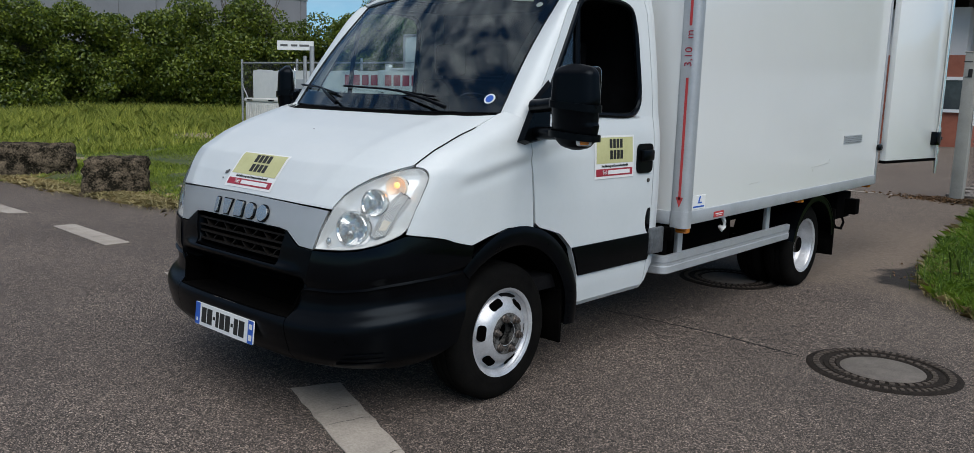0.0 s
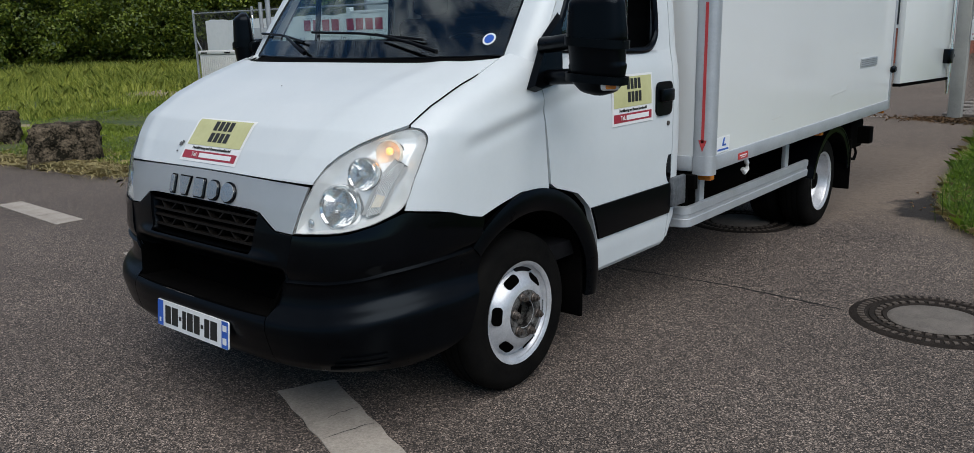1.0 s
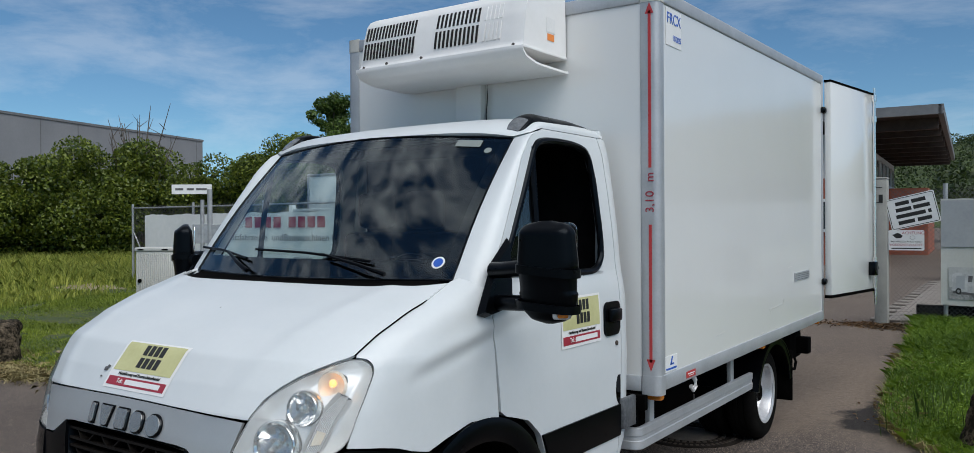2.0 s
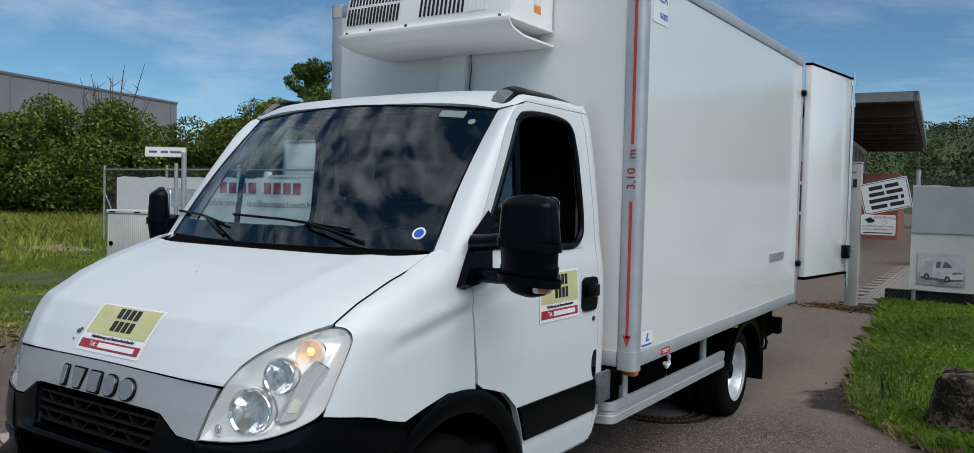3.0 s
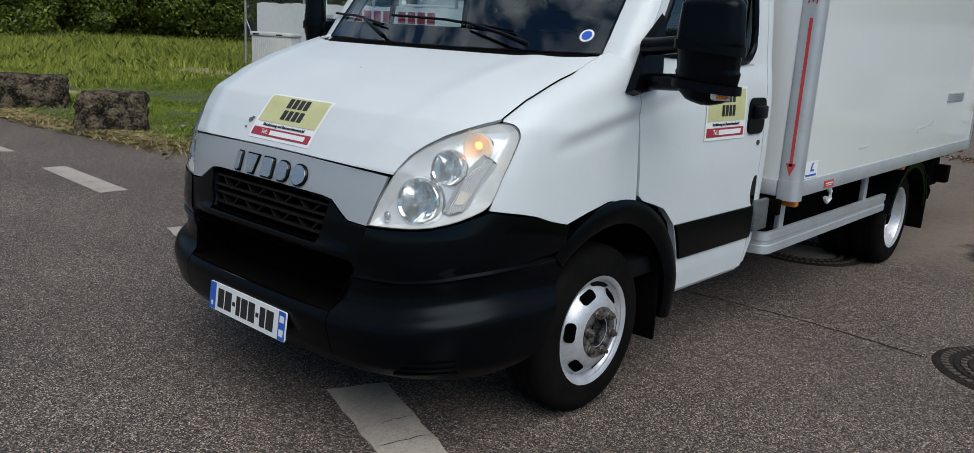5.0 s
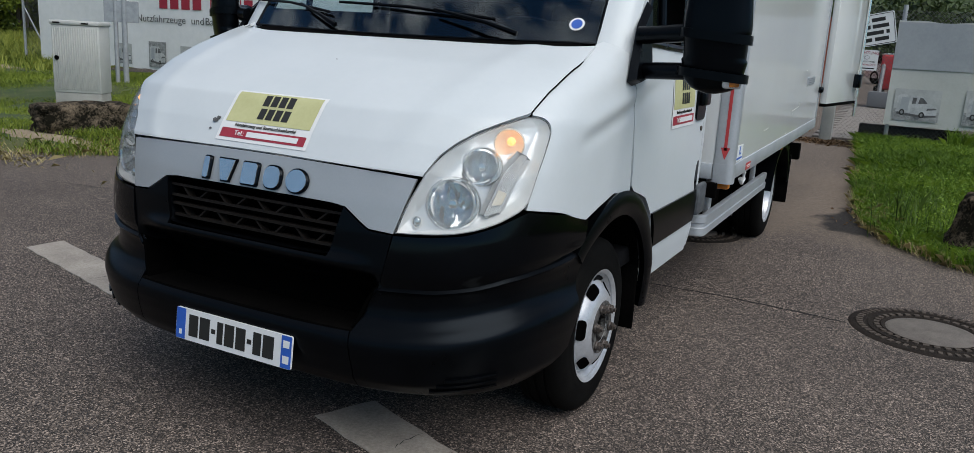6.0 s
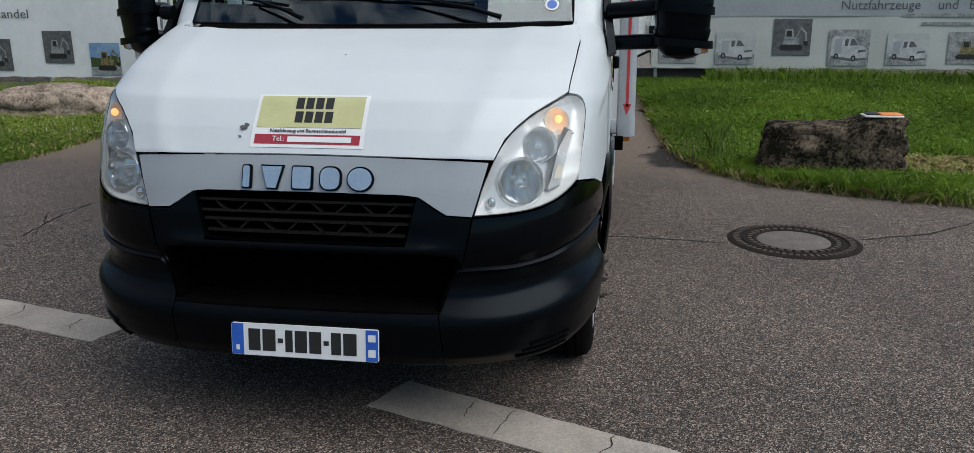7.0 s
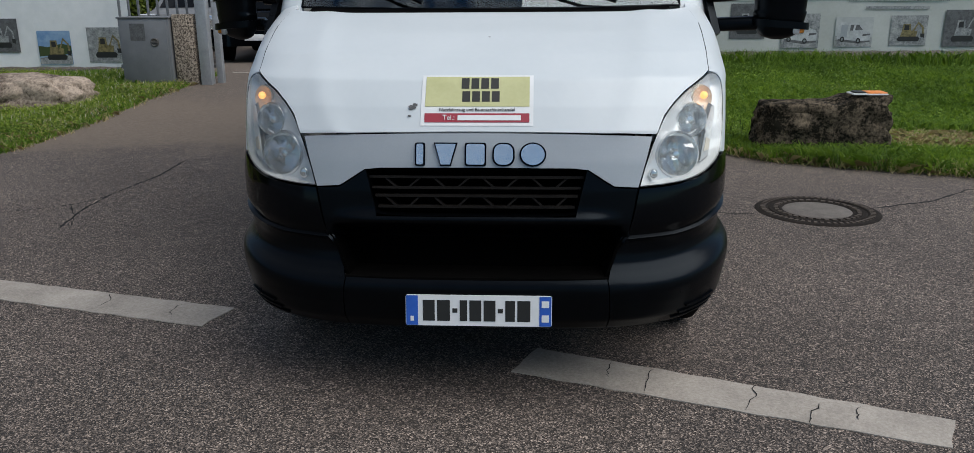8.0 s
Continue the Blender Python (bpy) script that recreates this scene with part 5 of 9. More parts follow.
def tree(loc, height, crown_r, seed, label, leaves=300, name="tree"):
    rnd = random.Random(seed)
    ob = thing(name, label, "tree", at=(loc[0], loc[1], 0))
    bm = bmesh.new()
    tube(bm, [(0, 0, -0.1), (0.05, 0, height * 0.25), (0.0, 0.06, height * 0.5), (0.05, 0.02, height * 0.9)], [0.16, 0.12, 0.08, 0.02], 8)
    cl, rl = [], []
    for k in range(40):
        a = rnd.uniform(0, 6.28)
        z0 = height * rnd.uniform(0.28, 0.92)
        L = crown_r * rnd.uniform(0.6, 1.1) * (1.12 - z0 / height)
        e = (L * math.cos(a), L * math.sin(a), min(height, z0 + L * rnd.uniform(0.4, 1.2)))
        tube(bm, [(0.02, 0.02, z0), (e[0] * 0.5, e[1] * 0.5, lerp(z0, e[2], 0.6)), e], [0.045, 0.03, 0.01], 6)
        for q in (0.35, 0.6, 0.85, 1.05):
            cl.append((loc[0] + e[0] * q, loc[1] + e[1] * q, lerp(z0, e[2], q)))
            rl.append(rnd.uniform(0.12, 0.28) * crown_r / 1.6)
    part("trunk", bm, M_BARK, ob)
    cr = leaf_cloud("crown", cl, rl, leaves, 0.05, M_LEAF2)
    cr.parent = ob
    cr.matrix_parent_inverse = Matrix.Translation((-loc[0], -loc[1], 0))
    return ob


tree((-16.9, 17.6), 6.0, 2.0, 9, "slender green tree behind the fence", 210)
# bare dead shrub above the hedge
ob = thing("dead_shrub", "bare dead shrub rising from the hedge", "shrub", at=(-24.8, 15.6, 0))
bm = bmesh.new()
rnd = random.Random(11)
for k in range(16):
    a = rnd.uniform(0, 6.28)
    top = rnd.uniform(4.4, 6.1)
    sp = rnd.uniform(0.3, 1.5)
    e = Vector((sp * math.cos(a), sp * math.sin(a), top))
    tube(bm, [(0.1 * math.cos(a), 0.1 * math.sin(a), 0), (e.x * 0.4, e.y * 0.4, top * 0.6), e], [0.05, 0.035, 0.008], 5)
    for q in range(3):
        f = rnd.uniform(0.65, 0.95)
        b0 = Vector((e.x * f, e.y * f, top * f))
        tube(bm, [b0, b0 + Vector((rnd.uniform(-0.5, 0.5), rnd.uniform(-0.5, 0.5), rnd.uniform(0.2, 0.6)))], [0.016, 0.005], 4)
part("branch_work", bm, M_BARK, ob)

# wooded hill far behind
def hill(u, v):
    x = lerp(-260, 700, u)
    y = lerp(230, 620, v)
    h = 62 * math.exp(-((y - 520) / 190) ** 2) * (0.6 + 0.4 * smoothstep((x + 160) / 260)) * (1 + 0.12 * math.sin(x * 0.013))
    return Vector((x, y, h + 4.0 * noise.noise(Vector((x * 0.06, y * 0.06, 0))) + 2.5 * noise.noise(Vector((x * 0.17, y * 0.17, 3))) - 3))


bm = bmesh.new()
sheet(bm, hill, 240, 90)
tagged(finish("hill", bm, M_HILL, smooth=0), "wooded green hillside in the distance", "hill", kind="structure")
cs, rs = [], []
for k in range(900):
    u, v = rng.uniform(0.15, 0.75), rng.uniform(0.05, 0.85)
    p = hill(u, v)
    cs.append((p.x, p.y, p.z + 2))
    rs.append(rng.uniform(3, 6.5))
tagged(leaf_cloud("far_woods", cs, rs, 170, 0.55, M_WOODS), "distant woods on the hillside", "woods", kind="stuff")
cs, rs = [], []
for k in range(60):
    cs.append((rng.uniform(-4, 40), rng.uniform(62, 75), rng.uniform(1.5, 5.0)))
    rs.append(rng.uniform(1.2, 2.6))
tagged(leaf_cloud("far_trees", cs, rs, 600, 0.20, M_WOODS), "row of green trees behind the yard", "trees", kind="stuff")


# ---- buildings ----
hall = thing("grey_hall", "large plain grey industrial hall behind the hedge", "building", at=(-56, 33, 0))
bm = bmesh.new()
hm = Matrix.Translation((-56, 33, 0)).inverted() @ Matrix.Translation((-50.8, 25.0, 0)) @ Matrix.Rotation(math.atan2(15.8, -4.5), 4, 'Z')
slab(bm, -60, 15.8, 0, 40, 0, 8.62, 0.0, 1, hm)
part("wall", bm, M_CLAD, hall)
bm = bmesh.new()
slab(bm, -60.05, 15.85, -0.06, 0.05, 8.62, 8.78, 0.0, 1, hm)
slab(bm, 15.78, 15.86, 0, 40, 8.62, 8.78, 0.0, 1, hm)
part("roof_edge", bm, M_STEELGREY, hall)
bm = bmesh.new()
for k in range(1, 26):
    slab(bm, -60 + k * 3, -59.96 + k * 3, -0.03, 0.0, 0, 8.62, 0, 1, hm)
part("panel_joint", bm, M_STEELGREY, hall)
bm = bmesh.new()
slab(bm, -58, -22, -0.05, 0.0, 3.3, 4.3, 0, 1, hm)
part("window_band", bm, M_GLASSDARK, hall, "dark window band")

office = thing("office_building", "low office building with a wide dark timber eave", "building", at=(-9.14, 35.47, 0))
office.rotation_euler = (0, 0, radians(4.9))
o = Vector((-9, 36, 0))


def oslab(bm, x0, x1, y0, y1, z0, z1, bev=0.0):
    slab(bm, x0 - o.x, x1 - o.x, y0 - o.y, y1 - o.y, z0, z1, bev)


bm = bmesh.new()
oslab(bm, -16, -3.6, 27.5, 46, 3.12, 4.6)
part("upper_wall", bm, M_RENDER, office, "white upper wall")
bm = bmesh.new()
oslab(bm, -16, -3.2, 27.2, 46.2, 0, 3.12)
oslab(bm, -3.3, -1.7, 37.5, 44.5, 0, 3.12)
part("lower_wall", bm, M_BRICK, office, "red brick lower wall")
bm = bmesh.new()
oslab(bm, -18, -1.0, 26.5, 48, 4.95, 5.15)
roofo = part("roof", bm, M_TIMBER, office, "flat roof with dark timber soffit")
bm = bmesh.new()
oslab(bm, -18.05, -0.9, 26.35, 26.5, 4.92, 5.22)
oslab(bm, -1.0, -0.85, 26.35, 48, 4.92, 5.22)
part("fascia", bm, M_STEELGREY, roofo, "grey fascia")
for k in range(9):
    bm = bmesh.new()
    oslab(bm, -3.7, -1.02, 27.6 + k * 2.3, 27.85 + k * 2.3, 4.6, 4.95)
    part("eave_beam", bm, M_TIMBER, roofo)
for k in range(9):
    y0 = 28.4 + k * 1.95
    bm = bmesh.new()
    oslab(bm, -3.62, -3.56, y0, y0 + 1.1, 3.42, 4.3)
    w = part("window", bm, M_GLASSDARK, office)
    bm = bmesh.new()
    oslab(bm, -3.6, -3.53, y0 - 0.06, y0, 3.36, 4.35)
    oslab(bm, -3.6, -3.53, y0 + 1.1, y0 + 1.16, 3.36, 4.35)
    oslab(bm, -3.6, -3.53, y0, y0 + 1.1, 4.3, 4.36)
    oslab(bm, -3.6, -3.50, y0 - 0.06, y0 + 1.16, 3.34, 3.42)
    part("window_frame", bm, M_RENDER, w)
for y0 in (29.0, 33.5):
    bm = bmesh.new()
    oslab(bm, -3.22, -3.16, y0, y0 + 1.6, 0.9, 2.2)
    w = part("window", bm, M_GLASSDARK, office)
    bm = bmesh.new()
    for a in ((y0 - 0.1, y0, 0.8, 2.3), (y0 + 1.6, y0 + 1.7, 0.8, 2.3), (y0, y0 + 1.6, 2.2, 2.3), (y0, y0 + 1.6, 0.8, 0.9), (y0 + 0.76, y0 + 0.84, 0.9, 2.2)):
        oslab(bm, -3.2, -3.12, *a)
    part("window_frame", bm, M_PAPER, w)


bm = bmesh.new()
oslab(bm, -5.6, -3.45, 27.15, 27.19, 1.45, 2.35)
w = part("window", bm, M_GLASSDARK, office)
bm = bmesh.new()
for a in ((-5.7, -3.35, 2.35, 2.45), (-5.7, -3.35, 1.35, 1.45), (-3.45, -3.35, 1.45, 2.35), (-4.55, -4.45, 1.45, 2.35)):
    oslab(bm, a[0], a[1], 27.10, 27.18, a[2], a[3])
part("window_frame", bm, M_PAPER, w)


# ---- parked vehicles behind the gate ----
def parked_car(name, loc, rot, paint_mat, label, h=1.5, length=4.4, van=False):
    ob = thing(name, label, "car", "parked vehicles", at=(loc[0], loc[1], gz(*loc)))
    ob.rotation_euler = (0, 0, radians(rot))
    L, W = length, 1.8
    pr = [(-0.5, 0.30), (-0.495, 0.62), (-0.47, 0.80), (-0.30, 0.90), (-0.14, h - 0.08), (0.0, h), (0.28, h - 0.02), (0.42, 0.98 if not van else h - 0.06), (0.49, 0.90), (0.5, 0.45), (0.48, 0.28)]
    bm = bmesh.new()

    def fn(u, v):
        a, z = poly_at(pr, u)
        x = lerp(-1, 1, v)
        tum = 1 - 0.16 * max(0, (z - 0.9) / (h - 0.9)) if z > 0.9 else 1
        k = 1 - 0.05 * smoothstep((abs(x) - 0.7) / 0.3)
        return Vector((x * W / 2 * tum, a * L * k, 0.3 + (z - 0.3) * (1 - 0.03 * abs(x) ** 4)))
    sheet(bm, fn, 40, 14)
    for s in (1, -1):
        vs = [bm.verts.new(fn(u, 0.5 + 0.5 * s)) for u in np.linspace(0, 1, 40)]
        bm.faces.new(vs)
    part("body", bm, paint_mat, ob)
    bm = bmesh.new()
    sheet(bm, lambda u, v: fn(lerp(0.305, 0.395, u), lerp(0.07, 0.93, v)) + Vector((0, -0.012, 0.008)), 6, 8)
    part("windscreen", bm, M_GLOSSBLACK, ob)
    for s in (1, -1):
        bm = bmesh.new()
        sheet(bm, lambda u, v: Vector((s * (W / 2 * (1 - 0.16 * lerp(0.1, 0.85, v)) + 0.006), L * lerp(lerp(-0.24, -0.11, v), lerp(0.38, 0.30, v), u), lerp(0.98, h - 0.12, v))), 6, 4, -0.01)
        part("side_glass", bm, M_GLOSSBLACK, ob)
        for y in (-0.31 * L, 0.31 * L):
            bm = bmesh.new()
            m = Matrix.Translation((s * W / 2, y, 0.32)) @ Matrix.Rotation(radians(90) * s, 4, 'Y')
            lathe(bm, [(0, -0.03), (0.2, -0.02), (0.21, 0.01), (0.30, 0.012), (0.32, -0.02), (0.32, -0.2), (0, -0.2)], m, 24)
            part("wheel", bm, M_RUBBER, ob)
        bm = bmesh.new()
        slab(bm, s * 0.55, s * 0.82, -L / 2 - 0.005, -L / 2 + 0.12, 0.62, 0.78, 0.03)
        part("headlight", bm, M_REFLECT, ob)
    bm = bmesh.new()
    slab(bm, -0.26, 0.26, -L / 2 - 0.03, -L / 2 + 0.02, 0.40, 0.51, 0.004)
    part("number_plate", bm, M_PAPER, ob, "blank number plate")
    bm = bmesh.new()
    slab(bm, -0.45, 0.45, -L / 2 - 0.012, -L / 2 + 0.05, 0.56, 0.72, 0.02)
    part("grille", bm, M_GLOSSBLACK, ob)
    return ob


parked_car("parked_car", (-4.95, 14.4), 6, M_GLOSSBLACK, "black estate car parked behind the gate", 1.62)
parked_car("parked_car", (-7.6, 17.5), 4, M_STEELGREY, "dark grey car parked behind the fence", 1.5)
parked_car("parked_van", (4.0, 24.0), 30, M_WHITE, "white van parked in the yard", 2.2, 5.2, True)
parked_car("parked_car", (1.2, 42.0), 40, M_WHITE, "white car parked far back in the yard", 1.5)

# white advertising board and pale balustrade behind the left fence
bm = bmesh.new()
slab(bm, -11.0, -9.45, 11.15, 11.2, 1.80, 2.75, 0.01)
bo = tagged(finish("display_board", bm, M_PAPER), "blank white display board in a grey frame", "board")
bm = bmesh.new()
for a in ((-11.05, -9.40, 2.75, 2.80), (-11.05, -9.40, 1.75, 1.80), (-11.05, -11.0, 1.8, 2.75), (-9.45, -9.40, 1.8, 2.75)):
    slab(bm, a[0], a[1], 11.13, 11.21, a[2], a[3], 0.004)
for x in (-10.85, -9.55):
    slab(bm, x - 0.04, x + 0.04, 11.2, 11.28, 0.2, 2.7, 0.005)
part("frame", bm, M_GALV, bo)
bu = thing("balustrade", "pale grey balustrade seen above the fence", "balustrade", at=(-10.05, 10.7, 0))
bm = bmesh.new()
slab(bm, -1.05, 1.3, -0.05, 0.05, 1.96, 2.02, 0.01)
slab(bm, -1.05, 1.3, -0.05, 0.05, 1.70, 1.75, 0.01)
for x in (-1.0, 1.25):
    slab(bm, x - 0.06, x + 0.06, -0.06, 0.06, 0.2, 2.1, 0.01)
part("rail", bm, M_UNIT, bu)
for k in range(15):
    bm = bmesh.new()
    lathe(bm, [(0.02, 1.75), (0.045, 1.79), (0.03, 1.86), (0.022, 1.93), (0.03, 1.96)], Matrix.Translation((-0.85 + 0.14 * k, 0, 0)), 10)
    part("baluster", bm, M_UNIT, bu)

# upright bars of the sliding gate's end above the steel cabinet
gb = thing("bar_fence", "grey upright steel bars behind the steel cabinet", "fence", at=(-4.95, 9.48, 0))
for k in range(9):
    bm = bmesh.new()
    slab(bm, -0.95 + 0.145 * k, -0.92 + 0.145 * k, -0.015, 0.015, 0.3, 2.05, 0.003, 1)
    part("bar", bm, M_STEELGREY, gb)
for z in (0.45, 1.95):
    bm = bmesh.new()
    slab(bm, -1.0, 0.45, -0.02, 0.02, z - 0.025, z + 0.025, 0.003, 1)
    part("rail", bm, M_STEELGREY, gb)
bm = bmesh.new()
slab(bm, -4.41, -4.32, 9.22, 9.32, gz(-4.4, 9.2) - 0.05, 1.9, 0.006)
tagged(finish("gate_leaf_edge", bm, M_GALV), "grey edge of the open sliding gate", "gate")
# dead leaves at the gate post and along the right verge
n = 1500
x = np.concatenate([rng.normal(0.95, 0.42, n), rng.normal(1.60, 0.08, 150)])
y = np.concatenate([rng.normal(10.35, 0.16, n), rng.uniform(5.6, 8.5, 150)])
g = blades("dead_leaves", x, y, rng.uniform(0.01, 0.03, len(x)), rng.uniform(0.008, 0.02, len(x)), rng.uniform(1.0, 2.4, len(x)), M_LITTER, np.full(len(x), -0.05))
tagged(g, "brown dead leaves lying round the gate post", "dead leaves", kind="stuff")
# tall weeds at the corner of the right verge
x = rng.normal(2.0, 0.16, 160)
y = rng.normal(5.75, 0.35, 160)
g = blades("tall_weeds", x, y, rng.uniform(0.15, 0.36, 160), rng.uniform(0.0015, 0.0032, 160), rng.uniform(0.1, 0.5, 160), M_LEAF2, np.full(160, 0.3))
tagged(g, "tall seeding weeds at the edge of the drive", "weeds", kind="stuff")
# straw raked up round the boulders by the road
x = np.concatenate([rng.normal(-7.2, 0.7, 5000), rng.normal(-9.6, 0.9, 3500)])
y = np.concatenate([rng.normal(2.78, 0.14, 5000), rng.normal(2.45, 0.12, 3500)])
g = blades("straw", x, y, rng.uniform(0.02, 0.09, len(x)), rng.uniform(0.003, 0.006, len(x)), rng.uniform(0.8, 2.2, len(x)), M_STRAW, np.full(len(x), 0.25))
tagged(g, "dry cut straw lying before the boulders", "straw", kind="stuff")
# small white clover heads by the far verge
x, y, d = scatter(EDGE_L, SGN_L, (-7.2, -4.7, 6.0, 10.0), 900, 0.05, False)
g = blades("clover_heads", x, y, rng.uniform(0.07, 0.11, len(x)), rng.uniform(0.005, 0.009, len(x)), rng.uniform(0.1, 0.5, len(x)), foliage_mat("clover", (0.34, 0.33, 0.14), (0.6, 0.6, 0.5), 0.7, 0.2), d)
tagged(g, "small pale flowers in the grass", "flowers", kind="stuff")

# red loader standing in the yard behind the notices
ld = thing("loader", "red loader with a grey lifting arm standing in the yard", "loader", at=(1.25, 20.6, gz(1, 20.6)))
bm = bmesh.new()
slab(bm, -0.35, 0.55, -0.3, 0.9, 0.45, 1.28, 0.05, 3)
part("body", bm, M_REDPAINT, ld)
bm = bmesh.new()
slab(bm, -0.05, 0.45, 0.0, 0.8, 1.28, 1.62, 0.04, 2)
part("cab", bm, M_GLOSSBLACK, ld)
for x in (-0.28, 0.48):
    bm = bmesh.new()
    tube(bm, [(x, -0.2, 1.1), (x, -0.55, 0.75), (x, -0.75, 0.35)], 0.05, 8)
    part("lifting_arm", bm, M_STEELGREY, ld)
bm = bmesh.new()
slab(bm, -0.5, 0.7, -1.0, -0.7, 0.05, 0.42, 0.04, 2)
part("bucket", bm, M_STEELGREY, ld)
for x in (-0.42, 0.62):
    for y in (-0.1, 0.7):
        bm = bmesh.new()
        lathe(bm, [(0, -0.03), (0.12, -0.02), (0.14, 0.02), (0.24, 0.02), (0.27, -0.02), (0.27, -0.18), (0, -0.18)], Matrix.Translation((x, y, 0.27)) @ Matrix.Rotation(radians(90) * (1 if x > 0 else -1), 4, 'Y'), 24)
        part("wheel", bm, M_RUBBER, ld)


# ---- the lorry: cab surface ----
CZ = (0.22, 0.28, 0.34, 0.45, 0.52, 0.60, 0.70, 0.80, 0.90, 1.00, 1.08, 1.17, 1.25, 1.32, 1.38, 1.41, 1.46)
CY = (0.115, 0.048, 0.026, 0.024, 0.032, 0.050, 0.056, 0.065, 0.085, 0.115, 0.165, 0.235, 0.375, 0.555, 0.755, 0.865, 1.05)


TAPER = 0.982  # the flanks draw in towards the front


def sect(z):
    """Centre front, side start, half width and squareness of the nose at a height."""
    yc = table(z, CZ, CY)
    ys = table(z, (0.2, 1.15, 1.3, 1.41, 1.46), (0.95, 0.95, 1.15, 1.36, 1.5))
    xs = table(z, (0.2, 0.28, 0.36, 0.46, 0.55, 1.2, 1.3, 1.41, 1.46), (0.90, 0.955, 0.982, 0.987, 0.987, 0.985, 0.975, 0.955, 0.95))
    n = table(z, (0.2, 0.5, 0.7, 1.1, 1.2, 1.41), (3.7, 3.9, 4.0, 4.0, 3.8, 4.1))
    return yc, ys, xs, n


def ax(x, z):
    """Place along the nose, counted by its angle, of the point x from the middle at height z."""
    yc, ys, xs, n = sect(z)
    flat = math.asin(min(1.0, abs(x) / TAPER / xs) ** (n / 2))
    # towards the corner the lines lie further round
    n0 = table(z, (0.2, 1.15, 1.41), (3.1, 3.1, 3.7))
    bent = math.asin(min(1.0, abs(x) / xs) ** (n0 / 2))
    return math.copysign(lerp(flat, bent, smoothstep((abs(x) - 0.62) / 0.25)) / (math.pi / 2), x)


def ay(y, z):
    """The same for a point y behind the front on the flank."""
    yc, ys, xs, n = sect(z)
    if y >= ys:
        return 1 + (y - ys)
    return math.acos(min(1.0, max(0.0, (ys - y) / (ys - yc))) ** (n / 2)) / (math.pi / 2)


def raw_nose(a, z):
    yc, ys, xs, n = sect(z)
    s, a = math.copysign(1, a), abs(a)
    if a >= 1:
        x, y = xs, ys + a - 1
    else:
        th = a * math.pi / 2
        x, y = xs * math.sin(th) ** (2 / n), ys - (ys - yc) * max(0.0, math.cos(th)) ** (2 / n)
    return Vector((s * x * lerp(1.0, TAPER, smoothstep((1.0 - y) / 0.6)), y, z))


def nose(a, z, d=0.0):
    """A point of the cab's front skin, d outside it."""
    p = raw_nose(a, z)
    if d:
        e = 0.01
        u = raw_nose(a + e, z) - raw_nose(a - e, z)
        v = raw_nose(a, z + e) - raw_nose(a, z - e)
        nrm = u.cross(v)
        if nrm.length > 1e-9:
            nrm.normalize()
            if nrm.y > 0 and abs(nrm.y) > abs(nrm.x) or nrm.x * p.x < 0 and abs(nrm.x) > abs(nrm.y):
                nrm = -nrm
            p = p + nrm * d
    return p


def nose_patch(bm, low, high, nu, nv, d=0.0, thick=0.012, edge=0.0):
    """A panel of the front skin between two edge lines of (place, height)."""
    def fn(u, v):
        a0, z0 = poly_at(low, u)
        a1, z1 = poly_at(high, u)
        k = min(1.0, min(u * nu, (1 - u) * nu, v * nv, (1 - v) * nv))
        return nose(lerp(a0, a1, v), lerp(z0, z1, v), d - edge * (1 - k))
    return sheet(bm, fn, nu, nv, -thick)


def xz(*pts):
    return [(ax(x, z), z) for x, z in pts]


def mirror(pts):
    return [(-a, z) for a, z in reversed(pts)]


def side_x(z):
    """Half width of the doors at a height."""
    return table(z, (0.36, 0.5, 0.72, 0.95, 1.2, 1.32, 1.42, 1.6, 1.8, 2.0, 2.08, 2.14), (0.955, 0.975, 0.985, 0.99, 0.985, 0.975, 0.955, 0.94, 0.915, 0.885, 0.868, 0.845))


lorry = thing("box_lorry", "white refrigerated box lorry with black bumper standing on asphalt", "lorry")

# bonnet
BONNET_Z = (0.990, 1.053, 1.093, 1.129, 1.154, 1.172, 1.184, 1.265, 1.341, 1.412)
BONNET_X = (0.633, 0.660, 0.692, 0.732, 0.776, 0.816, 0.848, 0.862, 0.8675, 0.8395)
bm = bmesh.new()


def bonnet_fn(u, v):
    z = lerp(1.002, 1.389, v ** 1.35)
    x = table(z - 0.012 * (1 - v) ** 3, BONNET_Z, BONNET_X)
    xx = lerp(-x, x, u)
    zz = z - 0.012 * (1 - v) ** 3 * (xx / 0.63) ** 2 + 0.017 * v ** 4 * (abs(xx) / 0.86) ** 8
    # two faint ridges run up the bonnet
    ridge = 0.006 * math.exp(-((abs(xx) - lerp(0.50, 0.66, v)) / 0.05) ** 2)
    return nose(ax(xx, zz), zz, 0.004 + ridge)


sheet(bm, bonnet_fn, 56, 64, -0.012)
part("bonnet", bm, M_WHITE, lorry, "white bonnet with a stone chip and worn paint")

# dark shut lines between bonnet and wings
for s in (1, -1):
    bm = bmesh.new()
    tube(bm, [nose(s * ax(table(z, BONNET_Z, BONNET_X) + 0.002, z), z, 0.0015) for z in np.linspace(1.187, 1.392, 24)], 0.0026, 6)
    part("bonnet_seam", bm, M_DARK, lorry)

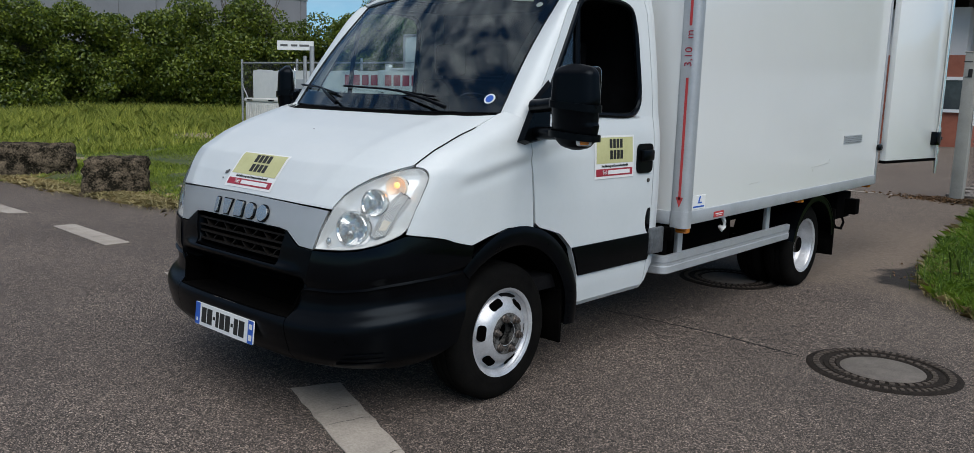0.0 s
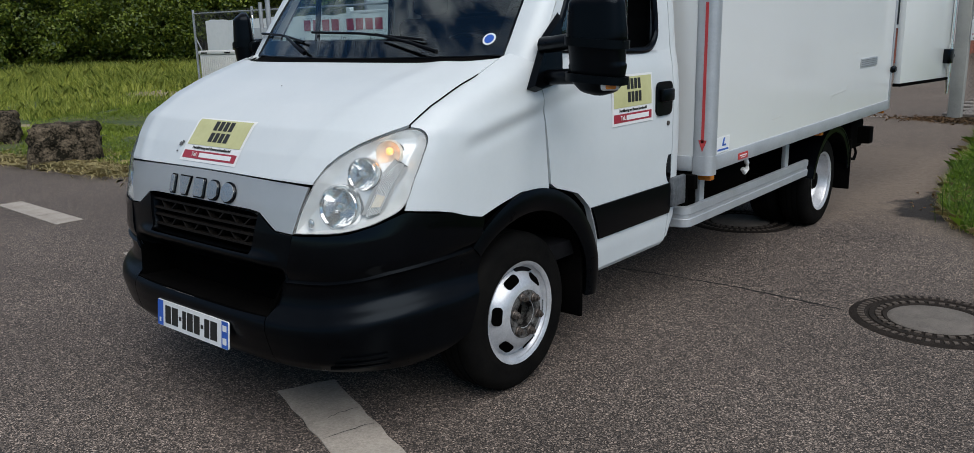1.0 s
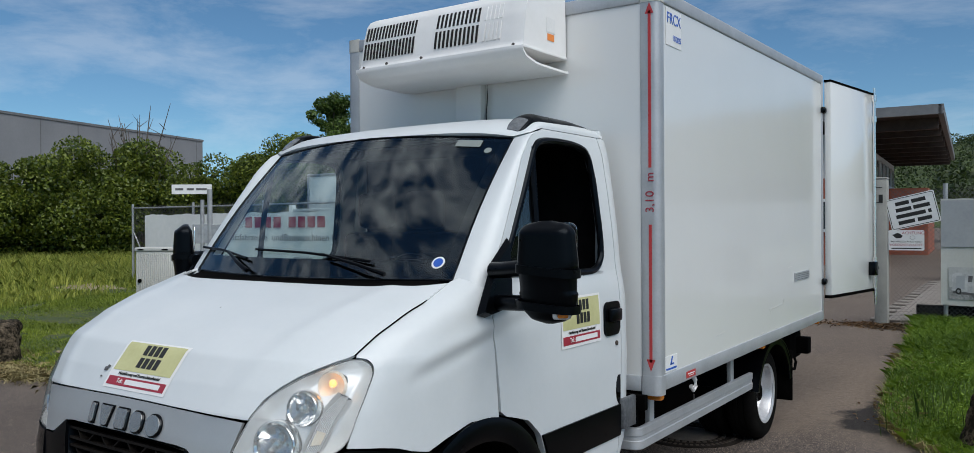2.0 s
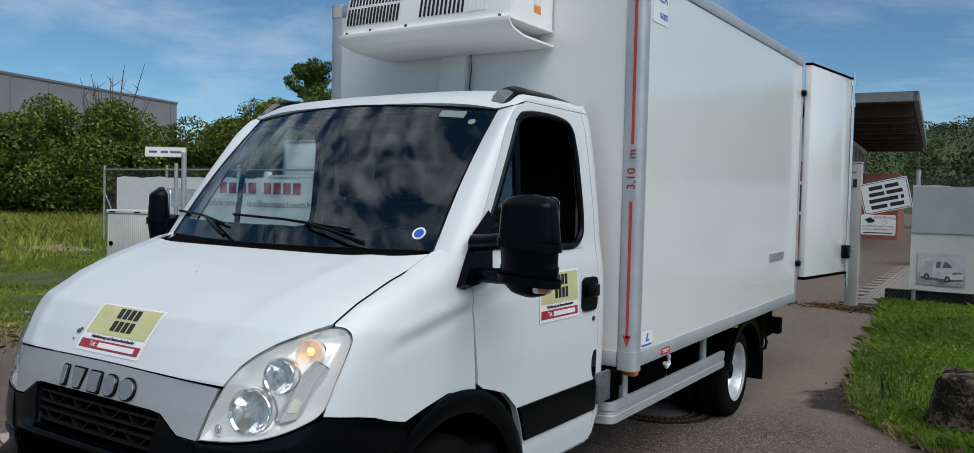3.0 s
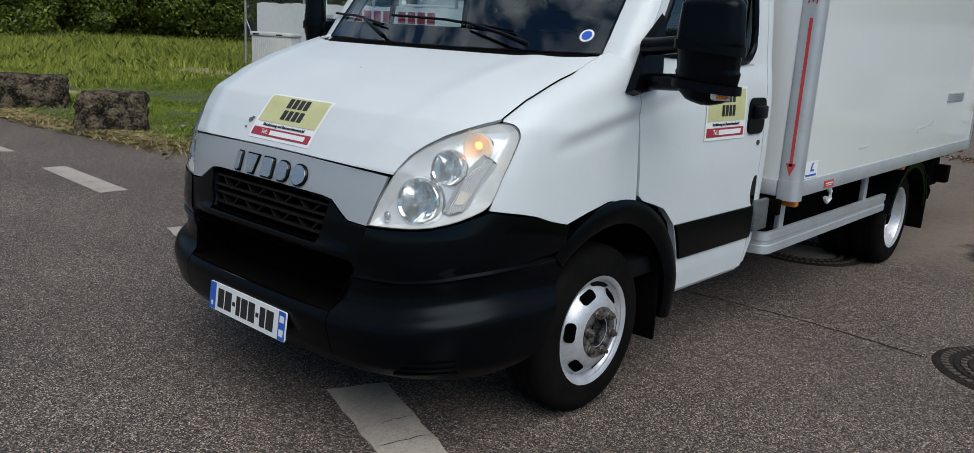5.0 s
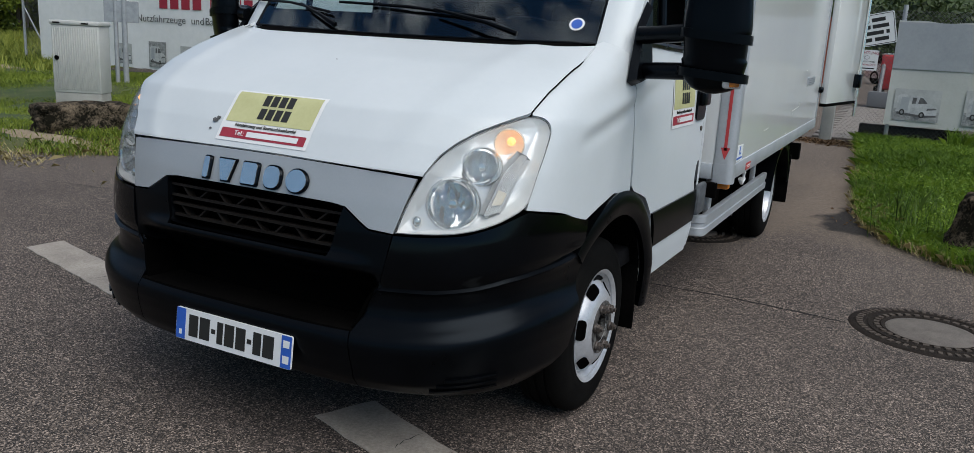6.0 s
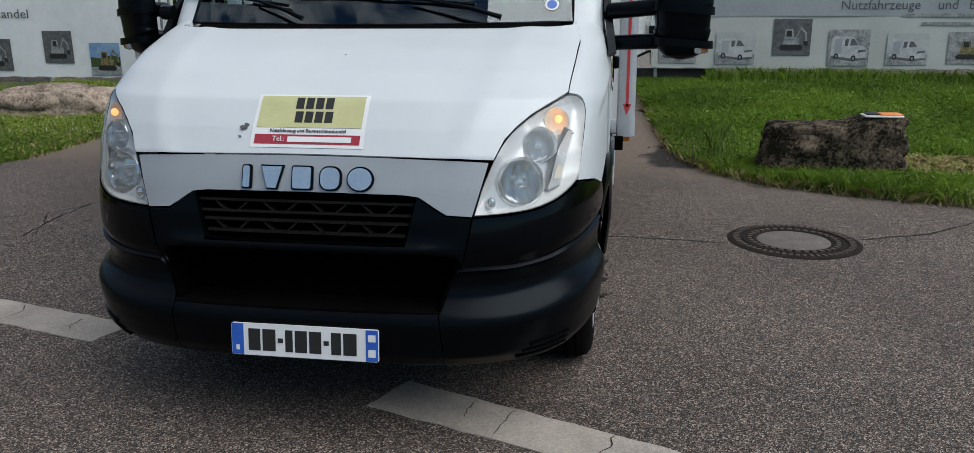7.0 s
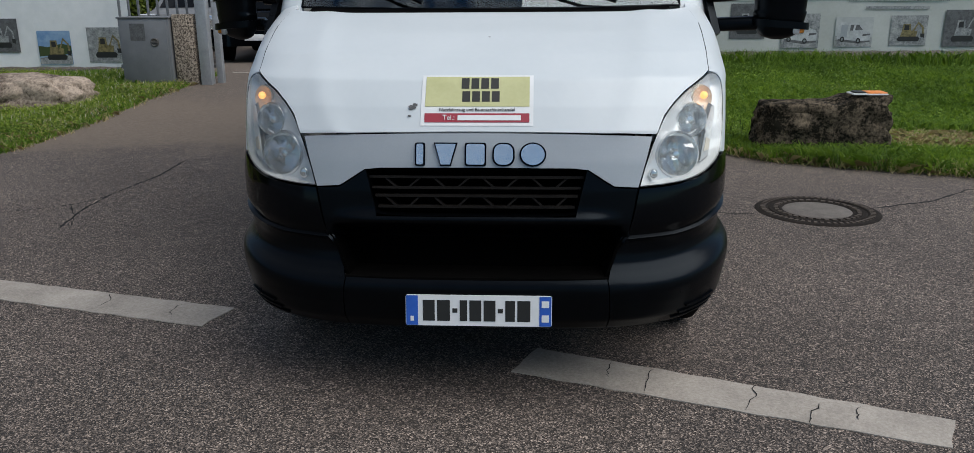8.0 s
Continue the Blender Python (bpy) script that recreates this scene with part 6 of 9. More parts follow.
# bright chip marks on the bonnet
for x, z, r in ((-0.228, 1.078, 0.014), (-0.236, 1.050, 0.006), (0.03, 1.30, 0.004), (-0.218, 1.086, 0.010)):
    bm = bmesh.new()
    p = nose(ax(x, z), z, 0.0075)
    q = nose(ax(x, z + 0.02), z + 0.02, 0.0075)
    up = (q - p).normalized()
    rt = Vector((1, 0, 0))
    nn = rt.cross(up)
    m = Matrix((rt, up, nn)).transposed().to_4x4()
    m.translation = p
    prism(bm, [(r * (1 + 0.35 * math.sin(3 * k + x * 40)) * math.cos(k * 0.7), 0.6 * r * (1 + 0.3 * math.cos(2 * k)) * math.sin(k * 0.7)) for k in range(9)], m, 0.001)
    part("paint_chip", bm, M_GREYPRINT, lorry, "grey chips in the bonnet's paint")

# silver panel over the grille
top = xz((0, 0.997), (0.34, 0.993), (0.385, 0.992), (0.45, 0.990), (0.53, 0.987), (0.618, 0.981))
low = xz((0, 0.881), (0.34, 0.879), (0.395, 0.873), (0.45, 0.838), (0.487, 0.816), (0.570, 0.810))
bm = bmesh.new()
nose_patch(bm, mirror(low)[:-1] + low, mirror(top)[:-1] + top, 60, 10, 0.002, 0.012)
panel = part("grille_panel", bm, M_SILVER, lorry, "silver panel under the bonnet")

# five chrome maker's letters, kept as plain shapes
for k, x in enumerate((-0.195, -0.105, 0.0, 0.098, 0.20)):
    w = (0.024, 0.072, 0.064, 0.066, 0.082)[k]
    p = nose(ax(x, 0.925), 0.925, 0.004)
    tilt = math.atan2(nose(0.0, 0.955).y - nose(0.0, 0.895).y, 0.06)
    ang = math.atan2(nose(ax(x + 0.03, 0.925), 0.925).y - nose(ax(x - 0.03, 0.925), 0.925).y, 0.06)
    m = Matrix.Translation(p) @ Matrix.Rotation(ang, 4, 'Z') @ Matrix.Rotation(math.pi / 2 - tilt, 4, 'X')
    shape = {0: round_rect(w, 0.072, 0.006), 1: [(-w / 2, 0.036), (-w / 2 + 0.02, -0.036), (w / 2 - 0.02, -0.036), (w / 2, 0.036)], 2: round_rect(w, 0.072, 0.008), 3: round_rect(w, 0.072, 0.026), 4: [(w / 2 * math.cos(q), 0.037 * math.sin(q)) for q in np.linspace(0, 2 * math.pi, 25)[:-1]]}[k]
    bm = bmesh.new()
    prism(bm, [(x_ * (1 + 0.012 / w), y_ * 1.15) for x_, y_ in shape], m, 0.006)
    part("badge_shadow", bm, M_GLOSSBLACK, panel, "black edge of a badge")
    bm = bmesh.new()
    prism(bm, shape, m @ Matrix.Translation((0, 0, 0.004)), 0.009)
    part("badge", bm, M_CHROME, panel, "plain chrome badge shape")

# upper bumper: a middle piece round the grille and a glossy corner piece each side
def lip_depth(x, z):
    """A rounded lip under the grille; below it the middle piece falls back into the intake."""
    side = 1 - smoothstep((abs(x) - 0.38) / 0.15)
    back = -0.105 * smoothstep((0.685 - z) / 0.07) * (1 - smoothstep((abs(x) - 0.50) / 0.035))
    return 0.003 + 0.020 * math.exp(-((z - 0.700) / 0.020) ** 2) * side + back


bm = bmesh.new()
for s in (1, -1):
    def beside_grille(u, v):
        x0, z0 = lerp(0.352, 0.552, u), 0.711
        x1, z1 = poly_at([(0.390, 0.872), (0.42, 0.851), (0.455, 0.828), (0.487, 0.810), (0.568, 0.804)], u)
        x, z = lerp(x0, x1, v), lerp(z0, z1, v)
        return nose(s * ax(x, z), z, lip_depth(x, z))
    sheet(bm, beside_grille, 24, 16, -0.012)
sheet(bm, lambda u, v: nose(ax(lerp(-1, 1, u) * lerp(0.532, 0.552, v), lerp(0.615, 0.711, v)), lerp(0.615, 0.711, v), lip_depth(lerp(-1, 1, u) * lerp(0.532, 0.552, v), lerp(0.615, 0.711, v))), 80, 22, -0.012)
upper = part("upper_bumper", bm, M_BLACK, lorry, "matt black bumper piece round the grille")
wing_top = xz((0.574, 0.805), (0.62, 0.806), (0.68, 0.8095), (0.76, 0.821), (0.83, 0.847), (0.905, 0.888)) + [(ay(0.54, 0.856), 0.856), (ay(0.70, 0.815), 0.815)]
wing_low = xz((0.538, 0.637), (0.60, 0.637), (0.70, 0.641), (0.78, 0.653), (0.86, 0.673), (0.93, 0.685)) + [(ay(0.53, 0.695), 0.695), (ay(0.66, 0.705), 0.705)]
for lo, hi in ((wing_low, wing_top), (mirror(wing_low), mirror(wing_top))):
    bm = bmesh.new()

    def corner(u, v):
        a0, z0 = poly_at(lo, u)
        a1, z1 = poly_at(hi, u)
        # tucked in a little at its foot, above the seam
        return nose(lerp(a0, a1, v), lerp(z0, z1, v), 0.005 - 0.010 * (1 - smoothstep(v / 0.25)) + 0.004 * math.sin(math.pi * v))
    sheet(bm, corner, 50, 18, -0.02)
    part("bumper_corner", bm, M_GLOSSBLACK, upper, "glossy black corner of the bumper")

# grille: a back sheet coloured as deep shade, two bars and slanted webs
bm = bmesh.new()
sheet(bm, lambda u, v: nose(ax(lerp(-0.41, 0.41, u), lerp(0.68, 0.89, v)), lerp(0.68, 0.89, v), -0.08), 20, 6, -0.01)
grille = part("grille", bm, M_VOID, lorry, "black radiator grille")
for z in (0.848, 0.811, 0.781, 0.742):
    bm = bmesh.new()
    sheet(bm, lambda u, v: nose(ax(lerp(-1, 1, u) * lerp(0.350, 0.380, (z - 0.742) / 0.106), z + 0.009 * (v - 0.5)), z + 0.009 * (v - 0.5), -0.012), 24, 2, -0.03)
    part("grille_bar", bm, M_GRILLE, grille)
for row, z0, z1 in ((0, 0.815, 0.845), (1, 0.745, 0.778)):
    for k in range(8):
        x = -0.305 + k * 0.087
        s = 0.018 if k % 2 else -0.018
        bm = bmesh.new()
        sheet(bm, lambda u, v: nose(ax(x + lerp(-s, s, v) + lerp(-0.005, 0.005, u), lerp(z0, z1, v)), lerp(z0, z1, v), -0.016), 1, 2, -0.03)
        part("grille_web", bm, M_GRILLE, grille)
# walls of the grille's opening
bm = bmesh.new()
ring = rounded([(0, 0.711), (0.335, 0.712), (0.366, 0.728), (0.392, 0.85), (0.376, 0.872), (0, 0.877), (-0.376, 0.872), (-0.392, 0.85), (-0.366, 0.728), (-0.335, 0.712), (0, 0.711)], 2)


def grille_wall(u, v):
    x, z = poly_at(ring, u)
    k = lerp(1.0, 0.965, v)
    return nose(ax(x * k, lerp(0.795, z, k)), lerp(0.795, z, k), lerp(0.003, -0.045, v))


sheet(bm, grille_wall, 96, 4)
part("grille_frame", bm, M_BLACK, grille)

# lower bumper
lo_top = xz((0.468, 0.486), (0.485, 0.53), (0.505, 0.59), (0.533, 0.628), (0.60, 0.631), (0.70, 0.635), (0.80, 0.651), (0.87, 0.669), (0.93, 0.680)) + [(ay(0.53, 0.690), 0.690), (ay(0.70, 0.705), 0.705)]
lo_low = xz((0.468, 0.255), (0.49, 0.255), (0.51, 0.255), (0.55, 0.256), (0.62, 0.258), (0.72, 0.262), (0.82, 0.27), (0.88, 0.28), (0.92, 0.30)) + [(ay(0.50, 0.33), 0.33), (ay(0.60, 0.38), 0.38)]
LEDGE_Z = (0.25, 0.29, 0.34, 0.40, 0.445, 0.470, 0.492, 0.512, 0.540, 0.575, 0.605, 0.64)
LEDGE_D = (-0.030, -0.006, 0.014, 0.028, 0.034, 0.032, 0.020, 0.000, -0.014, -0.014, -0.006, 0.000)


def lower_skin(lo, hi, level=False):
    def fn(u, v):
        a0, z0 = poly_at(lo, u)
        a1, z1 = poly_at(hi, u)
        z = lerp(z0, z1, v)
        a = lerp(a0, a1, v)
        # a hollow under the seam, then a ledge that rises towards the corner
        zs = z - (0.0 if level else 0.055 * smoothstep((abs(a) - 0.22) / 0.6) * smoothstep((z - 0.32) / 0.15))
        d = table(zs, LEDGE_Z, LEDGE_D)
        d += 0.008 * math.exp(-((z - z1) / 0.008) ** 2) if z1 > 0.6 else 0.0
        # smooth towards the wheel
        return nose(a, z, lerp(d, 0.004, smoothstep((abs(a) - 0.86) / 0.2)))
    return fn


for lo, hi in ((mirror(lo_low), mirror(lo_top)), (lo_low, lo_top)):
    bm = bmesh.new()
    sheet(bm, lower_skin(lo, hi), 50, 40, -0.02)
    lower = part("lower_bumper", bm, M_BLACK, lorry, "black plastic lower bumper, slightly scuffed")
mid_top = xz((-0.464, 0.490), (0, 0.486), (0.464, 0.490))
mid_low = xz((-0.464, 0.255), (0, 0.25), (0.464, 0.255))
bm = bmesh.new()
sheet(bm, lower_skin(mid_low, mid_top, True), 40, 26, -0.02)
part("bumper_middle", bm, M_BLACK, lower, "black middle of the bumper behind the plate")
bm = bmesh.new()
sheet(bm, lambda u, v: nose(ax(lerp(-0.475, 0.475, u), lerp(0.484, 0.494, v)), lerp(0.484, 0.494, v), lerp(0.016, -0.155, v)), 24, 3, 0.01)
part("bumper_shelf", bm, M_DARK, lower, "flat shelf of the bumper")
# the intake between the bumpers; its near-black holds the shade
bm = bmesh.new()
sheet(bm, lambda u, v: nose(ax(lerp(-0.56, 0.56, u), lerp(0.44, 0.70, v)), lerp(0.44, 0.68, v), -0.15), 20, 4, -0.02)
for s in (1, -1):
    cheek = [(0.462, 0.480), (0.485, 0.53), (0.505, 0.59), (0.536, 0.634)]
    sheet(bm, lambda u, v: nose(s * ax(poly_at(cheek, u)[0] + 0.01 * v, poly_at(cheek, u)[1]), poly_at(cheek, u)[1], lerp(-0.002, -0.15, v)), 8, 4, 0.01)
part("air_intake", bm, M_VOID, lower, "air intake, its shade put into the colour")
# slots low in the corners
for s in (1, -1):
    for k in range(3):
        bm = bmesh.new()
        z = 0.318 + 0.022 * k
        sheet(bm, lambda u, v: nose(ax(s * lerp(0.70 + 0.02 * k, 0.86, u), z + 0.014 * u + 0.006 * v), z + 0.014 * u + 0.006 * v, 0.016 + 0.006 * k), 14, 1, -0.012)
        part("corner_slat", bm, M_BLACK, lower)

# number plate: blank white with blue ends and plain bars
plate_m = Matrix.Translation((0.012, -0.016, 0.384)) @ Matrix.Rotation(radians(84), 4, 'X')
bm = bmesh.new()
prism(bm, round_rect(0.52, 0.112, 0.008), plate_m, 0.006)
plate = part("number_plate", bm, M_PAPER, lorry, "white number plate with blue ends and plain bars")
pm = plate_m @ Matrix.Translation((0, 0, 0.006))
bar_parts("blue_end", pm, [(-0.237, 0, 0.042, 0.108), (0.237, 0, 0.042, 0.108)], M_BLUE, plate, 0.0015)
x = -0.198
for w in (0.042, 0.046, 0.018, 0.026, 0.042, 0.042, 0.018, 0.034, 0.046):
    bar_parts("plate_bar", pm, [(x + w / 2, 0, w, 0.016 if w == 0.018 else 0.076)], M_INK, plate, 0.0015)
    x += w + 0.0085
bar_parts("plate_mark", pm, [(-0.237, -0.03, 0.012, 0.018), (0.237, 0.026, 0.026, 0.024), (0.237, -0.026, 0.026, 0.026)], M_PAPER, plate, 0.0022)

# headlamps
HL_LOW = [(0.577, 0.813), (0.662, 0.8165), (0.745, 0.825), (0.818, 0.849), (0.865, 0.875), (0.902, 0.903), (0.914, 0.990), (0.921, 1.069), (0.922, 1.125), (0.912, 1.155), (0.893, 1.172), (0.868, 1.179), (0.846, 1.178)]
HL_TOP = [(0.577, 0.813), (0.599, 0.896), (0.637, 0.993), (0.665, 1.050), (0.697, 1.090), (0.737, 1.126), (0.780, 1.149), (0.815, 1.166), (0.846, 1.178)]


BOWLS = ((0.716, 0.915, 0.070, 0.075), (0.768, 1.035, 0.052, 0.060), (0.828, 1.110, 0.036, 0.030))


def headlamp(s):
    lo = [(s * ax(x, z), z) for x, z in resample(rounded(HL_LOW, 2), 61)]
    hi = [(s * ax(x, z), z) for x, z in resample(rounded(HL_TOP, 2), 61)]

    def skin(d):
        def fn(u, v):
            a0, z0 = poly_at(lo, u)
            a1, z1 = poly_at(hi, u)
            k = 1 - (1 - min(1.0, 6 * min(u, 1 - u))) ** 2
            q = 1 - (1 - min(1.0, 5 * min(v, 1 - v))) ** 2
            a, z = lerp(a0, a1, v), lerp(z0, z1, v)
            dd = d * (k * q if d < 0 else 1)
            if d < 0:
                # room for the bowls
                p = nose(a, z)
                for bx, bz, br, bd in BOWLS:
                    if math.hypot(abs(p.x) - nose(ax(bx, bz), bz).x, (p.z - bz)) < br * 0.95:
                        dd = -0.13
            return nose(a, z, dd)
        return fn
    bm = bmesh.new()
    sheet(bm, skin(-0.040), 130, 84)
    lamp = part("headlamp", bm, M_LAMPBODY, lorry, "clear headlamp with two round reflectors and an amber lamp")
    bm = bmesh.new()
    sheet(bm, lambda u, v: skin(0.0)(u, v) + Vector((0, -0.003, 0)), 44, 24)
    lens = part("lens", bm, M_LENS, lamp, "clear plastic lens")
    outward(lens, (s * 0.4, -1, 0.3))
    lens.visible_shadow = False
    for x, z, r, dp in BOWLS[:2]:
        c = nose(s * ax(x, z), z, -0.028)
        fwd = Vector((s * 0.28, -0.95, 0.12)).normalized()
        m = fwd.to_track_quat('Z', 'Y').to_matrix().to_4x4()
        m.translation = c
        bm = bmesh.new()

        def bowl(u, v):
            # a dish pressed in upright flutes
            q, a = v * r * 0.97, u * 2 * math.pi
            x_, y_ = q * math.cos(a), q * math.sin(a)
            fl = 0.10 * r * abs(math.sin(x_ / r * 5.5 + 0.6)) * (1 - v ** 6)
            return m @ Vector((x_, y_, -dp * (1 - v ** 2.4) + fl))
        sheet(bm, bowl, 72, 20)
        lathe(bm, [(r * 0.97, 0.0), (r * 1.08, 0.006), (r * 1.20, 0.0), (r * 1.24, -0.03)], m, 48)
        part("reflector", bm, M_REFLECT, lamp, "bright round reflector with upright flutes", 50)
        bm = bmesh.new()
        lathe(bm, [(0, -0.006), (0.012, -0.008), (0.016, -0.016), (0.016, -0.030), (0.010, -0.034), (0.010, -dp)], m, 18)
        part("bulb", bm, M_CHROME, lamp)
    # ribbed side lamp: a grey strip with fine upright flutes
    strip = [(0.800, 0.880), (0.842, 0.892), (0.868, 0.985), (0.888, 1.060), (0.868, 1.068), (0.836, 1.020)]
    bm = bmesh.new()

    def flute(u, v):
        p, q = poly_at([strip[0], strip[5], strip[4]], v), poly_at([strip[1], strip[2], strip[3]], v)
        x, z = lerp(p[0], q[0], u), lerp(p[1], q[1], u)
        return nose(s * ax(x, z), z, -0.020 + 0.004 * abs(math.sin(u * math.pi * 8)))
    sheet(bm, flute, 64, 12, -0.02)
    rib = part("side_lamp", bm, M_SIDELAMP, lamp, "grey ribbed side lamp")
    bm = bmesh.new()
    sheet(bm, lambda u, v: flute(lerp(0.2, 0.9, u), lerp(0.12, 0.30, v)) + Vector((0, -0.003, 0)), 6, 4, -0.004)
    part("side_bulb", bm, M_AMBERBOWL, rib, "amber bulb behind the ribs")
    # indicator with two small lit filaments
    bm = bmesh.new()
    m = Vector((s * 0.5, -0.85, 0.15)).to_track_quat('Z', 'Y').to_matrix().to_4x4()
    m.translation = nose(s * ax(0.826, 1.108), 1.108, -0.034)
    lathe(bm, [(0.0, -0.020), (0.02, -0.016), (0.034, -0.002), (0.046, 0.008), (0.052, -0.01)], m, 28)
    part("indicator_bowl", bm, M_AMBERBOWL, lamp, "bowl with the bulb's amber glow put into its colour")
    for x, z, r in ((0.828, 1.112, 0.014),):
        bm = bmesh.new()
        bmesh.ops.create_uvsphere(bm, u_segments=12, v_segments=8, radius=r, matrix=Matrix.Translation(nose(s * ax(x, z), z, -0.022)))
        part("indicator_bulb", bm, M_AMBERGLOW, lamp, "lit amber indicator")
    # small position lamp at the inner foot
    bm = bmesh.new()
    bmesh.ops.create_uvsphere(bm, u_segments=14, v_segments=8, radius=0.017, matrix=Matrix.Translation(nose(s * ax(0.632, 0.852), 0.852, -0.022)) @ Matrix.Diagonal((1, 0.6, 1.2, 1)))
    part("position_lamp", bm, M_REFLECT, lamp)
    # dark seam round the lens
    bm = bmesh.new()
    rim = lo + hi[-2::-1]
    tube(bm, [nose(a, z, -0.003) for a, z in rim], 0.0022, 6)
    part("lamp_seal", bm, M_BLACK, lamp)
    return lamp


# amber of the side bulb; on the indicator bowl it paints the bulb's glow
M_AMBERBOWL = mottled("amber_bulb_and_glow", (0.72, 0.62, 0.50), (0.80, 0.71, 0.59), 0.25, 9.0, 60.0, 0.3, metal=0.3)
for s in (1, -1):
    headlamp(s)

# wings (white fenders)
W_FRONT = rounded([(0.903, 0.893), (0.912, 0.990), (0.919, 1.069), (0.924, 1.127), (0.914, 1.158), (0.895, 1.176), (0.869, 1.183), (0.847, 1.184), (0.861, 1.265), (0.8665, 1.341), (0.8385, 1.412)], 1)
W_LOW = [(0.47, 0.874), (0.54, 0.859), (0.67, 0.812), (0.79, 0.846), (0.93, 0.877), (1.12, 0.860)]
for s in (1, -1):
    front = [(raw_nose(ax(x, z), z).y, z) for x, z in resample(W_FRONT, 60)]
    low = resample([front[0]] + W_LOW, 60)
    high = [front[-1], (1.075, 1.44)]
    bm = bmesh.new()

    def wing_fn(u, v):
        fy, fz = poly_at(front, v)
        ry, rz = table(lerp(0.860, 1.44, v), (0.860, 1.28, 1.44), (1.12, 1.08, 1.095)), lerp(0.860, 1.44, v)
        ly, lz = poly_at(low, u)
        cy_, cz_ = lerp(front[0][0], 1.12, u), lerp(front[0][1], 0.860, u)
        y = lerp(fy, ry, u) + (1 - v) ** 2 * (ly - cy_)
        z = lerp(fz, rz, u) + (1 - v) ** 2 * (lz - cz_)
        p = nose(s * ay(y, z), z, -0.003 * max(0.0, 1 - u * 16))
        # a pressed crease sweeps back along the flank
        if p.y > 0.55:
            zc = 1.10 + 0.22 * (p.y - 0.6)
            p.x += s * (0.007 * math.exp(-((p.z - zc - 0.035) / 0.035) ** 2) - 0.005 * math.exp(-((p.z - zc + 0.02) / 0.03) ** 2)) * smoothstep((p.y - 0.55) / 0.15)
        return p
    sheet(bm, wing_fn, 56, 48, -0.012)
    part("wing", bm, M_WHITE, lorry, "white front wing with a pressed crease")

# doors
DOOR_FRONT = ((0.40, 1.545), (0.56, 1.515), (0.72, 1.445), (0.80, 1.350), (0.835, 1.240), (0.862, 1.135), (1.28, 1.085), (1.42, 1.115), (1.62, 1.245), (1.95, 1.455), (2.04, 1.545), (2.085, 1.66))
DZ, DF = [p[0] for p in DOOR_FRONT], [p[1] for p in DOOR_FRONT]


def door_rear(z):
    return table(z, (0.4, 0.76, 1.5, 2.0, 2.09), (2.215, 2.225, 2.235, 2.225, 2.20))


def win_front(z):
    return table(z, (1.43, 1.47, 1.6, 2.0, 2.035), (1.175, 1.205, 1.29, 1.555, 1.62))


def win_rear(z):
    return table(z, (1.39, 1.43, 1.5, 1.9, 2.0, 2.035), (1.98, 2.08, 2.115, 2.105, 2.08, 2.02))


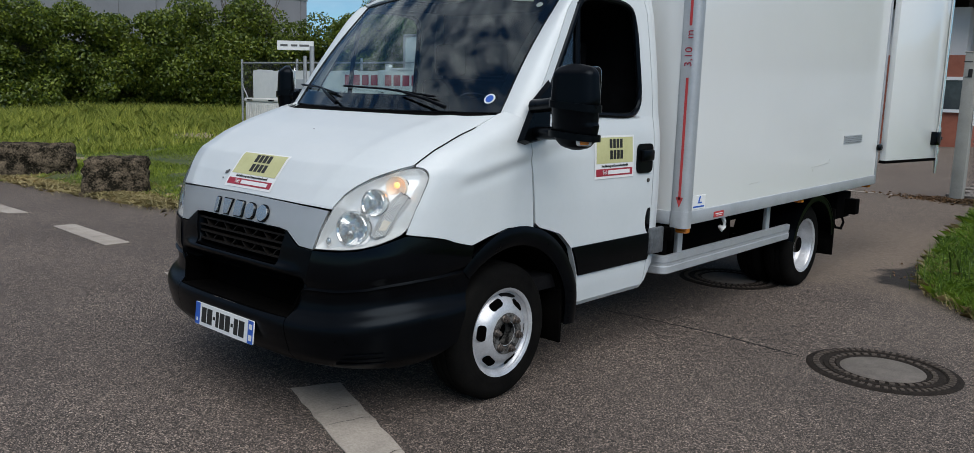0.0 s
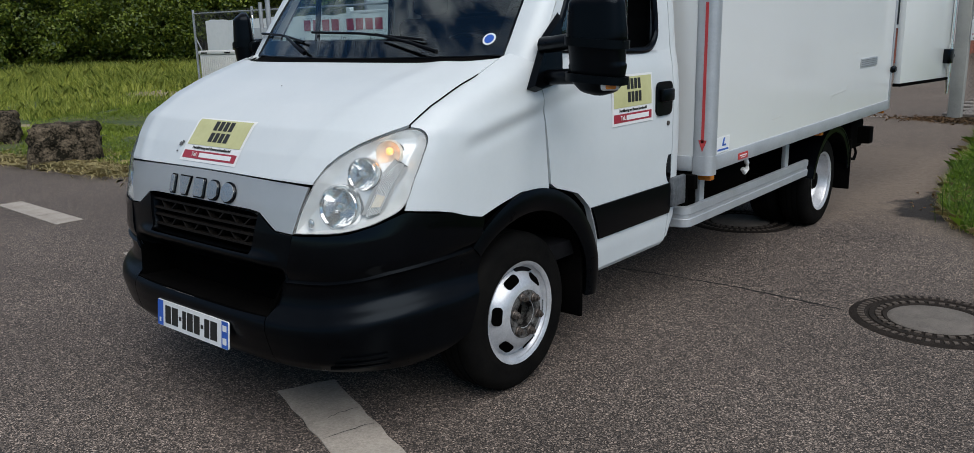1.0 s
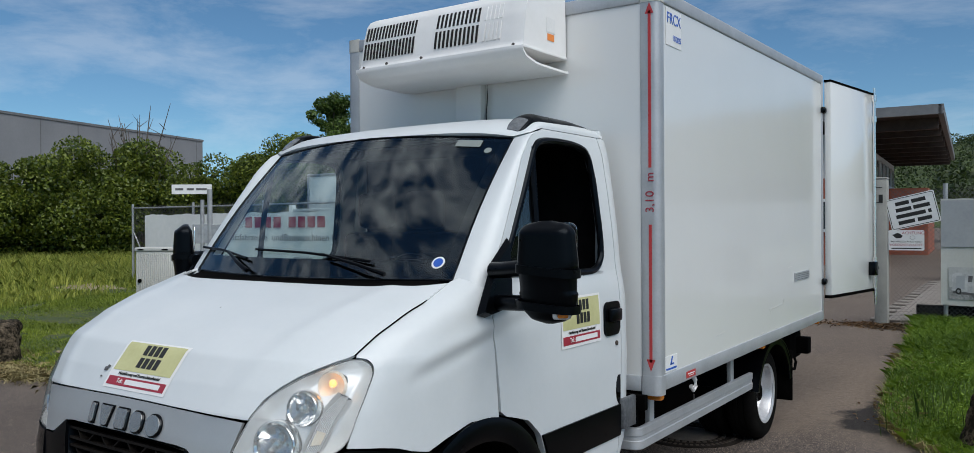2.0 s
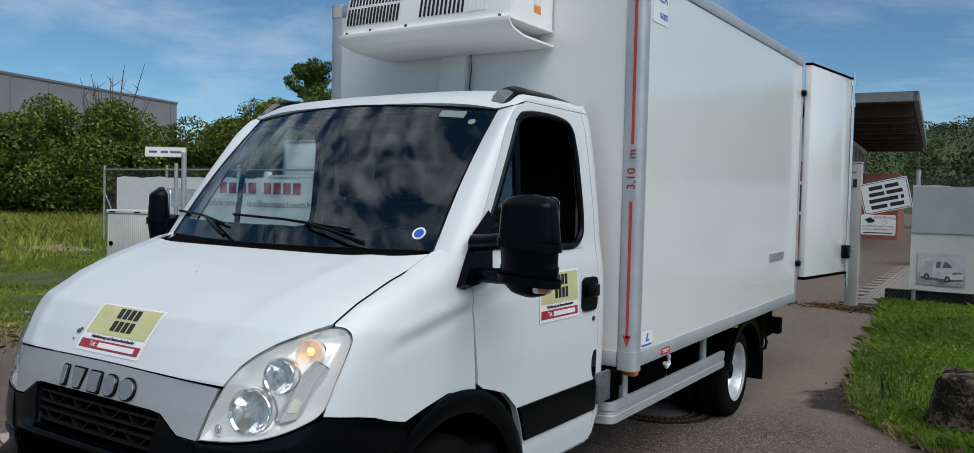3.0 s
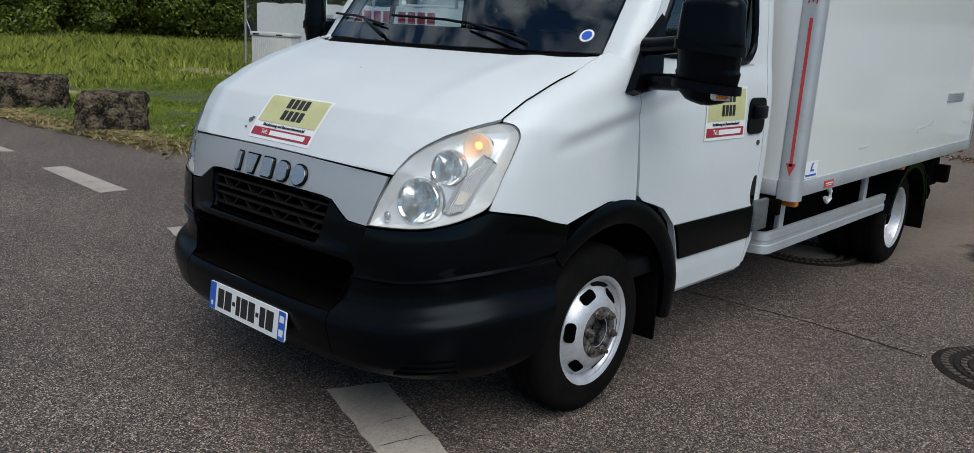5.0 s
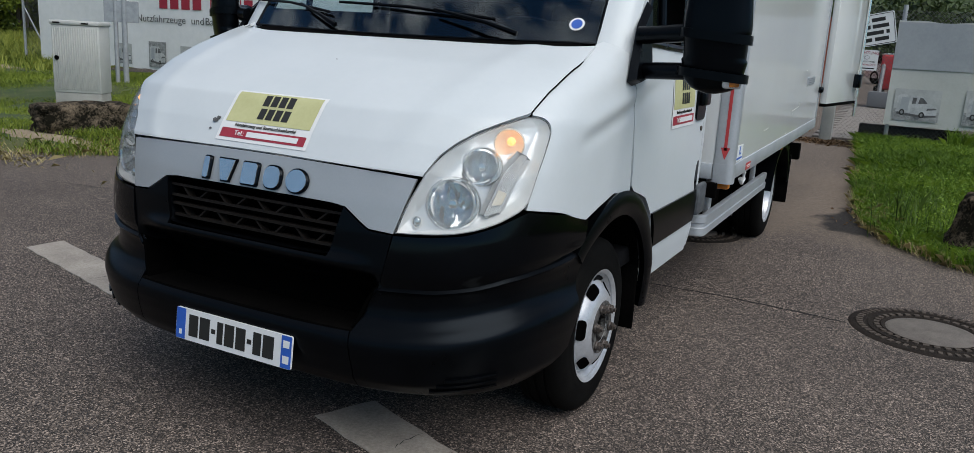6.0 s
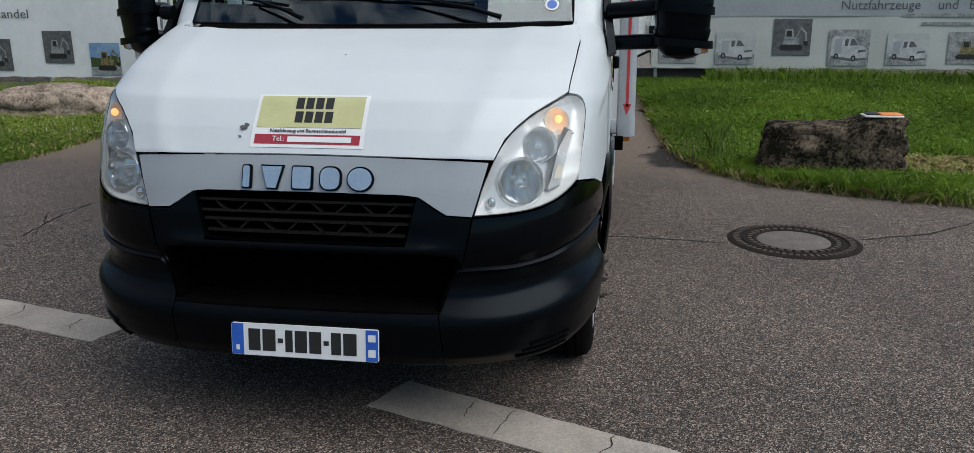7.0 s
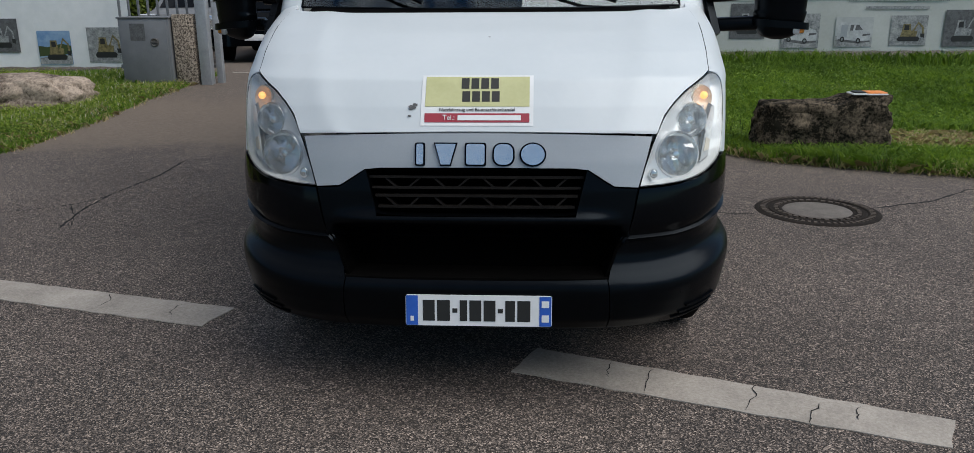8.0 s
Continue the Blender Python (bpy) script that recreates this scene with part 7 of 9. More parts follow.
def cab_door(s):
    def at(y, z, d=0.0):
        crease = 0.0
        if z < 1.4:
            zc = 1.10 + 0.22 * (y - 0.6) * smoothstep((2.0 - y) / 0.6)
            crease = (0.006 * math.exp(-((z - zc - 0.035) / 0.035) ** 2) - 0.0045 * math.exp(-((z - zc + 0.02) / 0.03) ** 2)) * smoothstep((1.9 - y) / 0.7)
        return Vector((s * (side_x(z) + d + crease), y, z))
    bm = bmesh.new()

    def strip(z0, z1, f0, f1, nu, nv, d=0.0):
        sheet(bm, lambda u, v: at(lerp(f0(lerp(z0, z1, v)), f1(lerp(z0, z1, v)), u), lerp(z0, z1, v), d), nu, nv, -0.03)
    fr = lambda z: table(z, DZ, DF)
    strip(0.40, 1.405, fr, door_rear, 26, 40)
    strip(1.405, 2.035, fr, win_front, 4, 24)
    strip(1.405, 2.035, win_rear, door_rear, 5, 24)
    strip(2.035, 2.085, fr, door_rear, 26, 4)
    # sill edge of the window, slightly falling
    sheet(bm, lambda u, v: at(lerp(1.175, 2.09, u), lerp(1.39, lerp(1.435, 1.41, u), v)), 20, 2, -0.03)
    door = part("cab_door", bm, M_WHITE, lorry, "white cab door with black handle")
    # rubber round the window
    bm = bmesh.new()
    loop = [(1.19, 1.435)] + [(win_front(z) + 0.012, z) for z in (1.47, 1.6, 1.75, 1.9, 2.0)] + [(1.64, 2.028), (1.8, 2.036), (1.98, 2.030)] + [(win_rear(z) - 0.012, z) for z in (2.0, 1.9, 1.7, 1.5, 1.44)] + [(2.0, 1.405), (1.8, 1.41), (1.5, 1.42), (1.19, 1.435)]
    tube(bm, [at(y, z, -0.004) for y, z in rounded(loop)], 0.017, 8)
    part("window_seal", bm, M_BLACK, door)
    # bar between quarter light and window
    bm = bmesh.new()
    tube(bm, [at(1.50, 1.42, -0.008), at(1.515, 1.7, -0.008), at(1.55, 1.99, -0.008)], 0.016, 8)
    part("window_bar", bm, M_BLACK, door)
    bm = bmesh.new()
    sheet(bm, lambda u, v: at(lerp(win_front(lerp(1.44, 1.975, v)), lerp(1.505, 1.545, v), u), lerp(1.44, 1.975, v), -0.014), 4, 8)
    q = part("quarter_light", bm, M_SIDEGLASS, door, "small fixed front window")
    q.visible_shadow = False
    if s < 0:
        bm = bmesh.new()
        sheet(bm, lambda u, v: at(lerp(lerp(1.505, 1.545, v), win_rear(lerp(1.42, 2.03, v)), u), lerp(1.42, 2.03, v), -0.014), 4, 8)
        q = part("window_pane", bm, M_SIDEGLASS, door, "closed side window")
        q.visible_shadow = False
    # black rubbing strip and handle
    bm = bmesh.new()
    sheet(bm, lambda u, v: at(lerp(table(lerp(0.555, 0.718, v), DZ, DF) + 0.004, 2.222, u), lerp(0.555, 0.718, v), 0.016 * math.sin(math.pi * lerp(0.12, 0.88, v)) ** 0.5), 16, 8, -0.012)
    part("rubbing_strip", bm, M_BLACK, door, "black plastic rubbing strip")
    bm = bmesh.new()
    hm = Matrix.Translation((s * (side_x(1.15) + 0.001), 2.122, 1.165)) @ Matrix.Rotation(radians(90) * s, 4, 'Z') @ Matrix.Rotation(radians(90), 4, 'X')
    prism(bm, round_rect(0.165, 0.170, 0.035), hm, 0.010)
    slab(bm, s * 0.99, s * 1.024, 2.065, 2.185, 1.150, 1.215, 0.012)
    part("door_handle", bm, M_BLACK, door, "black recessed door handle")
    bm = bmesh.new()
    rod(bm, (s * 0.985, 2.175, 1.035), (s * 0.995, 2.175, 1.035), 0.012, seg=14)
    part("door_lock", bm, M_NUT, door)
    return door


for s in (1, -1):
    cab_door(s)

# sills, rear pillars, flush cap beside the fuel recess
for s in (1, -1):
    bm = bmesh.new()
    sheet(bm, lambda u, v: Vector((s * (side_x(lerp(0.36, 0.43, v)) - 0.004 - 0.03 * (1 - v)), lerp(1.53, 2.25, u), lerp(0.365, 0.425, v))), 12, 4, -0.05)
    part("door_sill", bm, M_WHITE, lorry, "white sill under the door")
    bm = bmesh.new()

    def pillar(u, v):
        z = lerp(0.42, 2.086, v)
        rear = table(z, (0.42, 0.5, 0.6, 2.0, 2.086), (2.27, 2.32, 2.335, 2.335, 2.325))
        return Vector((s * (side_x(z) - 0.02 * smoothstep(u * 1.5 - 0.5)), lerp(door_rear(z) + 0.006, rear, u), z))
    sheet(bm, pillar, 6, 34, -0.03)
    part("rear_pillar", bm, M_WHITE, lorry)
    bm = bmesh.new()
    slab(bm, s * 0.982, s * 1.012, 2.21, 2.365, 0.585, 0.745, 0.012)
    part("flank_cap", bm, M_FLANK, lorry, "dull grey cap behind the door")
    bm = bmesh.new()
    prism(bm, [(0.05 * math.cos(t) if math.cos(t) > 0 else 0.0, 0.085 * math.sin(t)) for t in np.linspace(-1.57, 1.57, 12)], Matrix.Translation((s * (side_x(0.8) + 0.0015), 2.222, 0.80)) @ Matrix.Rotation(radians(-90) * s, 4, 'Z') @ Matrix.Rotation(radians(90), 4, 'X'), 0.003)
    part("fuel_recess", bm, M_GLOSSBLACK, lorry, "black filler recess")

# windscreen, its black border and the surrounding pillars
def screen(u, v):
    """u across, v up; the glass from its foot to the roof."""
    xb, xt = 0.835, 0.790
    x = lerp(-1, 1, u) * lerp(xb, xt, v)
    k = (abs(lerp(-1, 1, u))) ** 1.8
    y = lerp(lerp(0.885, 1.015, k), lerp(1.435, 1.535, k), v) - 0.03 * math.sin(math.pi * v)
    z = lerp(lerp(1.405, 1.415, k), lerp(2.075, 2.035, k), v)
    return Vector((x, y, z))


bm = bmesh.new()
sheet(bm, screen, 36, 24)
glass = part("windscreen", bm, M_GLASS, lorry, "tinted windscreen with round and square stickers")
outward(glass, (0, -1, 0.6))
glass.visible_shadow = False
bm = bmesh.new()
inner = Vector((0, 0.004, -0.003))
sheet(bm, lambda u, v: screen(lerp(0, 1, u), lerp(0.0, 0.13, v)) + inner, 36, 3)
sheet(bm, lambda u, v: screen(lerp(0, 1, u), lerp(0.975, 1.0, v)) + inner, 36, 1)
sheet(bm, lambda u, v: screen(lerp(0.0, 0.034, u), lerp(0.13, 0.965, v)) + inner, 1, 20)
sheet(bm, lambda u, v: screen(lerp(0.966, 1.0, u), lerp(0.13, 0.965, v)) + inner, 1, 20)
part("screen_border", bm, M_GLOSSBLACK, glass, "black printed border of the glass")
bm = bmesh.new()
edge = [screen(u, 0.0) for u in np.linspace(0, 1, 20)] + [screen(1, v) for v in np.linspace(0.1, 1, 10)] + [screen(u, 1) for u in np.linspace(0.95, 0, 20)] + [screen(0, v) for v in np.linspace(0.9, 0, 10)]
tube(bm, edge, 0.0055, 6)
part("screen_seal", bm, M_BLACK, glass)


M_STICKER = mottled("grey_green_label", (0.16, 0.19, 0.185), (0.22, 0.25, 0.24), 0.5)


def on_screen(u, v, d=0.003):
    p = screen(u, v)
    r = (screen(u + 0.01, v) - screen(u - 0.01, v)).normalized()
    t = (screen(u, v + 0.01) - screen(u, v - 0.01)).normalized()
    n = r.cross(t)
    m = Matrix((r, t, n)).transposed().to_4x4()
    m.translation = p + n * d
    return m


bm = bmesh.new()
lathe(bm, [(0, 0.001), (0.029, 0.001), (0.029, 0)], on_screen(0.948, 0.108), 28)
part("round_sticker", bm, M_PAPER, glass, "round white and blue sticker")
bm = bmesh.new()
lathe(bm, [(0, 0.002), (0.021, 0.002), (0.021, 0.001)], on_screen(0.948, 0.108), 24)
part("sticker_disc", bm, M_BLUE, glass)
bm = bmesh.new()
prism(bm, round_rect(0.13, 0.045, 0.004), on_screen(0.875, 0.945), 0.001)
part("screen_label", bm, M_STICKER, glass, "pale label inside the glass")
bm = bmesh.new()
lathe(bm, [(0, 0.001), (0.018, 0.001), (0.018, 0)], on_screen(0.945, 0.895), 20)
part("small_round_sticker", bm, M_STICKER, glass)

# black cowl between bonnet and glass
bm = bmesh.new()


def cowl(u, v):
    q = screen(lerp(0.03, 0.97, u), 0.0)
    x = lerp(-0.79, 0.79, u)
    p = nose(ax(x, 1.386), 1.386, 0.0)
    return p.lerp(q, v) + Vector((0, 0, -0.012 * math.sin(math.pi * v)))


sheet(bm, cowl, 36, 6, -0.01)
part("cowl", bm, M_DARK, lorry, "black plastic cowl below the glass")

# wipers
for x0, x1, v1, u0 in ((0.55, -0.20, 0.165, 0.83), (-0.27, -0.80, 0.165, 0.335)):
    bm = bmesh.new()
    piv = screen(u0, 0.02) + Vector((0, -0.035, 0.012))
    mid = on_screen((lerp(x0, x1, 0.5) / 0.83 + 1) / 2, v1 * 0.8, 0.035).translation
    tip = on_screen((x1 / 0.82 + 1) / 2, v1 * 0.9, 0.025).translation
    tube(bm, [piv, piv.lerp(mid, 0.35) + Vector((0, -0.02, 0.01)), mid], [0.011, 0.008, 0.006], 8)
    wip = part("wiper", bm, M_BLACK, lorry, "black windscreen wiper at rest")
    bm = bmesh.new()
    b0 = on_screen((lerp(x0, x1, 0.16) / 0.82 + 1) / 2, v1 * 0.62, 0.018).translation
    b1 = on_screen((lerp(x0, x1, 1.16) / 0.82 + 1) / 2, v1 * 1.02, 0.018).translation
    c = on_screen((lerp(x0, x1, 0.66) / 0.82 + 1) / 2, v1 * 0.92, 0.020).translation
    tube(bm, [b0, c, b1], 0.0065, 6)
    part("wiper_blade", bm, M_BLACK, wip)

# pillars beside the windscreen, and the roof
for s in (1, -1):
    bm = bmesh.new()

    def apillar(u, v):
        v = lerp(-0.07, 1.0, v)
        z = lerp(1.425, 2.072, v)
        p = screen(1 if s > 0 else 0, v)
        q = Vector((s * side_x(z), table(z, DZ, DF) - 0.007, z))
        m = p.lerp(q, u)
        m += Vector((s * 0.022, -0.018, 0.0)) * math.sin(math.pi * u)
        return m
    sheet(bm, apillar, 8, 26, -0.02)
    part("screen_pillar", bm, M_WHITE, lorry)


def roof_fn(u, v):
    x = lerp(-1, 1, u)
    k = abs(x)
    q = screen(u, 1.0)
    yf = q.y + 0.004
    y = lerp(yf, 2.325 - 0.06 * k ** 6, v)
    zc = table(v, (0, 0.08, 0.2, 0.4, 0.7, 0.93, 1.0), (2.078, 2.112, 2.145, 2.178, 2.20, 2.195, 2.15))
    ze = table(v, (0, 0.04, 0.15, 1.0), (2.046, 2.060, 2.087, 2.088))
    w = table(v, (0, 0.04, 0.15, 1.0), (0.800, 0.858, 0.8675, 0.8675))
    # the crown ends in a shoulder that turns down to the door
    top = ze + 0.036 * smoothstep(v / 0.25) * (1 - 0.5 * smoothstep((v - 0.9) / 0.1))
    if k < 0.93:
        return Vector((x / 0.93 * (w - 0.024), y, top + max(0.0, zc - top) * (1 - (k / 0.93) ** 5)))
    t = (k - 0.93) / 0.07 * math.pi / 2
    return Vector((math.copysign(w - 0.024 + 0.024 * math.sin(t), x), y, lerp(ze, top, math.cos(t))))


bm = bmesh.new()
sheet(bm, roof_fn, 114, 26, -0.015)
part("cab_roof", bm, M_WHITE, lorry, "white cab roof")
for s in (1, -1):
    # black roof fairing with a marker lamp in its nose
    bm = bmesh.new()
    pts = [(1.545, 0.002, 0.036), (1.585, 0.024, 0.050), (1.65, 0.037, 0.054), (1.71, 0.040, 0.048), (1.82, 0.035, 0.040), (2.05, 0.029, 0.030), (2.27, 0.014, 0.018)]

    def roof_z(x, y):
        v = min(1.0, max(0.0, (y - 1.52) / (2.325 - 1.52)))
        return roof_fn(0.5 + 0.5 * abs(x) / 0.8675, v).z

    def fairing(u, v, out=0.0):
        y, h, w = poly_at(pts, v)
        t = u * math.pi
        x = 0.775 - (w + out) * math.cos(t)
        return Vector((s * x, y - out, roof_z(x, y) - 0.006 + (h + 0.006 + out) * math.sin(t) ** 0.55))
    sheet(bm, fairing, 16, 36, -0.003, (s * 0.775, 1.9, 2.0))
    fair = part("roof_fairing", bm, M_BLACK, lorry, "black roof fairing with a marker lamp")
    bm = bmesh.new()
    sheet(bm, lambda u, v: fairing(lerp(0.22, 0.78, u), lerp(0.03, 0.27, v), 0.003), 10, 8, -0.004)
    part("marker_lamp", bm, M_CLEARLAMP, fair, "clear marker lamp")

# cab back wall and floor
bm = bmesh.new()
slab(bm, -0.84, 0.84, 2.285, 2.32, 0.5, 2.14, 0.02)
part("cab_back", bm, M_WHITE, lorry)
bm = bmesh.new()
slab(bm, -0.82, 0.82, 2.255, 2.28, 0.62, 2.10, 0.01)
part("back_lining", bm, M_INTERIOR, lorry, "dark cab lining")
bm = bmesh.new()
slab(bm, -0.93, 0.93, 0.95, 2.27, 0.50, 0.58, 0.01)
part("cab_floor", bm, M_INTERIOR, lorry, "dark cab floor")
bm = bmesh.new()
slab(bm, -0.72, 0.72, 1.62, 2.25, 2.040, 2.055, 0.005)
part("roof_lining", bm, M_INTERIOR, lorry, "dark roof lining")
# dashboard, wheel and seats
bm = bmesh.new()


def dash(u, v):
    x = lerp(-0.78, 0.78, u)
    pr = [(0.99, 1.395), (1.10, 1.415), (1.22, 1.405), (1.32, 1.34), (1.34, 1.15), (1.28, 0.80)]
    y, z = poly_at(pr, v)
    hood = 0.05 * math.exp(-((x - 0.42) / 0.24) ** 2) * math.exp(-((v - 0.42) / 0.18) ** 2)
    return Vector((x, y, z + hood))


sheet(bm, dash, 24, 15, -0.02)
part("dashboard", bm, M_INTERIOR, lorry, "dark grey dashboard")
bm = bmesh.new()
wm = Matrix.Translation((0.42, 1.42, 1.37)) @ Matrix.Rotation(radians(-38), 4, 'X')
lathe(bm, [(0.205 + 0.016 * math.cos(t), 0.016 * math.sin(t)) for t in np.linspace(0, 2 * math.pi, 9)[:-1]], wm, 36, True)
for k in (0, 120, 240):
    a = radians(k + 90)
    rod(bm, wm @ Vector((0.03 * math.cos(a), 0.03 * math.sin(a), -0.02)), wm @ Vector((0.2 * math.cos(a), 0.2 * math.sin(a), 0)), 0.014)
lathe(bm, [(0, 0.005), (0.06, 0.0), (0.07, -0.03), (0.05, -0.08), (0.04, -0.3)], wm, 20)
part("steering_wheel", bm, M_BLACK, lorry)
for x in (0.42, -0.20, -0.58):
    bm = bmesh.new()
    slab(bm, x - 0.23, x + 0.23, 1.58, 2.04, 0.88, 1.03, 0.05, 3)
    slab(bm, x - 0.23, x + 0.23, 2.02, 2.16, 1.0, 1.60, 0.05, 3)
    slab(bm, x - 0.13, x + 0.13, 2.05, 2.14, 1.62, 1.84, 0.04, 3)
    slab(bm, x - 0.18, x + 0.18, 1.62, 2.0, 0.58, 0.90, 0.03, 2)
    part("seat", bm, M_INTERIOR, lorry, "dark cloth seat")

# mirrors
for s in (1, -1):
    bm = bmesh.new()
    foot = [(0.975, 1.285), (1.03, 1.270), (1.20, 1.295), (1.235, 1.46), (1.245, 1.585), (1.12, 1.49)]
    a = [bm.verts.new((s * (side_x(z) + 0.004), y, z)) for y, z in foot]
    b = [bm.verts.new((s * (side_x(z) + 0.035), lerp(y, 1.10, 0.12), lerp(z, 1.39, 0.12))) for y, z in foot]
    bm.faces.new(a[::-1])
    bm.faces.new(b)
    for k in range(len(a)):
        bm.faces.new((a[k], a[(k + 1) % 6], b[(k + 1) % 6], b[k]))
    mir = part("wing_mirror", bm, M_BLACK, lorry, "large black wing mirror on two arms")
    hx, hy = (1.272, 1.045) if s > 0 else (1.185, 1.20)
    turn = 0.10 if s > 0 else 0.60
    for z0, z1, h in ((1.455, 1.47, 0.033), (1.325, 1.335, 0.031)):
        bm = bmesh.new()
        rows = [(0.97, 1.10, z0), (1.04, lerp(1.10, hy, 0.3), z0 + 0.004), (hx - 0.12, hy, z1), (hx + 0.05, hy, z1 + 0.004)]
        rings = []
        for x, y, z in rows:
            w = 0.035
            rings.append([bm.verts.new((s * x, y + w * math.cos(t), z + h * math.sin(t))) for t in np.linspace(0, 2 * math.pi, 13)[:-1]])
        for p, q in zip(rings, rings[1:]):
            for k in range(12):
                bm.faces.new((p[k], p[(k + 1) % 12], q[(k + 1) % 12], q[k]))
        bm.faces.new(rings[0])
        bm.faces.new(rings[-1])
        part("mirror_arm", bm, M_BLACK, mir)
    # housing: a tall rounded cup, narrower below
    bm = bmesh.new()

    def cup(u, v):
        t = u * 2 * math.pi
        z = lerp(1.265, 1.652, v)
        w = table(v, (0, 0.03, 0.12, 0.3, 0.6, 0.9, 0.97, 1.0), (0.02, 0.068, 0.10, 0.114, 0.118, 0.108, 0.085, 0.02))
        dpt = table(v, (0, 0.05, 0.2, 0.5, 0.9, 1.0), (0.02, 0.05, 0.075, 0.085, 0.07, 0.02))
        c, q = math.cos(t), math.sin(t)
        sq = lambda f: math.copysign(abs(f) ** 0.6, f)
        step = 0.006 if 0.30 < v < 0.54 else 0.0
        yy = sq(q)
        lx, ly = (w - step) * sq(c), dpt * (yy if yy < 0 else 0.35 * yy)
        return Vector((s * (hx + lx * math.cos(turn) - ly * math.sin(turn)), hy + ly * math.cos(turn) + lx * math.sin(turn) - 0.02 * (v - 0.5), z))
    sheet(bm, cup, 32, 44)
    part("mirror_housing", bm, M_BLACK, mir, "black mirror cap")
    for z0, h in ((1.468, 0.032), (1.335, 0.03)):
        bm = bmesh.new()

        def band(u, v):
            t = u * 2 * math.pi
            sq = lambda f: math.copysign(abs(f) ** 0.6, f)
            c, q = sq(math.cos(t)), sq(math.sin(t))
            lx, ly = 0.124 * c, 0.092 * (q if q < 0 else 0.4 * q)
            return Vector((s * (hx + lx * math.cos(turn) - ly * math.sin(turn)), hy + ly * math.cos(turn) + lx * math.sin(turn), z0 + h * (v - 0.5) - 0.004 * math.cos(2 * math.pi * v) - 0.01 * c))
        sheet(bm, band, 32, 6, -0.008)
        part("mirror_band", bm, M_BLACK, mir)
    bm = bmesh.new()
    slab(bm, -0.036, 0.036, -0.014, 0.014, -0.022, 0.022, 0.012, 3, Matrix.Translation((s * (hx + 0.074 * math.cos(turn) + 0.052 * math.sin(turn)), hy - 0.052 * math.cos(turn) + 0.074 * math.sin(turn), 1.31)) @ Matrix.Rotation(radians(48) * s, 4, 'Z'))
    part("mirror_indicator", bm, M_SIDELAMP, mir, "clear side indicator with an amber bulb")
    bm = bmesh.new()
    slab(bm, -0.022, 0.022, -0.014, 0.014, -0.016, 0.016, 0.008, 2, Matrix.Translation((s * (hx + 0.077 * math.cos(turn) + 0.056 * math.sin(turn)), hy - 0.056 * math.cos(turn) + 0.077 * math.sin(turn), 1.309)) @ Matrix.Rotation(radians(48) * s, 4, 'Z'))
    part("indicator_bulb", bm, M_AMBER, mir)
    bm = bmesh.new()
    prism(bm, round_rect(0.19, 0.20, 0.03), Matrix.Translation((s * hx, hy + 0.034, 1.545)) @ Matrix.Rotation(s * turn, 4, 'Z') @ Matrix.Rotation(radians(-90), 4, 'X'), 0.004)
    part("mirror_glass", bm, M_CHROME, mir, "mirror glass")

# wheel arches: black lip, inner well
for s in (1, -1):
    cy, cz = 0.975, 0.345
    bm = bmesh.new()

    def lip(u, v):
        ang = lerp(radians(134), radians(-5), u)
        r = lerp(0.440, lerp(0.500, 0.535, smoothstep(u / 0.3)), v)
        y, z = cy + r * math.cos(ang), cz + r * math.sin(ang)
        if u > 0.75:
            y = lerp(y, min(y, 1.525), (u - 0.75) * 4)
        out = (0.008 + 0.020 * math.sin(math.pi * lerp(0.05, 0.9, v)) ** 0.6) * lerp(0.3, 1.0, smoothstep(u / 0.3))
        base = 0.985 if z > 0.5 else lerp(0.965, 0.985, max(0, z - 0.3) / 0.2)
        if y < 0.95:
            base = min(base, raw_nose(ay(y, z), z).x + 0.002)
        return Vector((s * (base + out), y, z))
    sheet(bm, lip, 40, 8, -0.03)
    part("wheel_arch", bm, M_BLACK, lorry, "black wheel arch trim")
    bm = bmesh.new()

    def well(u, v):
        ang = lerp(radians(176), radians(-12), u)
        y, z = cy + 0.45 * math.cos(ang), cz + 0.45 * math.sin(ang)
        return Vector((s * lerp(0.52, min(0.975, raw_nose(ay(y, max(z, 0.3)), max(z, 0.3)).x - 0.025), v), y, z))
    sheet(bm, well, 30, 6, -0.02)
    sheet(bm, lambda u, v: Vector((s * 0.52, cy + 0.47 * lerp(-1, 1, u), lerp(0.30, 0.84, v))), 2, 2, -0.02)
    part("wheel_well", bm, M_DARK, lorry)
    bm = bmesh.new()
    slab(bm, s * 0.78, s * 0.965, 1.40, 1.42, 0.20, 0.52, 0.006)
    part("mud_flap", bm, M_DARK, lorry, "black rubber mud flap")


M_HUBPLATE = mottled("flaked_hub_paint", (0.006, 0.005, 0.005), (0.17, 0.165, 0.155), 0.5, 26.0, 140.0, 0.3, metal=0.3, contrast=(0.42, 0.56))


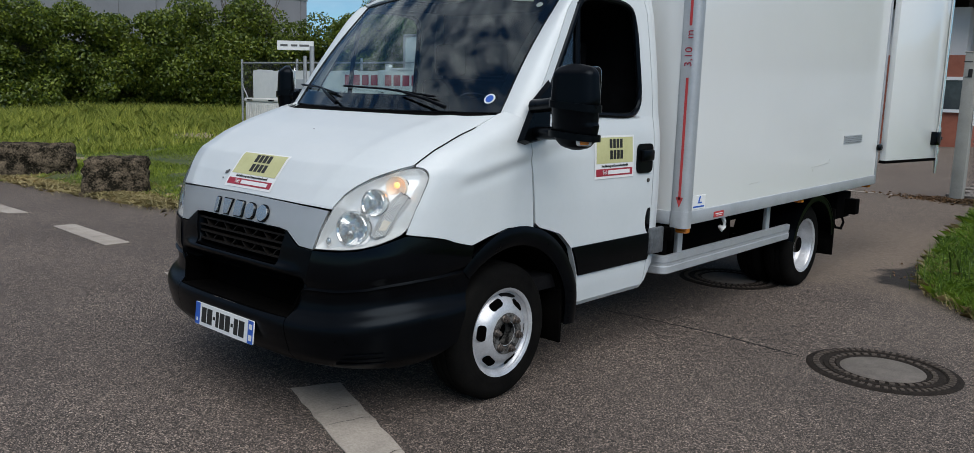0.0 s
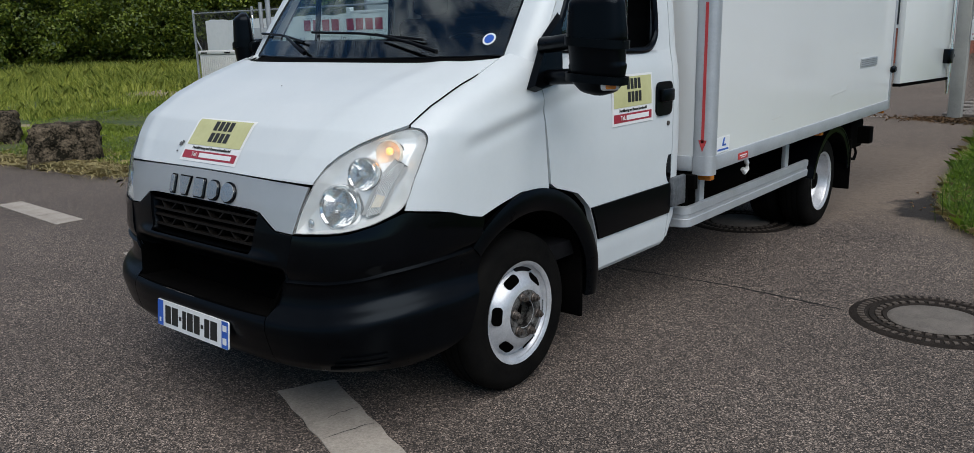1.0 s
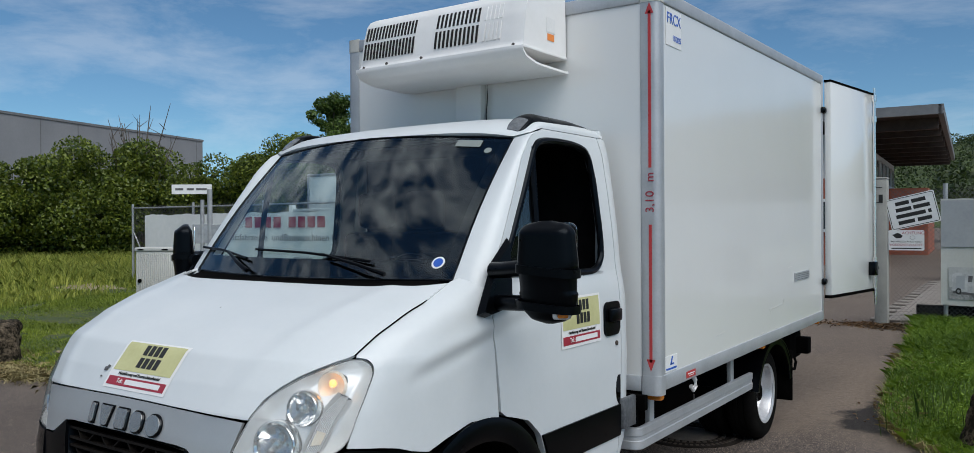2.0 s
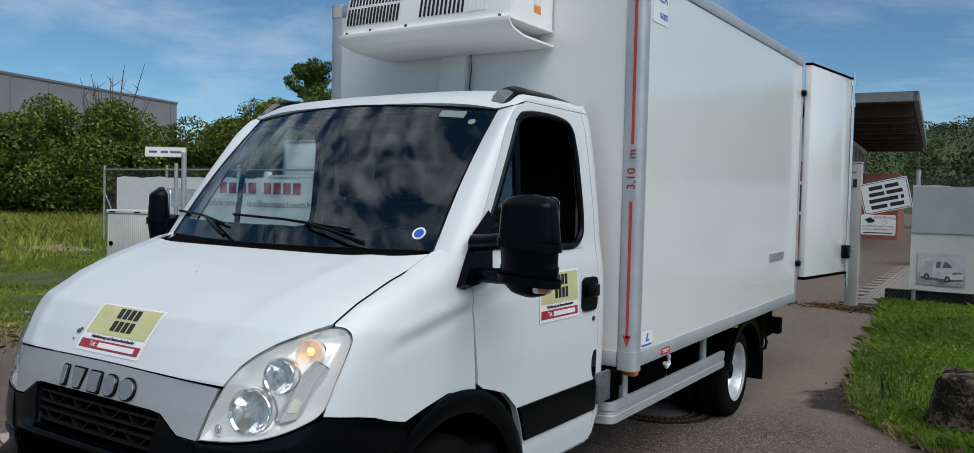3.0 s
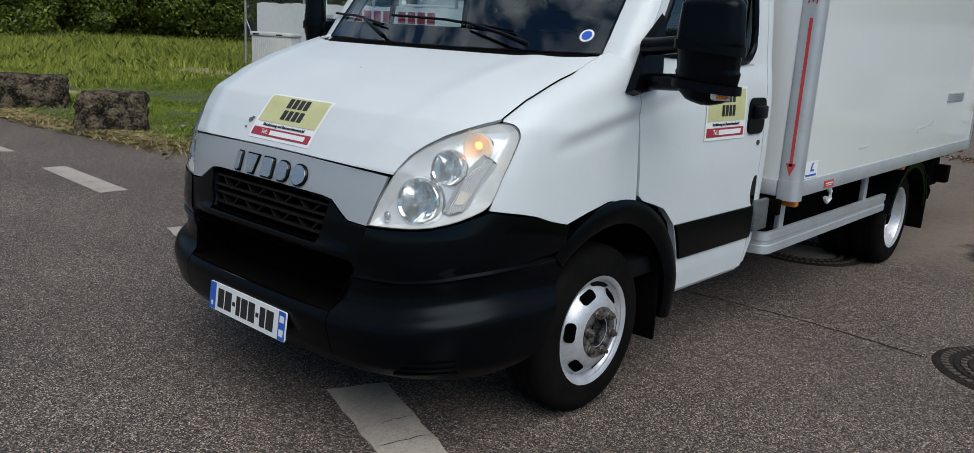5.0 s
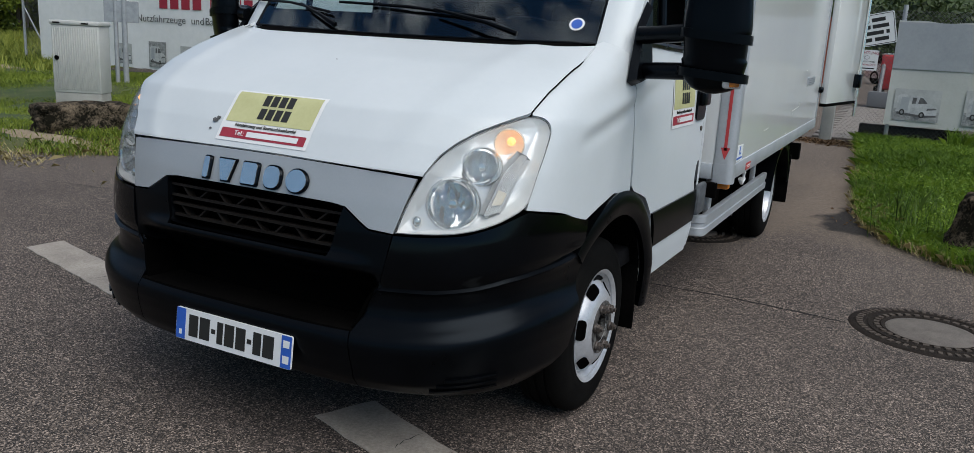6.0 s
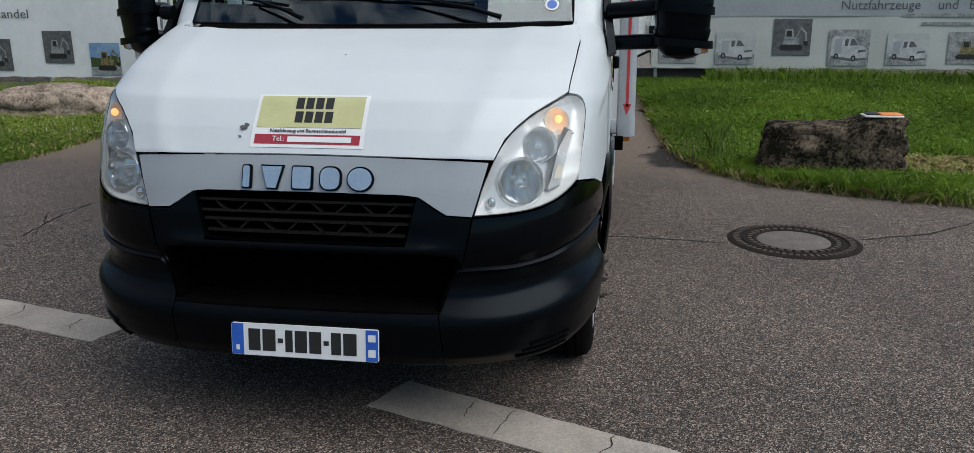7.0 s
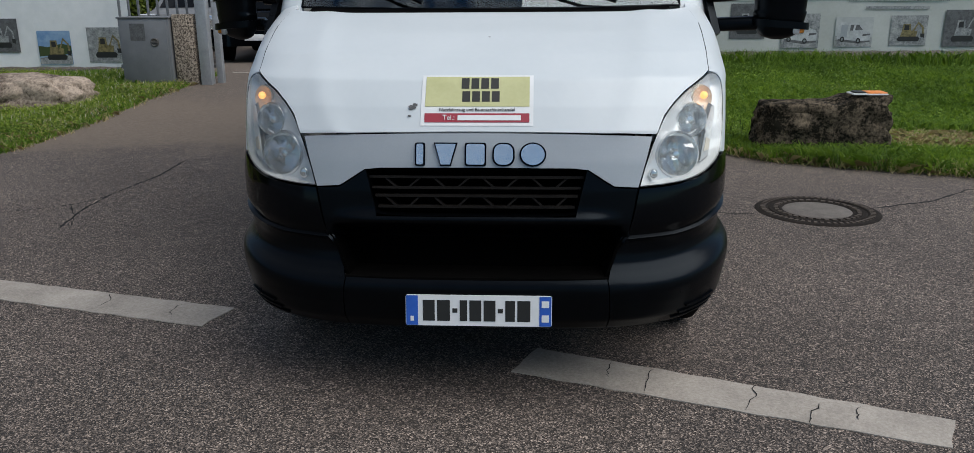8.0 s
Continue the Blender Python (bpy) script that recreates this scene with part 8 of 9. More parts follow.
# wheels
def wheel(s, x_face, y, front):
    m = Matrix.Translation((s * x_face, y, 0.345)) @ Matrix.Rotation(radians(90) * s, 4, 'Y')
    R = 0.345
    bm = bmesh.new()
    prof = [(0.212, -0.205), (0.222, -0.215), (0.27, -0.218), (0.318, -0.208), (0.338, -0.19), (R, -0.165), (R, -0.155), (R - 0.007, -0.153), (R - 0.007, -0.146), (R, -0.144), (R, -0.118), (R - 0.007, -0.116), (R - 0.007, -0.106), (R, -0.104), (R, -0.076), (R - 0.007, -0.074), (R - 0.007, -0.067), (R, -0.065), (R, -0.05), (0.338, -0.028), (0.318, -0.010), (0.285, -0.001), (0.262, -0.004), (0.255, -0.002), (0.235, -0.002), (0.222, -0.006), (0.212, -0.012)]
    lathe(bm, prof, m, 64, True)
    for v in bm.verts:  # the tyre flattens where it stands
        if v.co.z < 0.006:
            v.co.z = 0.0
    w = thing_part("wheel", lorry)
    part("tyre", bm, M_RUBBER, w, "black tyre")
    bm = bmesh.new()
    if front:
        dish = [(0.216, -0.20), (0.206, -0.19), (0.204, -0.06), (0.206, -0.012), (0.216, -0.004), (0.224, -0.002), (0.220, -0.008), (0.212, -0.014), (0.198, -0.022), (0.190, -0.040), (0.182, -0.034), (0.165, -0.012), (0.145, 0.006), (0.120, 0.018), (0.104, 0.020), (0.098, 0.016), (0.060, 0.016)]
    else:
        dish = [(0.216, -0.20), (0.206, -0.19), (0.204, -0.06), (0.206, -0.012), (0.216, -0.004), (0.224, -0.002), (0.220, -0.008), (0.208, -0.016), (0.198, -0.030), (0.192, -0.09), (0.180, -0.115), (0.150, -0.135), (0.115, -0.142), (0.060, -0.142)]
    lathe(bm, dish, m, 64)
    part("rim", bm, M_RIM, w, "silver steel rim")
    n = 6
    # oval slots as raised plates, the shade inside put into their black
    for k in range(n):
        a = 2 * math.pi * (k + 0.35) / n
        r = 0.158
        sm = m @ Matrix.Rotation(a, 4, 'Z') @ Matrix.Translation((r, 0, (-0.0085 if front else -0.1335))) @ Matrix.Rotation(radians(38 if front else -20), 4, 'Y')
        bm = bmesh.new()
        prism(bm, round_rect(0.045, 0.078, 0.018), sm, 0.0045)
        part("rim_slot", bm, M_VOID, w)
    bm = bmesh.new()
    if front:
        lathe(bm, [(0.106, 0.014), (0.104, 0.022), (0.070, 0.024), (0.064, 0.022), (0.062, 0.006), (0.060, -0.05)], m, 36)
    else:
        lathe(bm, [(0.098, -0.142), (0.09, -0.13), (0.07, -0.10), (0.068, -0.06), (0.05, -0.05), (0, -0.05)], m, 36)
    part("hub", bm, M_HUBPLATE if front else M_HUB, w, "rusty wheel hub")
    bm = bmesh.new()
    lathe(bm, [(0.061, -0.045 if front else -0.05), (0.030, -0.042 if front else -0.048), (0.026, -0.034 if front else -0.04), (0, -0.034 if front else -0.04)], m, 24)
    part("hub_bore", bm, M_DARK, w, "dark hub centre")
    for k in range(6):
        a = 2 * math.pi * k / 6 + 0.3
        nm = m @ Matrix.Translation((0.082 * math.cos(a), 0.082 * math.sin(a), 0.022 if front else -0.13))
        bm = bmesh.new()
        lathe(bm, [(0.020, 0), (0.020, 0.006), (0.017, 0.009)], nm, 12)
        lathe(bm, [(0.017, 0.006), (0.017, 0.020), (0.009, 0.022), (0.009, 0.031), (0, 0.032)], nm, 6)
        part("wheel_nut", bm, M_NUT, w)


def thing_part(name, parent):
    ob = new(name)
    ob.empty_display_size = 0.1
    ob.parent = parent
    return ob


for s in (1, -1):
    wheel(s, 0.957, 0.955, True)
    wheel(s, 0.985, 4.725, False)
    wheel(s, 0.745, 4.725, False)

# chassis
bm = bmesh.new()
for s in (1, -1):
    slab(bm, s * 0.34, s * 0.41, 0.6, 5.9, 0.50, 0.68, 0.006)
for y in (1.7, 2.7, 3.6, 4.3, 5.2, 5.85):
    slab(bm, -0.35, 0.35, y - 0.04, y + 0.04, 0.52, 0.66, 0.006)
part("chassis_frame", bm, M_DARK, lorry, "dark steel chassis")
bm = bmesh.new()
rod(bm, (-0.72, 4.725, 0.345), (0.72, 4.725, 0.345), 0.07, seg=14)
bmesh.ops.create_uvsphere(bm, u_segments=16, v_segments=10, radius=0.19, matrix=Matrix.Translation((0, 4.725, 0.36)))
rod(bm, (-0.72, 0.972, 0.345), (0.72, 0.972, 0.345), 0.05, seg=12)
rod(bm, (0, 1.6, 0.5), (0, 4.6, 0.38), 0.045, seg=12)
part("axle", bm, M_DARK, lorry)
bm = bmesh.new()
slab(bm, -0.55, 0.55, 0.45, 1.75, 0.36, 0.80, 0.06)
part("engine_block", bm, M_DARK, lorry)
# slab added only to keep light off the ground below the cab
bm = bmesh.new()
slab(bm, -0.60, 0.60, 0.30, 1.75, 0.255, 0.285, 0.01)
part("under_engine_blocker", bm, M_VOID, lorry, "black slab added under the engine to hold off light")
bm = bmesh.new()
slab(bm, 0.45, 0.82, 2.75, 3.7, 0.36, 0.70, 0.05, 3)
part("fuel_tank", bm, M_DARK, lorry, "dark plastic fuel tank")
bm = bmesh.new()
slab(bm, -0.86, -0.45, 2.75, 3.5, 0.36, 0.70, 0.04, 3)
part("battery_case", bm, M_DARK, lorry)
for s in (1, -1):
    # rear mudguards and flaps
    bm = bmesh.new()

    def guard(u, v):
        a = lerp(radians(168), radians(8), u)
        return Vector((s * lerp(0.55, 1.06, v), 4.725 + 0.44 * math.cos(a), 0.345 + 0.415 * math.sin(a)))
    sheet(bm, guard, 22, 3, -0.01)
    sheet(bm, lambda u, v: Vector((s * 1.055, 4.725 + lerp(0.40, 0.44, v) * math.cos(lerp(radians(168), radians(8), u)), 0.345 + lerp(0.375, 0.415, v) * math.sin(lerp(radians(168), radians(8), u)))), 22, 1, -0.01)
    part("rear_mudguard", bm, M_BLACK, lorry, "black plastic mudguard")
    bm = bmesh.new()
    slab(bm, s * 0.58, s * 1.06, 5.155, 5.175, 0.22, 0.62, 0.006)
    part("mud_flap", bm, M_DARK, lorry)
    # side guard rail with its posts
    bm = bmesh.new()
    pts = [(0.88, 2.385), (0.92, 2.387), (0.955, 2.393)] + [(0.955 + 0.053 * math.sin(t), 2.446 - 0.053 * math.cos(t)) for t in np.linspace(0.15, math.pi / 2, 6)] + [(1.008, y) for y in np.linspace(2.6, 4.30, 10)]
    ring = []
    for i, (x, y) in enumerate(pts):
        zz = 0.008 * (y - 2.4)
        p, q = pts[max(i - 1, 0)], pts[min(i + 1, len(pts) - 1)]
        L = math.hypot(q[0] - p[0], q[1] - p[1])
        nx, ny = (q[1] - p[1]) / L, -(q[0] - p[0]) / L
        ring.append([bm.verts.new((s * (x + nx * dx), y + ny * dx, z + zz)) for dx, z in ((0, 0.435), (0.006, 0.440), (0.006, 0.480), (0, 0.485), (0, 0.505), (0.006, 0.510), (0.006, 0.548), (0, 0.553), (-0.022, 0.553), (-0.022, 0.435))])
    for p, q in zip(ring, ring[1:]):
        for k in range(10):
            bm.faces.new((p[k], p[(k + 1) % 10], q[(k + 1) % 10], q[k]))
    bm.faces.new(ring[0])
    bm.faces.new(ring[-1])
    rail = part("side_guard", bm, M_ALU, lorry, "aluminium side guard rail")
    for y in (2.62, 3.95):
        bm = bmesh.new()
        slab(bm, s * 0.955, s * 0.985, y - 0.03, y + 0.03, 0.44, 0.80, 0.004)
        part("guard_post", bm, M_ALU, rail)

# ---- the lorry: cargo box ----
BX, BY0, BY1 = 1.12, 2.405, 5.90


def bz(y, z):
    """The box stands a little higher at its tail."""
    return z + 0.012 * (y - 2.4)


def tilt_box(bm):
    for v in bm.verts:
        v.co.z = bz(v.co.y, v.co.z)


cargo = thing_part("cargo_box", lorry)
cargo["label"] = "white insulated cargo box with silver edge rails"
bm = bmesh.new()
slab(bm, BX - 0.06, BX - 0.004, BY0 + 0.04, BY1, 0.80, 2.84)
tilt_box(bm)
part("side_wall", bm, M_PANEL, cargo, "smooth white side wall, lightly scuffed", 30)
bm = bmesh.new()
slab(bm, -BX + 0.004, -BX + 0.06, BY0 + 0.04, BY1, 0.80, 2.84)
tilt_box(bm)
part("side_wall", bm, M_PANEL, cargo, "smooth white side wall", 30)
bm = bmesh.new()
slab(bm, -BX + 0.05, BX - 0.05, BY0 + 0.008, BY0 + 0.06, 0.80, 2.84)
part("front_wall", bm, M_PANEL, cargo, "white front wall", 30)
bm = bmesh.new()
slab(bm, -BX + 0.02, BX - 0.02, BY0 + 0.03, BY1, 2.80, 2.872, 0.01)
tilt_box(bm)
part("box_roof", bm, M_PANEL, cargo, "", 30)
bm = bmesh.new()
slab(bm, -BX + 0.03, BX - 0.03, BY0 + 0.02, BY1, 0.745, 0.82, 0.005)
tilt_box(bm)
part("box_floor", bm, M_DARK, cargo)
for s in (1, -1):
    bm = bmesh.new()
    slab(bm, s * (BX - 0.05), s * (BX + 0.004), BY0 + 0.05, BY1 + 0.01, 0.755, 0.838, 0.006)
    tilt_box(bm)
    part("bottom_rail", bm, M_ALU, cargo, "silver bottom rail")
    bm = bmesh.new()
    slab(bm, s * (BX - 0.05), s * (BX + 0.004), BY0 + 0.05, BY1 + 0.01, 2.805, 2.885, 0.012, 3)
    tilt_box(bm)
    part("top_rail", bm, M_ALU, cargo, "silver top rail")
    # corner post: rounded extrusion
    bm = bmesh.new()
    oct_ = [(1.022, BY0 + 0.05), (1.022, BY0 + 0.004), (1.03, BY0)] + [(1.085 + 0.039 * math.sin(t), BY0 + 0.039 - 0.039 * math.cos(t)) for t in np.linspace(0, math.pi / 2, 7)] + [(BX + 0.004, BY0 + 0.075), (BX - 0.02, BY0 + 0.08)]
    prism(bm, [(s * x, y) for x, y in oct_], Matrix.Translation((0, 0, 0.835)), 1.975)
    part("corner_post", bm, M_ALU, cargo, "silver corner post")
    for z0, z1 in ((0.735, 0.838), (2.808, 2.892)):
        bm = bmesh.new()
        prism(bm, [(s * (x + (0.003 if x > 1.05 else 0)), y - 0.003) for x, y in oct_], Matrix.Translation((0, 0, z0)), z1 - z0)
        part("corner_cap", bm, M_CABGREY if z0 > 1 else M_ALU, cargo, "grey corner cap")
    bm = bmesh.new()
    slab(bm, s * (BX - 0.03), s * (BX + 0.006), BY1 - 0.008, BY1 + 0.03, 0.76, 2.88, 0.005)
    tilt_box(bm)
    part("rear_frame", bm, M_ALU, cargo)
bm = bmesh.new()
slab(bm, -1.02, 1.02, BY0 - 0.002, BY0 + 0.05, 2.808, 2.885, 0.008)
part("top_rail", bm, M_ALU, cargo, "silver top rail")
bm = bmesh.new()
slab(bm, -1.02, 1.02, BY0 - 0.002, BY0 + 0.05, 0.75, 0.835, 0.008)
part("bottom_rail", bm, M_ALU, cargo, "silver bottom rail")
# rear doors: one shut, one swung wide open
bm = bmesh.new()
slab(bm, -BX + 0.01, -0.02, BY1 + 0.002, BY1 + 0.06, 0.80, 2.83, 0.008)
tilt_box(bm)
part("rear_door", bm, M_PANEL, cargo, "closed white rear door")
dm = Matrix.Translation((BX + 0.015, BY1 + 0.04, 0)) @ Matrix.Rotation(radians(-8), 4, 'Z')
bm = bmesh.new()
slab(bm, 0.0, 0.055, 0.0, 1.09, 1.01, 2.865, 0.004, 2, dm)
od = part("rear_door", bm, M_PANEL, cargo, "open white rear door with locking bar")
bm = bmesh.new()
slab(bm, -0.004, 0.059, -0.004, 1.094, 0.985, 1.012, 0.003, 2, dm)
part("door_gasket", bm, M_DARK, od, "black door gasket")
bm = bmesh.new()
slab(bm, -0.004, 0.059, -0.004, 1.094, 2.864, 2.884, 0.003, 2, dm)
part("door_gasket", bm, M_DARK, od, "black door gasket")
bm = bmesh.new()
rod(bm, dm @ Vector((0.072, 1.05, 0.86)), dm @ Vector((0.072, 1.05, 2.93)), 0.013, seg=10)
for z in (0.95, 1.05, 1.25, 2.6, 2.8):
    rod(bm, dm @ Vector((0.072, 1.05, z)), dm @ Vector((0.072, 1.05, z + 0.06)), 0.021, seg=10)
part("locking_bar", bm, M_CHROME, od, "bright locking bar")
bm = bmesh.new()
slab(bm, 0.045, 0.115, 0.92, 1.02, 1.14, 1.27, 0.012, 2, dm)
slab(bm, 0.06, 0.09, 1.02, 1.12, 1.19, 1.22, 0.008, 2, dm)
part("door_latch", bm, M_GLOSSBLACK, od, "black door latch")
for z in (1.13, 2.62):
    bm = bmesh.new()
    slab(bm, BX - 0.01, BX + 0.035, BY1 - 0.02, BY1 + 0.14, z - 0.028, z + 0.028, 0.02, 3)
    part("door_hinge", bm, M_GLOSSBLACK, cargo, "dark hinge")

# marks and fittings on the box
bm = bmesh.new()
m_side = Matrix(((0, 0, 1, BX - 0.003), (1, 0, 0, 0), (0, 1, 0, 0), (0, 0, 0, 1)))
prism(bm, [(5.02, 1.185), (5.45, 1.19), (5.45, 1.255), (5.02, 1.25)], m_side, 0.006)
vent = part("vent_plate", bm, M_ALU, cargo, "small aluminium vent plate")
for k in range(4):
    bm = bmesh.new()
    prism(bm, [(5.03, 1.192 + 0.015 * k), (5.44, 1.196 + 0.015 * k), (5.44, 1.199 + 0.015 * k), (5.03, 1.195 + 0.015 * k)], m_side @ Matrix.Translation((0, 0, 0.006)), 0.003)
    part("vent_louvre", bm, M_STEELGREY, vent)
# faint scratches where a sign was taken off
bm = bmesh.new()
for y, z, w, h in ((4.55, 1.02, 0.36, 0.004), (4.40, 0.995, 0.012, 0.02), (4.73, 1.06, 0.012, 0.02), (3.35, 0.955, 0.16, 0.003), (4.2, 0.87, 0.05, 0.004), (4.9, 1.30, 0.10, 0.003)):
    prism(bm, [(y - w / 2, z - h / 2), (y + w / 2, z - h / 2 + 0.05 * w), (y + w / 2, z + h / 2 + 0.05 * w), (y - w / 2, z + h / 2)], m_side, 0.0015)
part("scratch", bm, M_CABGREY, cargo, "faint grey scratches")
bm = bmesh.new()
prism(bm, [(2.492, 0.845), (2.655, 0.847), (2.655, 0.930), (2.492, 0.930)], m_side, 0.002)
lab = part("maker_label", bm, M_PAPER, cargo, "small white and blue label, plain shapes")
bm = bmesh.new()
prism(bm, [(2.556, 0.880), (2.574, 0.880), (2.596, 0.924), (2.578, 0.924)], m_side @ Matrix.Translation((0, 0, 0.002)), 0.001)
bars(bm, m_side @ Matrix.Translation((0, 0, 0.002)), [(2.573, 0.860, 0.14, 0.010), (2.589, 0.884, 0.04, 0.009)], 0.001)
part("label_shape", bm, M_BLUE, lab)
bm = bmesh.new()
prism(bm, [(2.77, 0.774), (2.905, 0.775), (2.905, 0.812), (2.77, 0.811)], m_side @ Matrix.Translation((0, 0, 0.0072)), 0.002)
part("rail_label", bm, M_RED, cargo, "small red label with a plain bar")
bm = bmesh.new()
bars(bm, m_side @ Matrix.Translation((0, 0, 0.0094)), [(2.84, 0.797, 0.10, 0.006), (2.84, 0.786, 0.07, 0.004)], 0.001)
part("rail_label_bar", bm, M_PAPER, cargo)
# class plate high on the corner
bm = bmesh.new()
prism(bm, [(2.525, 2.60), (2.735, 2.60), (2.735, 2.80), (2.525, 2.80)], m_side, 0.002)
cls = part("class_label", bm, M_PAPER, cargo, "white label with blue class letters")
lm = m_side @ Matrix.Translation((2.63, 2.745, 0.0035))
lettering("class_letters", "FRCX", 0.085, lm, M_BLUE, cls, wide=0.9)
lettering("class_date", "11/2025", 0.045, m_side @ Matrix.Translation((2.67, 2.645, 0.0035)), M_BLUE, cls, wide=0.8)
# height arrow on the corner post
front_m = Matrix(((1, 0, 0, 0), (0, 0, -1, BY0), (0, 1, 0, 0), (0, 0, 0, 1)))
bm = bmesh.new()
for z0, z1 in ((0.86, 1.665), (1.885, 2.79)):
    prism(bm, [(1.068, z0 + 0.05), (1.084, z0 + 0.05), (1.084, z1 - 0.03), (1.068, z1 - 0.03)], front_m, 0.002)
prism(bm, [(1.052, 0.925), (1.076, 0.862), (1.100, 0.925)], front_m, 0.002)
prism(bm, [(1.052, 2.745), (1.100, 2.745), (1.076, 2.805)], front_m, 0.002)
part("height_arrow", bm, M_RED, cargo, "red height arrow")
for body, z in (("3,10", 1.755), ("m", 1.885)):
    lettering("height_text", body, 0.068, front_m @ Matrix.Translation((1.076, z, 0.002)) @ Matrix.Rotation(radians(90), 4, 'Z'), M_DARKRED, cargo, "red height figure", wide=1.0)
# marker lamps, hook, tow bar
for y, z, s in ((2.50, 0.715, 1), (4.30, 0.765, 1), (5.86, 0.785, 1), (2.50, 0.715, -1), (4.30, 0.765, -1), (5.86, 0.785, -1)):
    bm = bmesh.new()
    slab(bm, s * 1.02, s * 1.100, y - 0.025, y + 0.025, z - 0.020, z + 0.020, 0.010, 3)
    part("side_marker", bm, M_AMBER, lorry, "amber side marker lamp")
bm = bmesh.new()
tube(bm, [(1.06, 3.02, 0.76), (1.075, 3.03, 0.72), (1.075, 3.035, 0.685), (1.07, 3.01, 0.665), (1.065, 2.99, 0.69)], 0.014, 8)
part("lashing_hook", bm, M_UNIT, lorry, "white lashing hook")
bm = bmesh.new()
slab(bm, -1.05, 1.05, 5.70, 5.80, 0.52, 0.66, 0.01)
slab(bm, 0.80, 0.95, 5.52, 5.86, 0.48, 0.72, 0.02)
slab(bm, -0.95, -0.80, 5.52, 5.86, 0.48, 0.72, 0.02)
part("rear_underrun", bm, M_DARK, lorry, "dark steel rear underrun bar")
bm = bmesh.new()
tube(bm, [(0.9, 5.78, 0.50), (0.92, 5.80, 0.43), (0.93, 5.72, 0.38), (0.92, 5.60, 0.40), (0.9, 5.55, 0.48)], 0.012, 8)
part("cable_loop", bm, M_DARK, lorry)
# grey bracket and hoses behind the cab
bm = bmesh.new()
slab(bm, 0.90, 1.06, 2.36, 2.40, 0.66, 0.74, 0.006)
slab(bm, 0.92, 0.96, 2.44, 2.50, 0.46, 0.74, 0.006)
part("cab_bracket", bm, M_DARK, lorry)

# refrigeration unit on the front wall
unit = thing_part("refrigeration_unit", lorry)
unit["label"] = "white refrigeration unit with slotted front"
UX, UY0, UY1 = 0.575, 1.955, 2.405


bm = bmesh.new()


def shell(u, v):
    """u round the section from the foot of the front over the top to the wall, v across."""
    pr = [(UY0 - 0.015, 2.560), (UY0, 2.585), (UY0 + 0.012, 2.66), (UY0 + 0.03, 2.75), (UY0 + 0.055, 2.83), (UY0 + 0.085, 2.868), (UY0 + 0.14, 2.885), (UY0 + 0.28, 2.90), (UY1, 2.905)]
    y, z = poly_at(pr, u)
    x = lerp(-1, 1, v)
    r = 1 - 0.035 * smoothstep((abs(x) - 0.9) / 0.1)
    return Vector((x * UX, lerp(2.2, y, r), lerp(2.7, z, r)))


sheet(bm, shell, 40, 40, -0.012)
for s in (1, -1):
    side = [shell(u, 0.5 + 0.5 * s) for u in np.linspace(0, 1, 24)]
    vs = [bm.verts.new(p) for p in side] + [bm.verts.new((s * UX, UY1, 2.56))]
    bm.faces.new(vs if s > 0 else vs[::-1])
part("unit_shell", bm, M_UNIT, unit, "white plastic shell")
bm = bmesh.new()


def tray(u, v):
    pr = [(UY0 - 0.022, 2.562), (UY0 - 0.022, 2.545), (UY0 + 0.01, 2.515), (UY0 + 0.12, 2.49), (UY1 - 0.02, 2.485), (UY1, 2.49)]
    y, z = poly_at(pr, u)
    x = lerp(-1, 1, v)
    r = 1 - 0.03 * smoothstep((abs(x) - 0.90) / 0.10)
    return Vector((x * (UX + 0.012), y if y > 2.3 else lerp(2.3, y, r), lerp(2.57, z, r ** 2)))


sheet(bm, tray, 24, 36, -0.012)
slab(bm, -UX - 0.008, UX + 0.008, UY0 - 0.005, UY1, 2.556, 2.572, 0.004)
part("unit_tray", bm, M_UNIT, unit, "white tray under the unit")
# slots in two fields, two rows each
for x0, x1, n in ((-0.555, -0.16, 16), (-0.02, 0.29, 11), (0.31, 0.44, 5)):
    for row, (z0, z1) in enumerate(((2.618, 2.715), (2.735, 2.815))):
        for k in range(n):
            x = lerp(x0, x1, (k + 0.5) / n)
            bm = bmesh.new()

            def slot(u, v):
                z = lerp(z0, z1, v)
                y = table(z, (2.585, 2.66, 2.75, 2.83), (UY0, UY0 + 0.012, UY0 + 0.03, UY0 + 0.055))
                return Vector((x + 0.0065 * (2 * u - 1), y - 0.0035, z))
            sheet(bm, slot, 1, 3, -0.003)
            part("unit_slot", bm, M_CRACK if x0 < 0.3 else M_UNIT, unit, "")
for x, y, z in ((-0.54, 0, 2.572), (-0.36, 0, 2.578), (-0.1, 0, 2.58), (0.52, 0, 2.575)):
    bm = bmesh.new()
    rod(bm, (x, UY0 - 0.008, z), (x, UY0 + 0.01, z), 0.009, seg=10)
    part("unit_screw", bm, M_NUT, unit)
bm = bmesh.new()
um = Matrix(((0, 0, 1, UX + 0.0015), (1, 0, 0, 0), (0, 1, 0, 0), (0, 0, 0, 1)))
prism(bm, [(2.19, 2.68), (2.28, 2.68), (2.28, 2.76), (2.19, 2.76)], um, 0.001)
part("unit_label", bm, M_PAPER, unit)
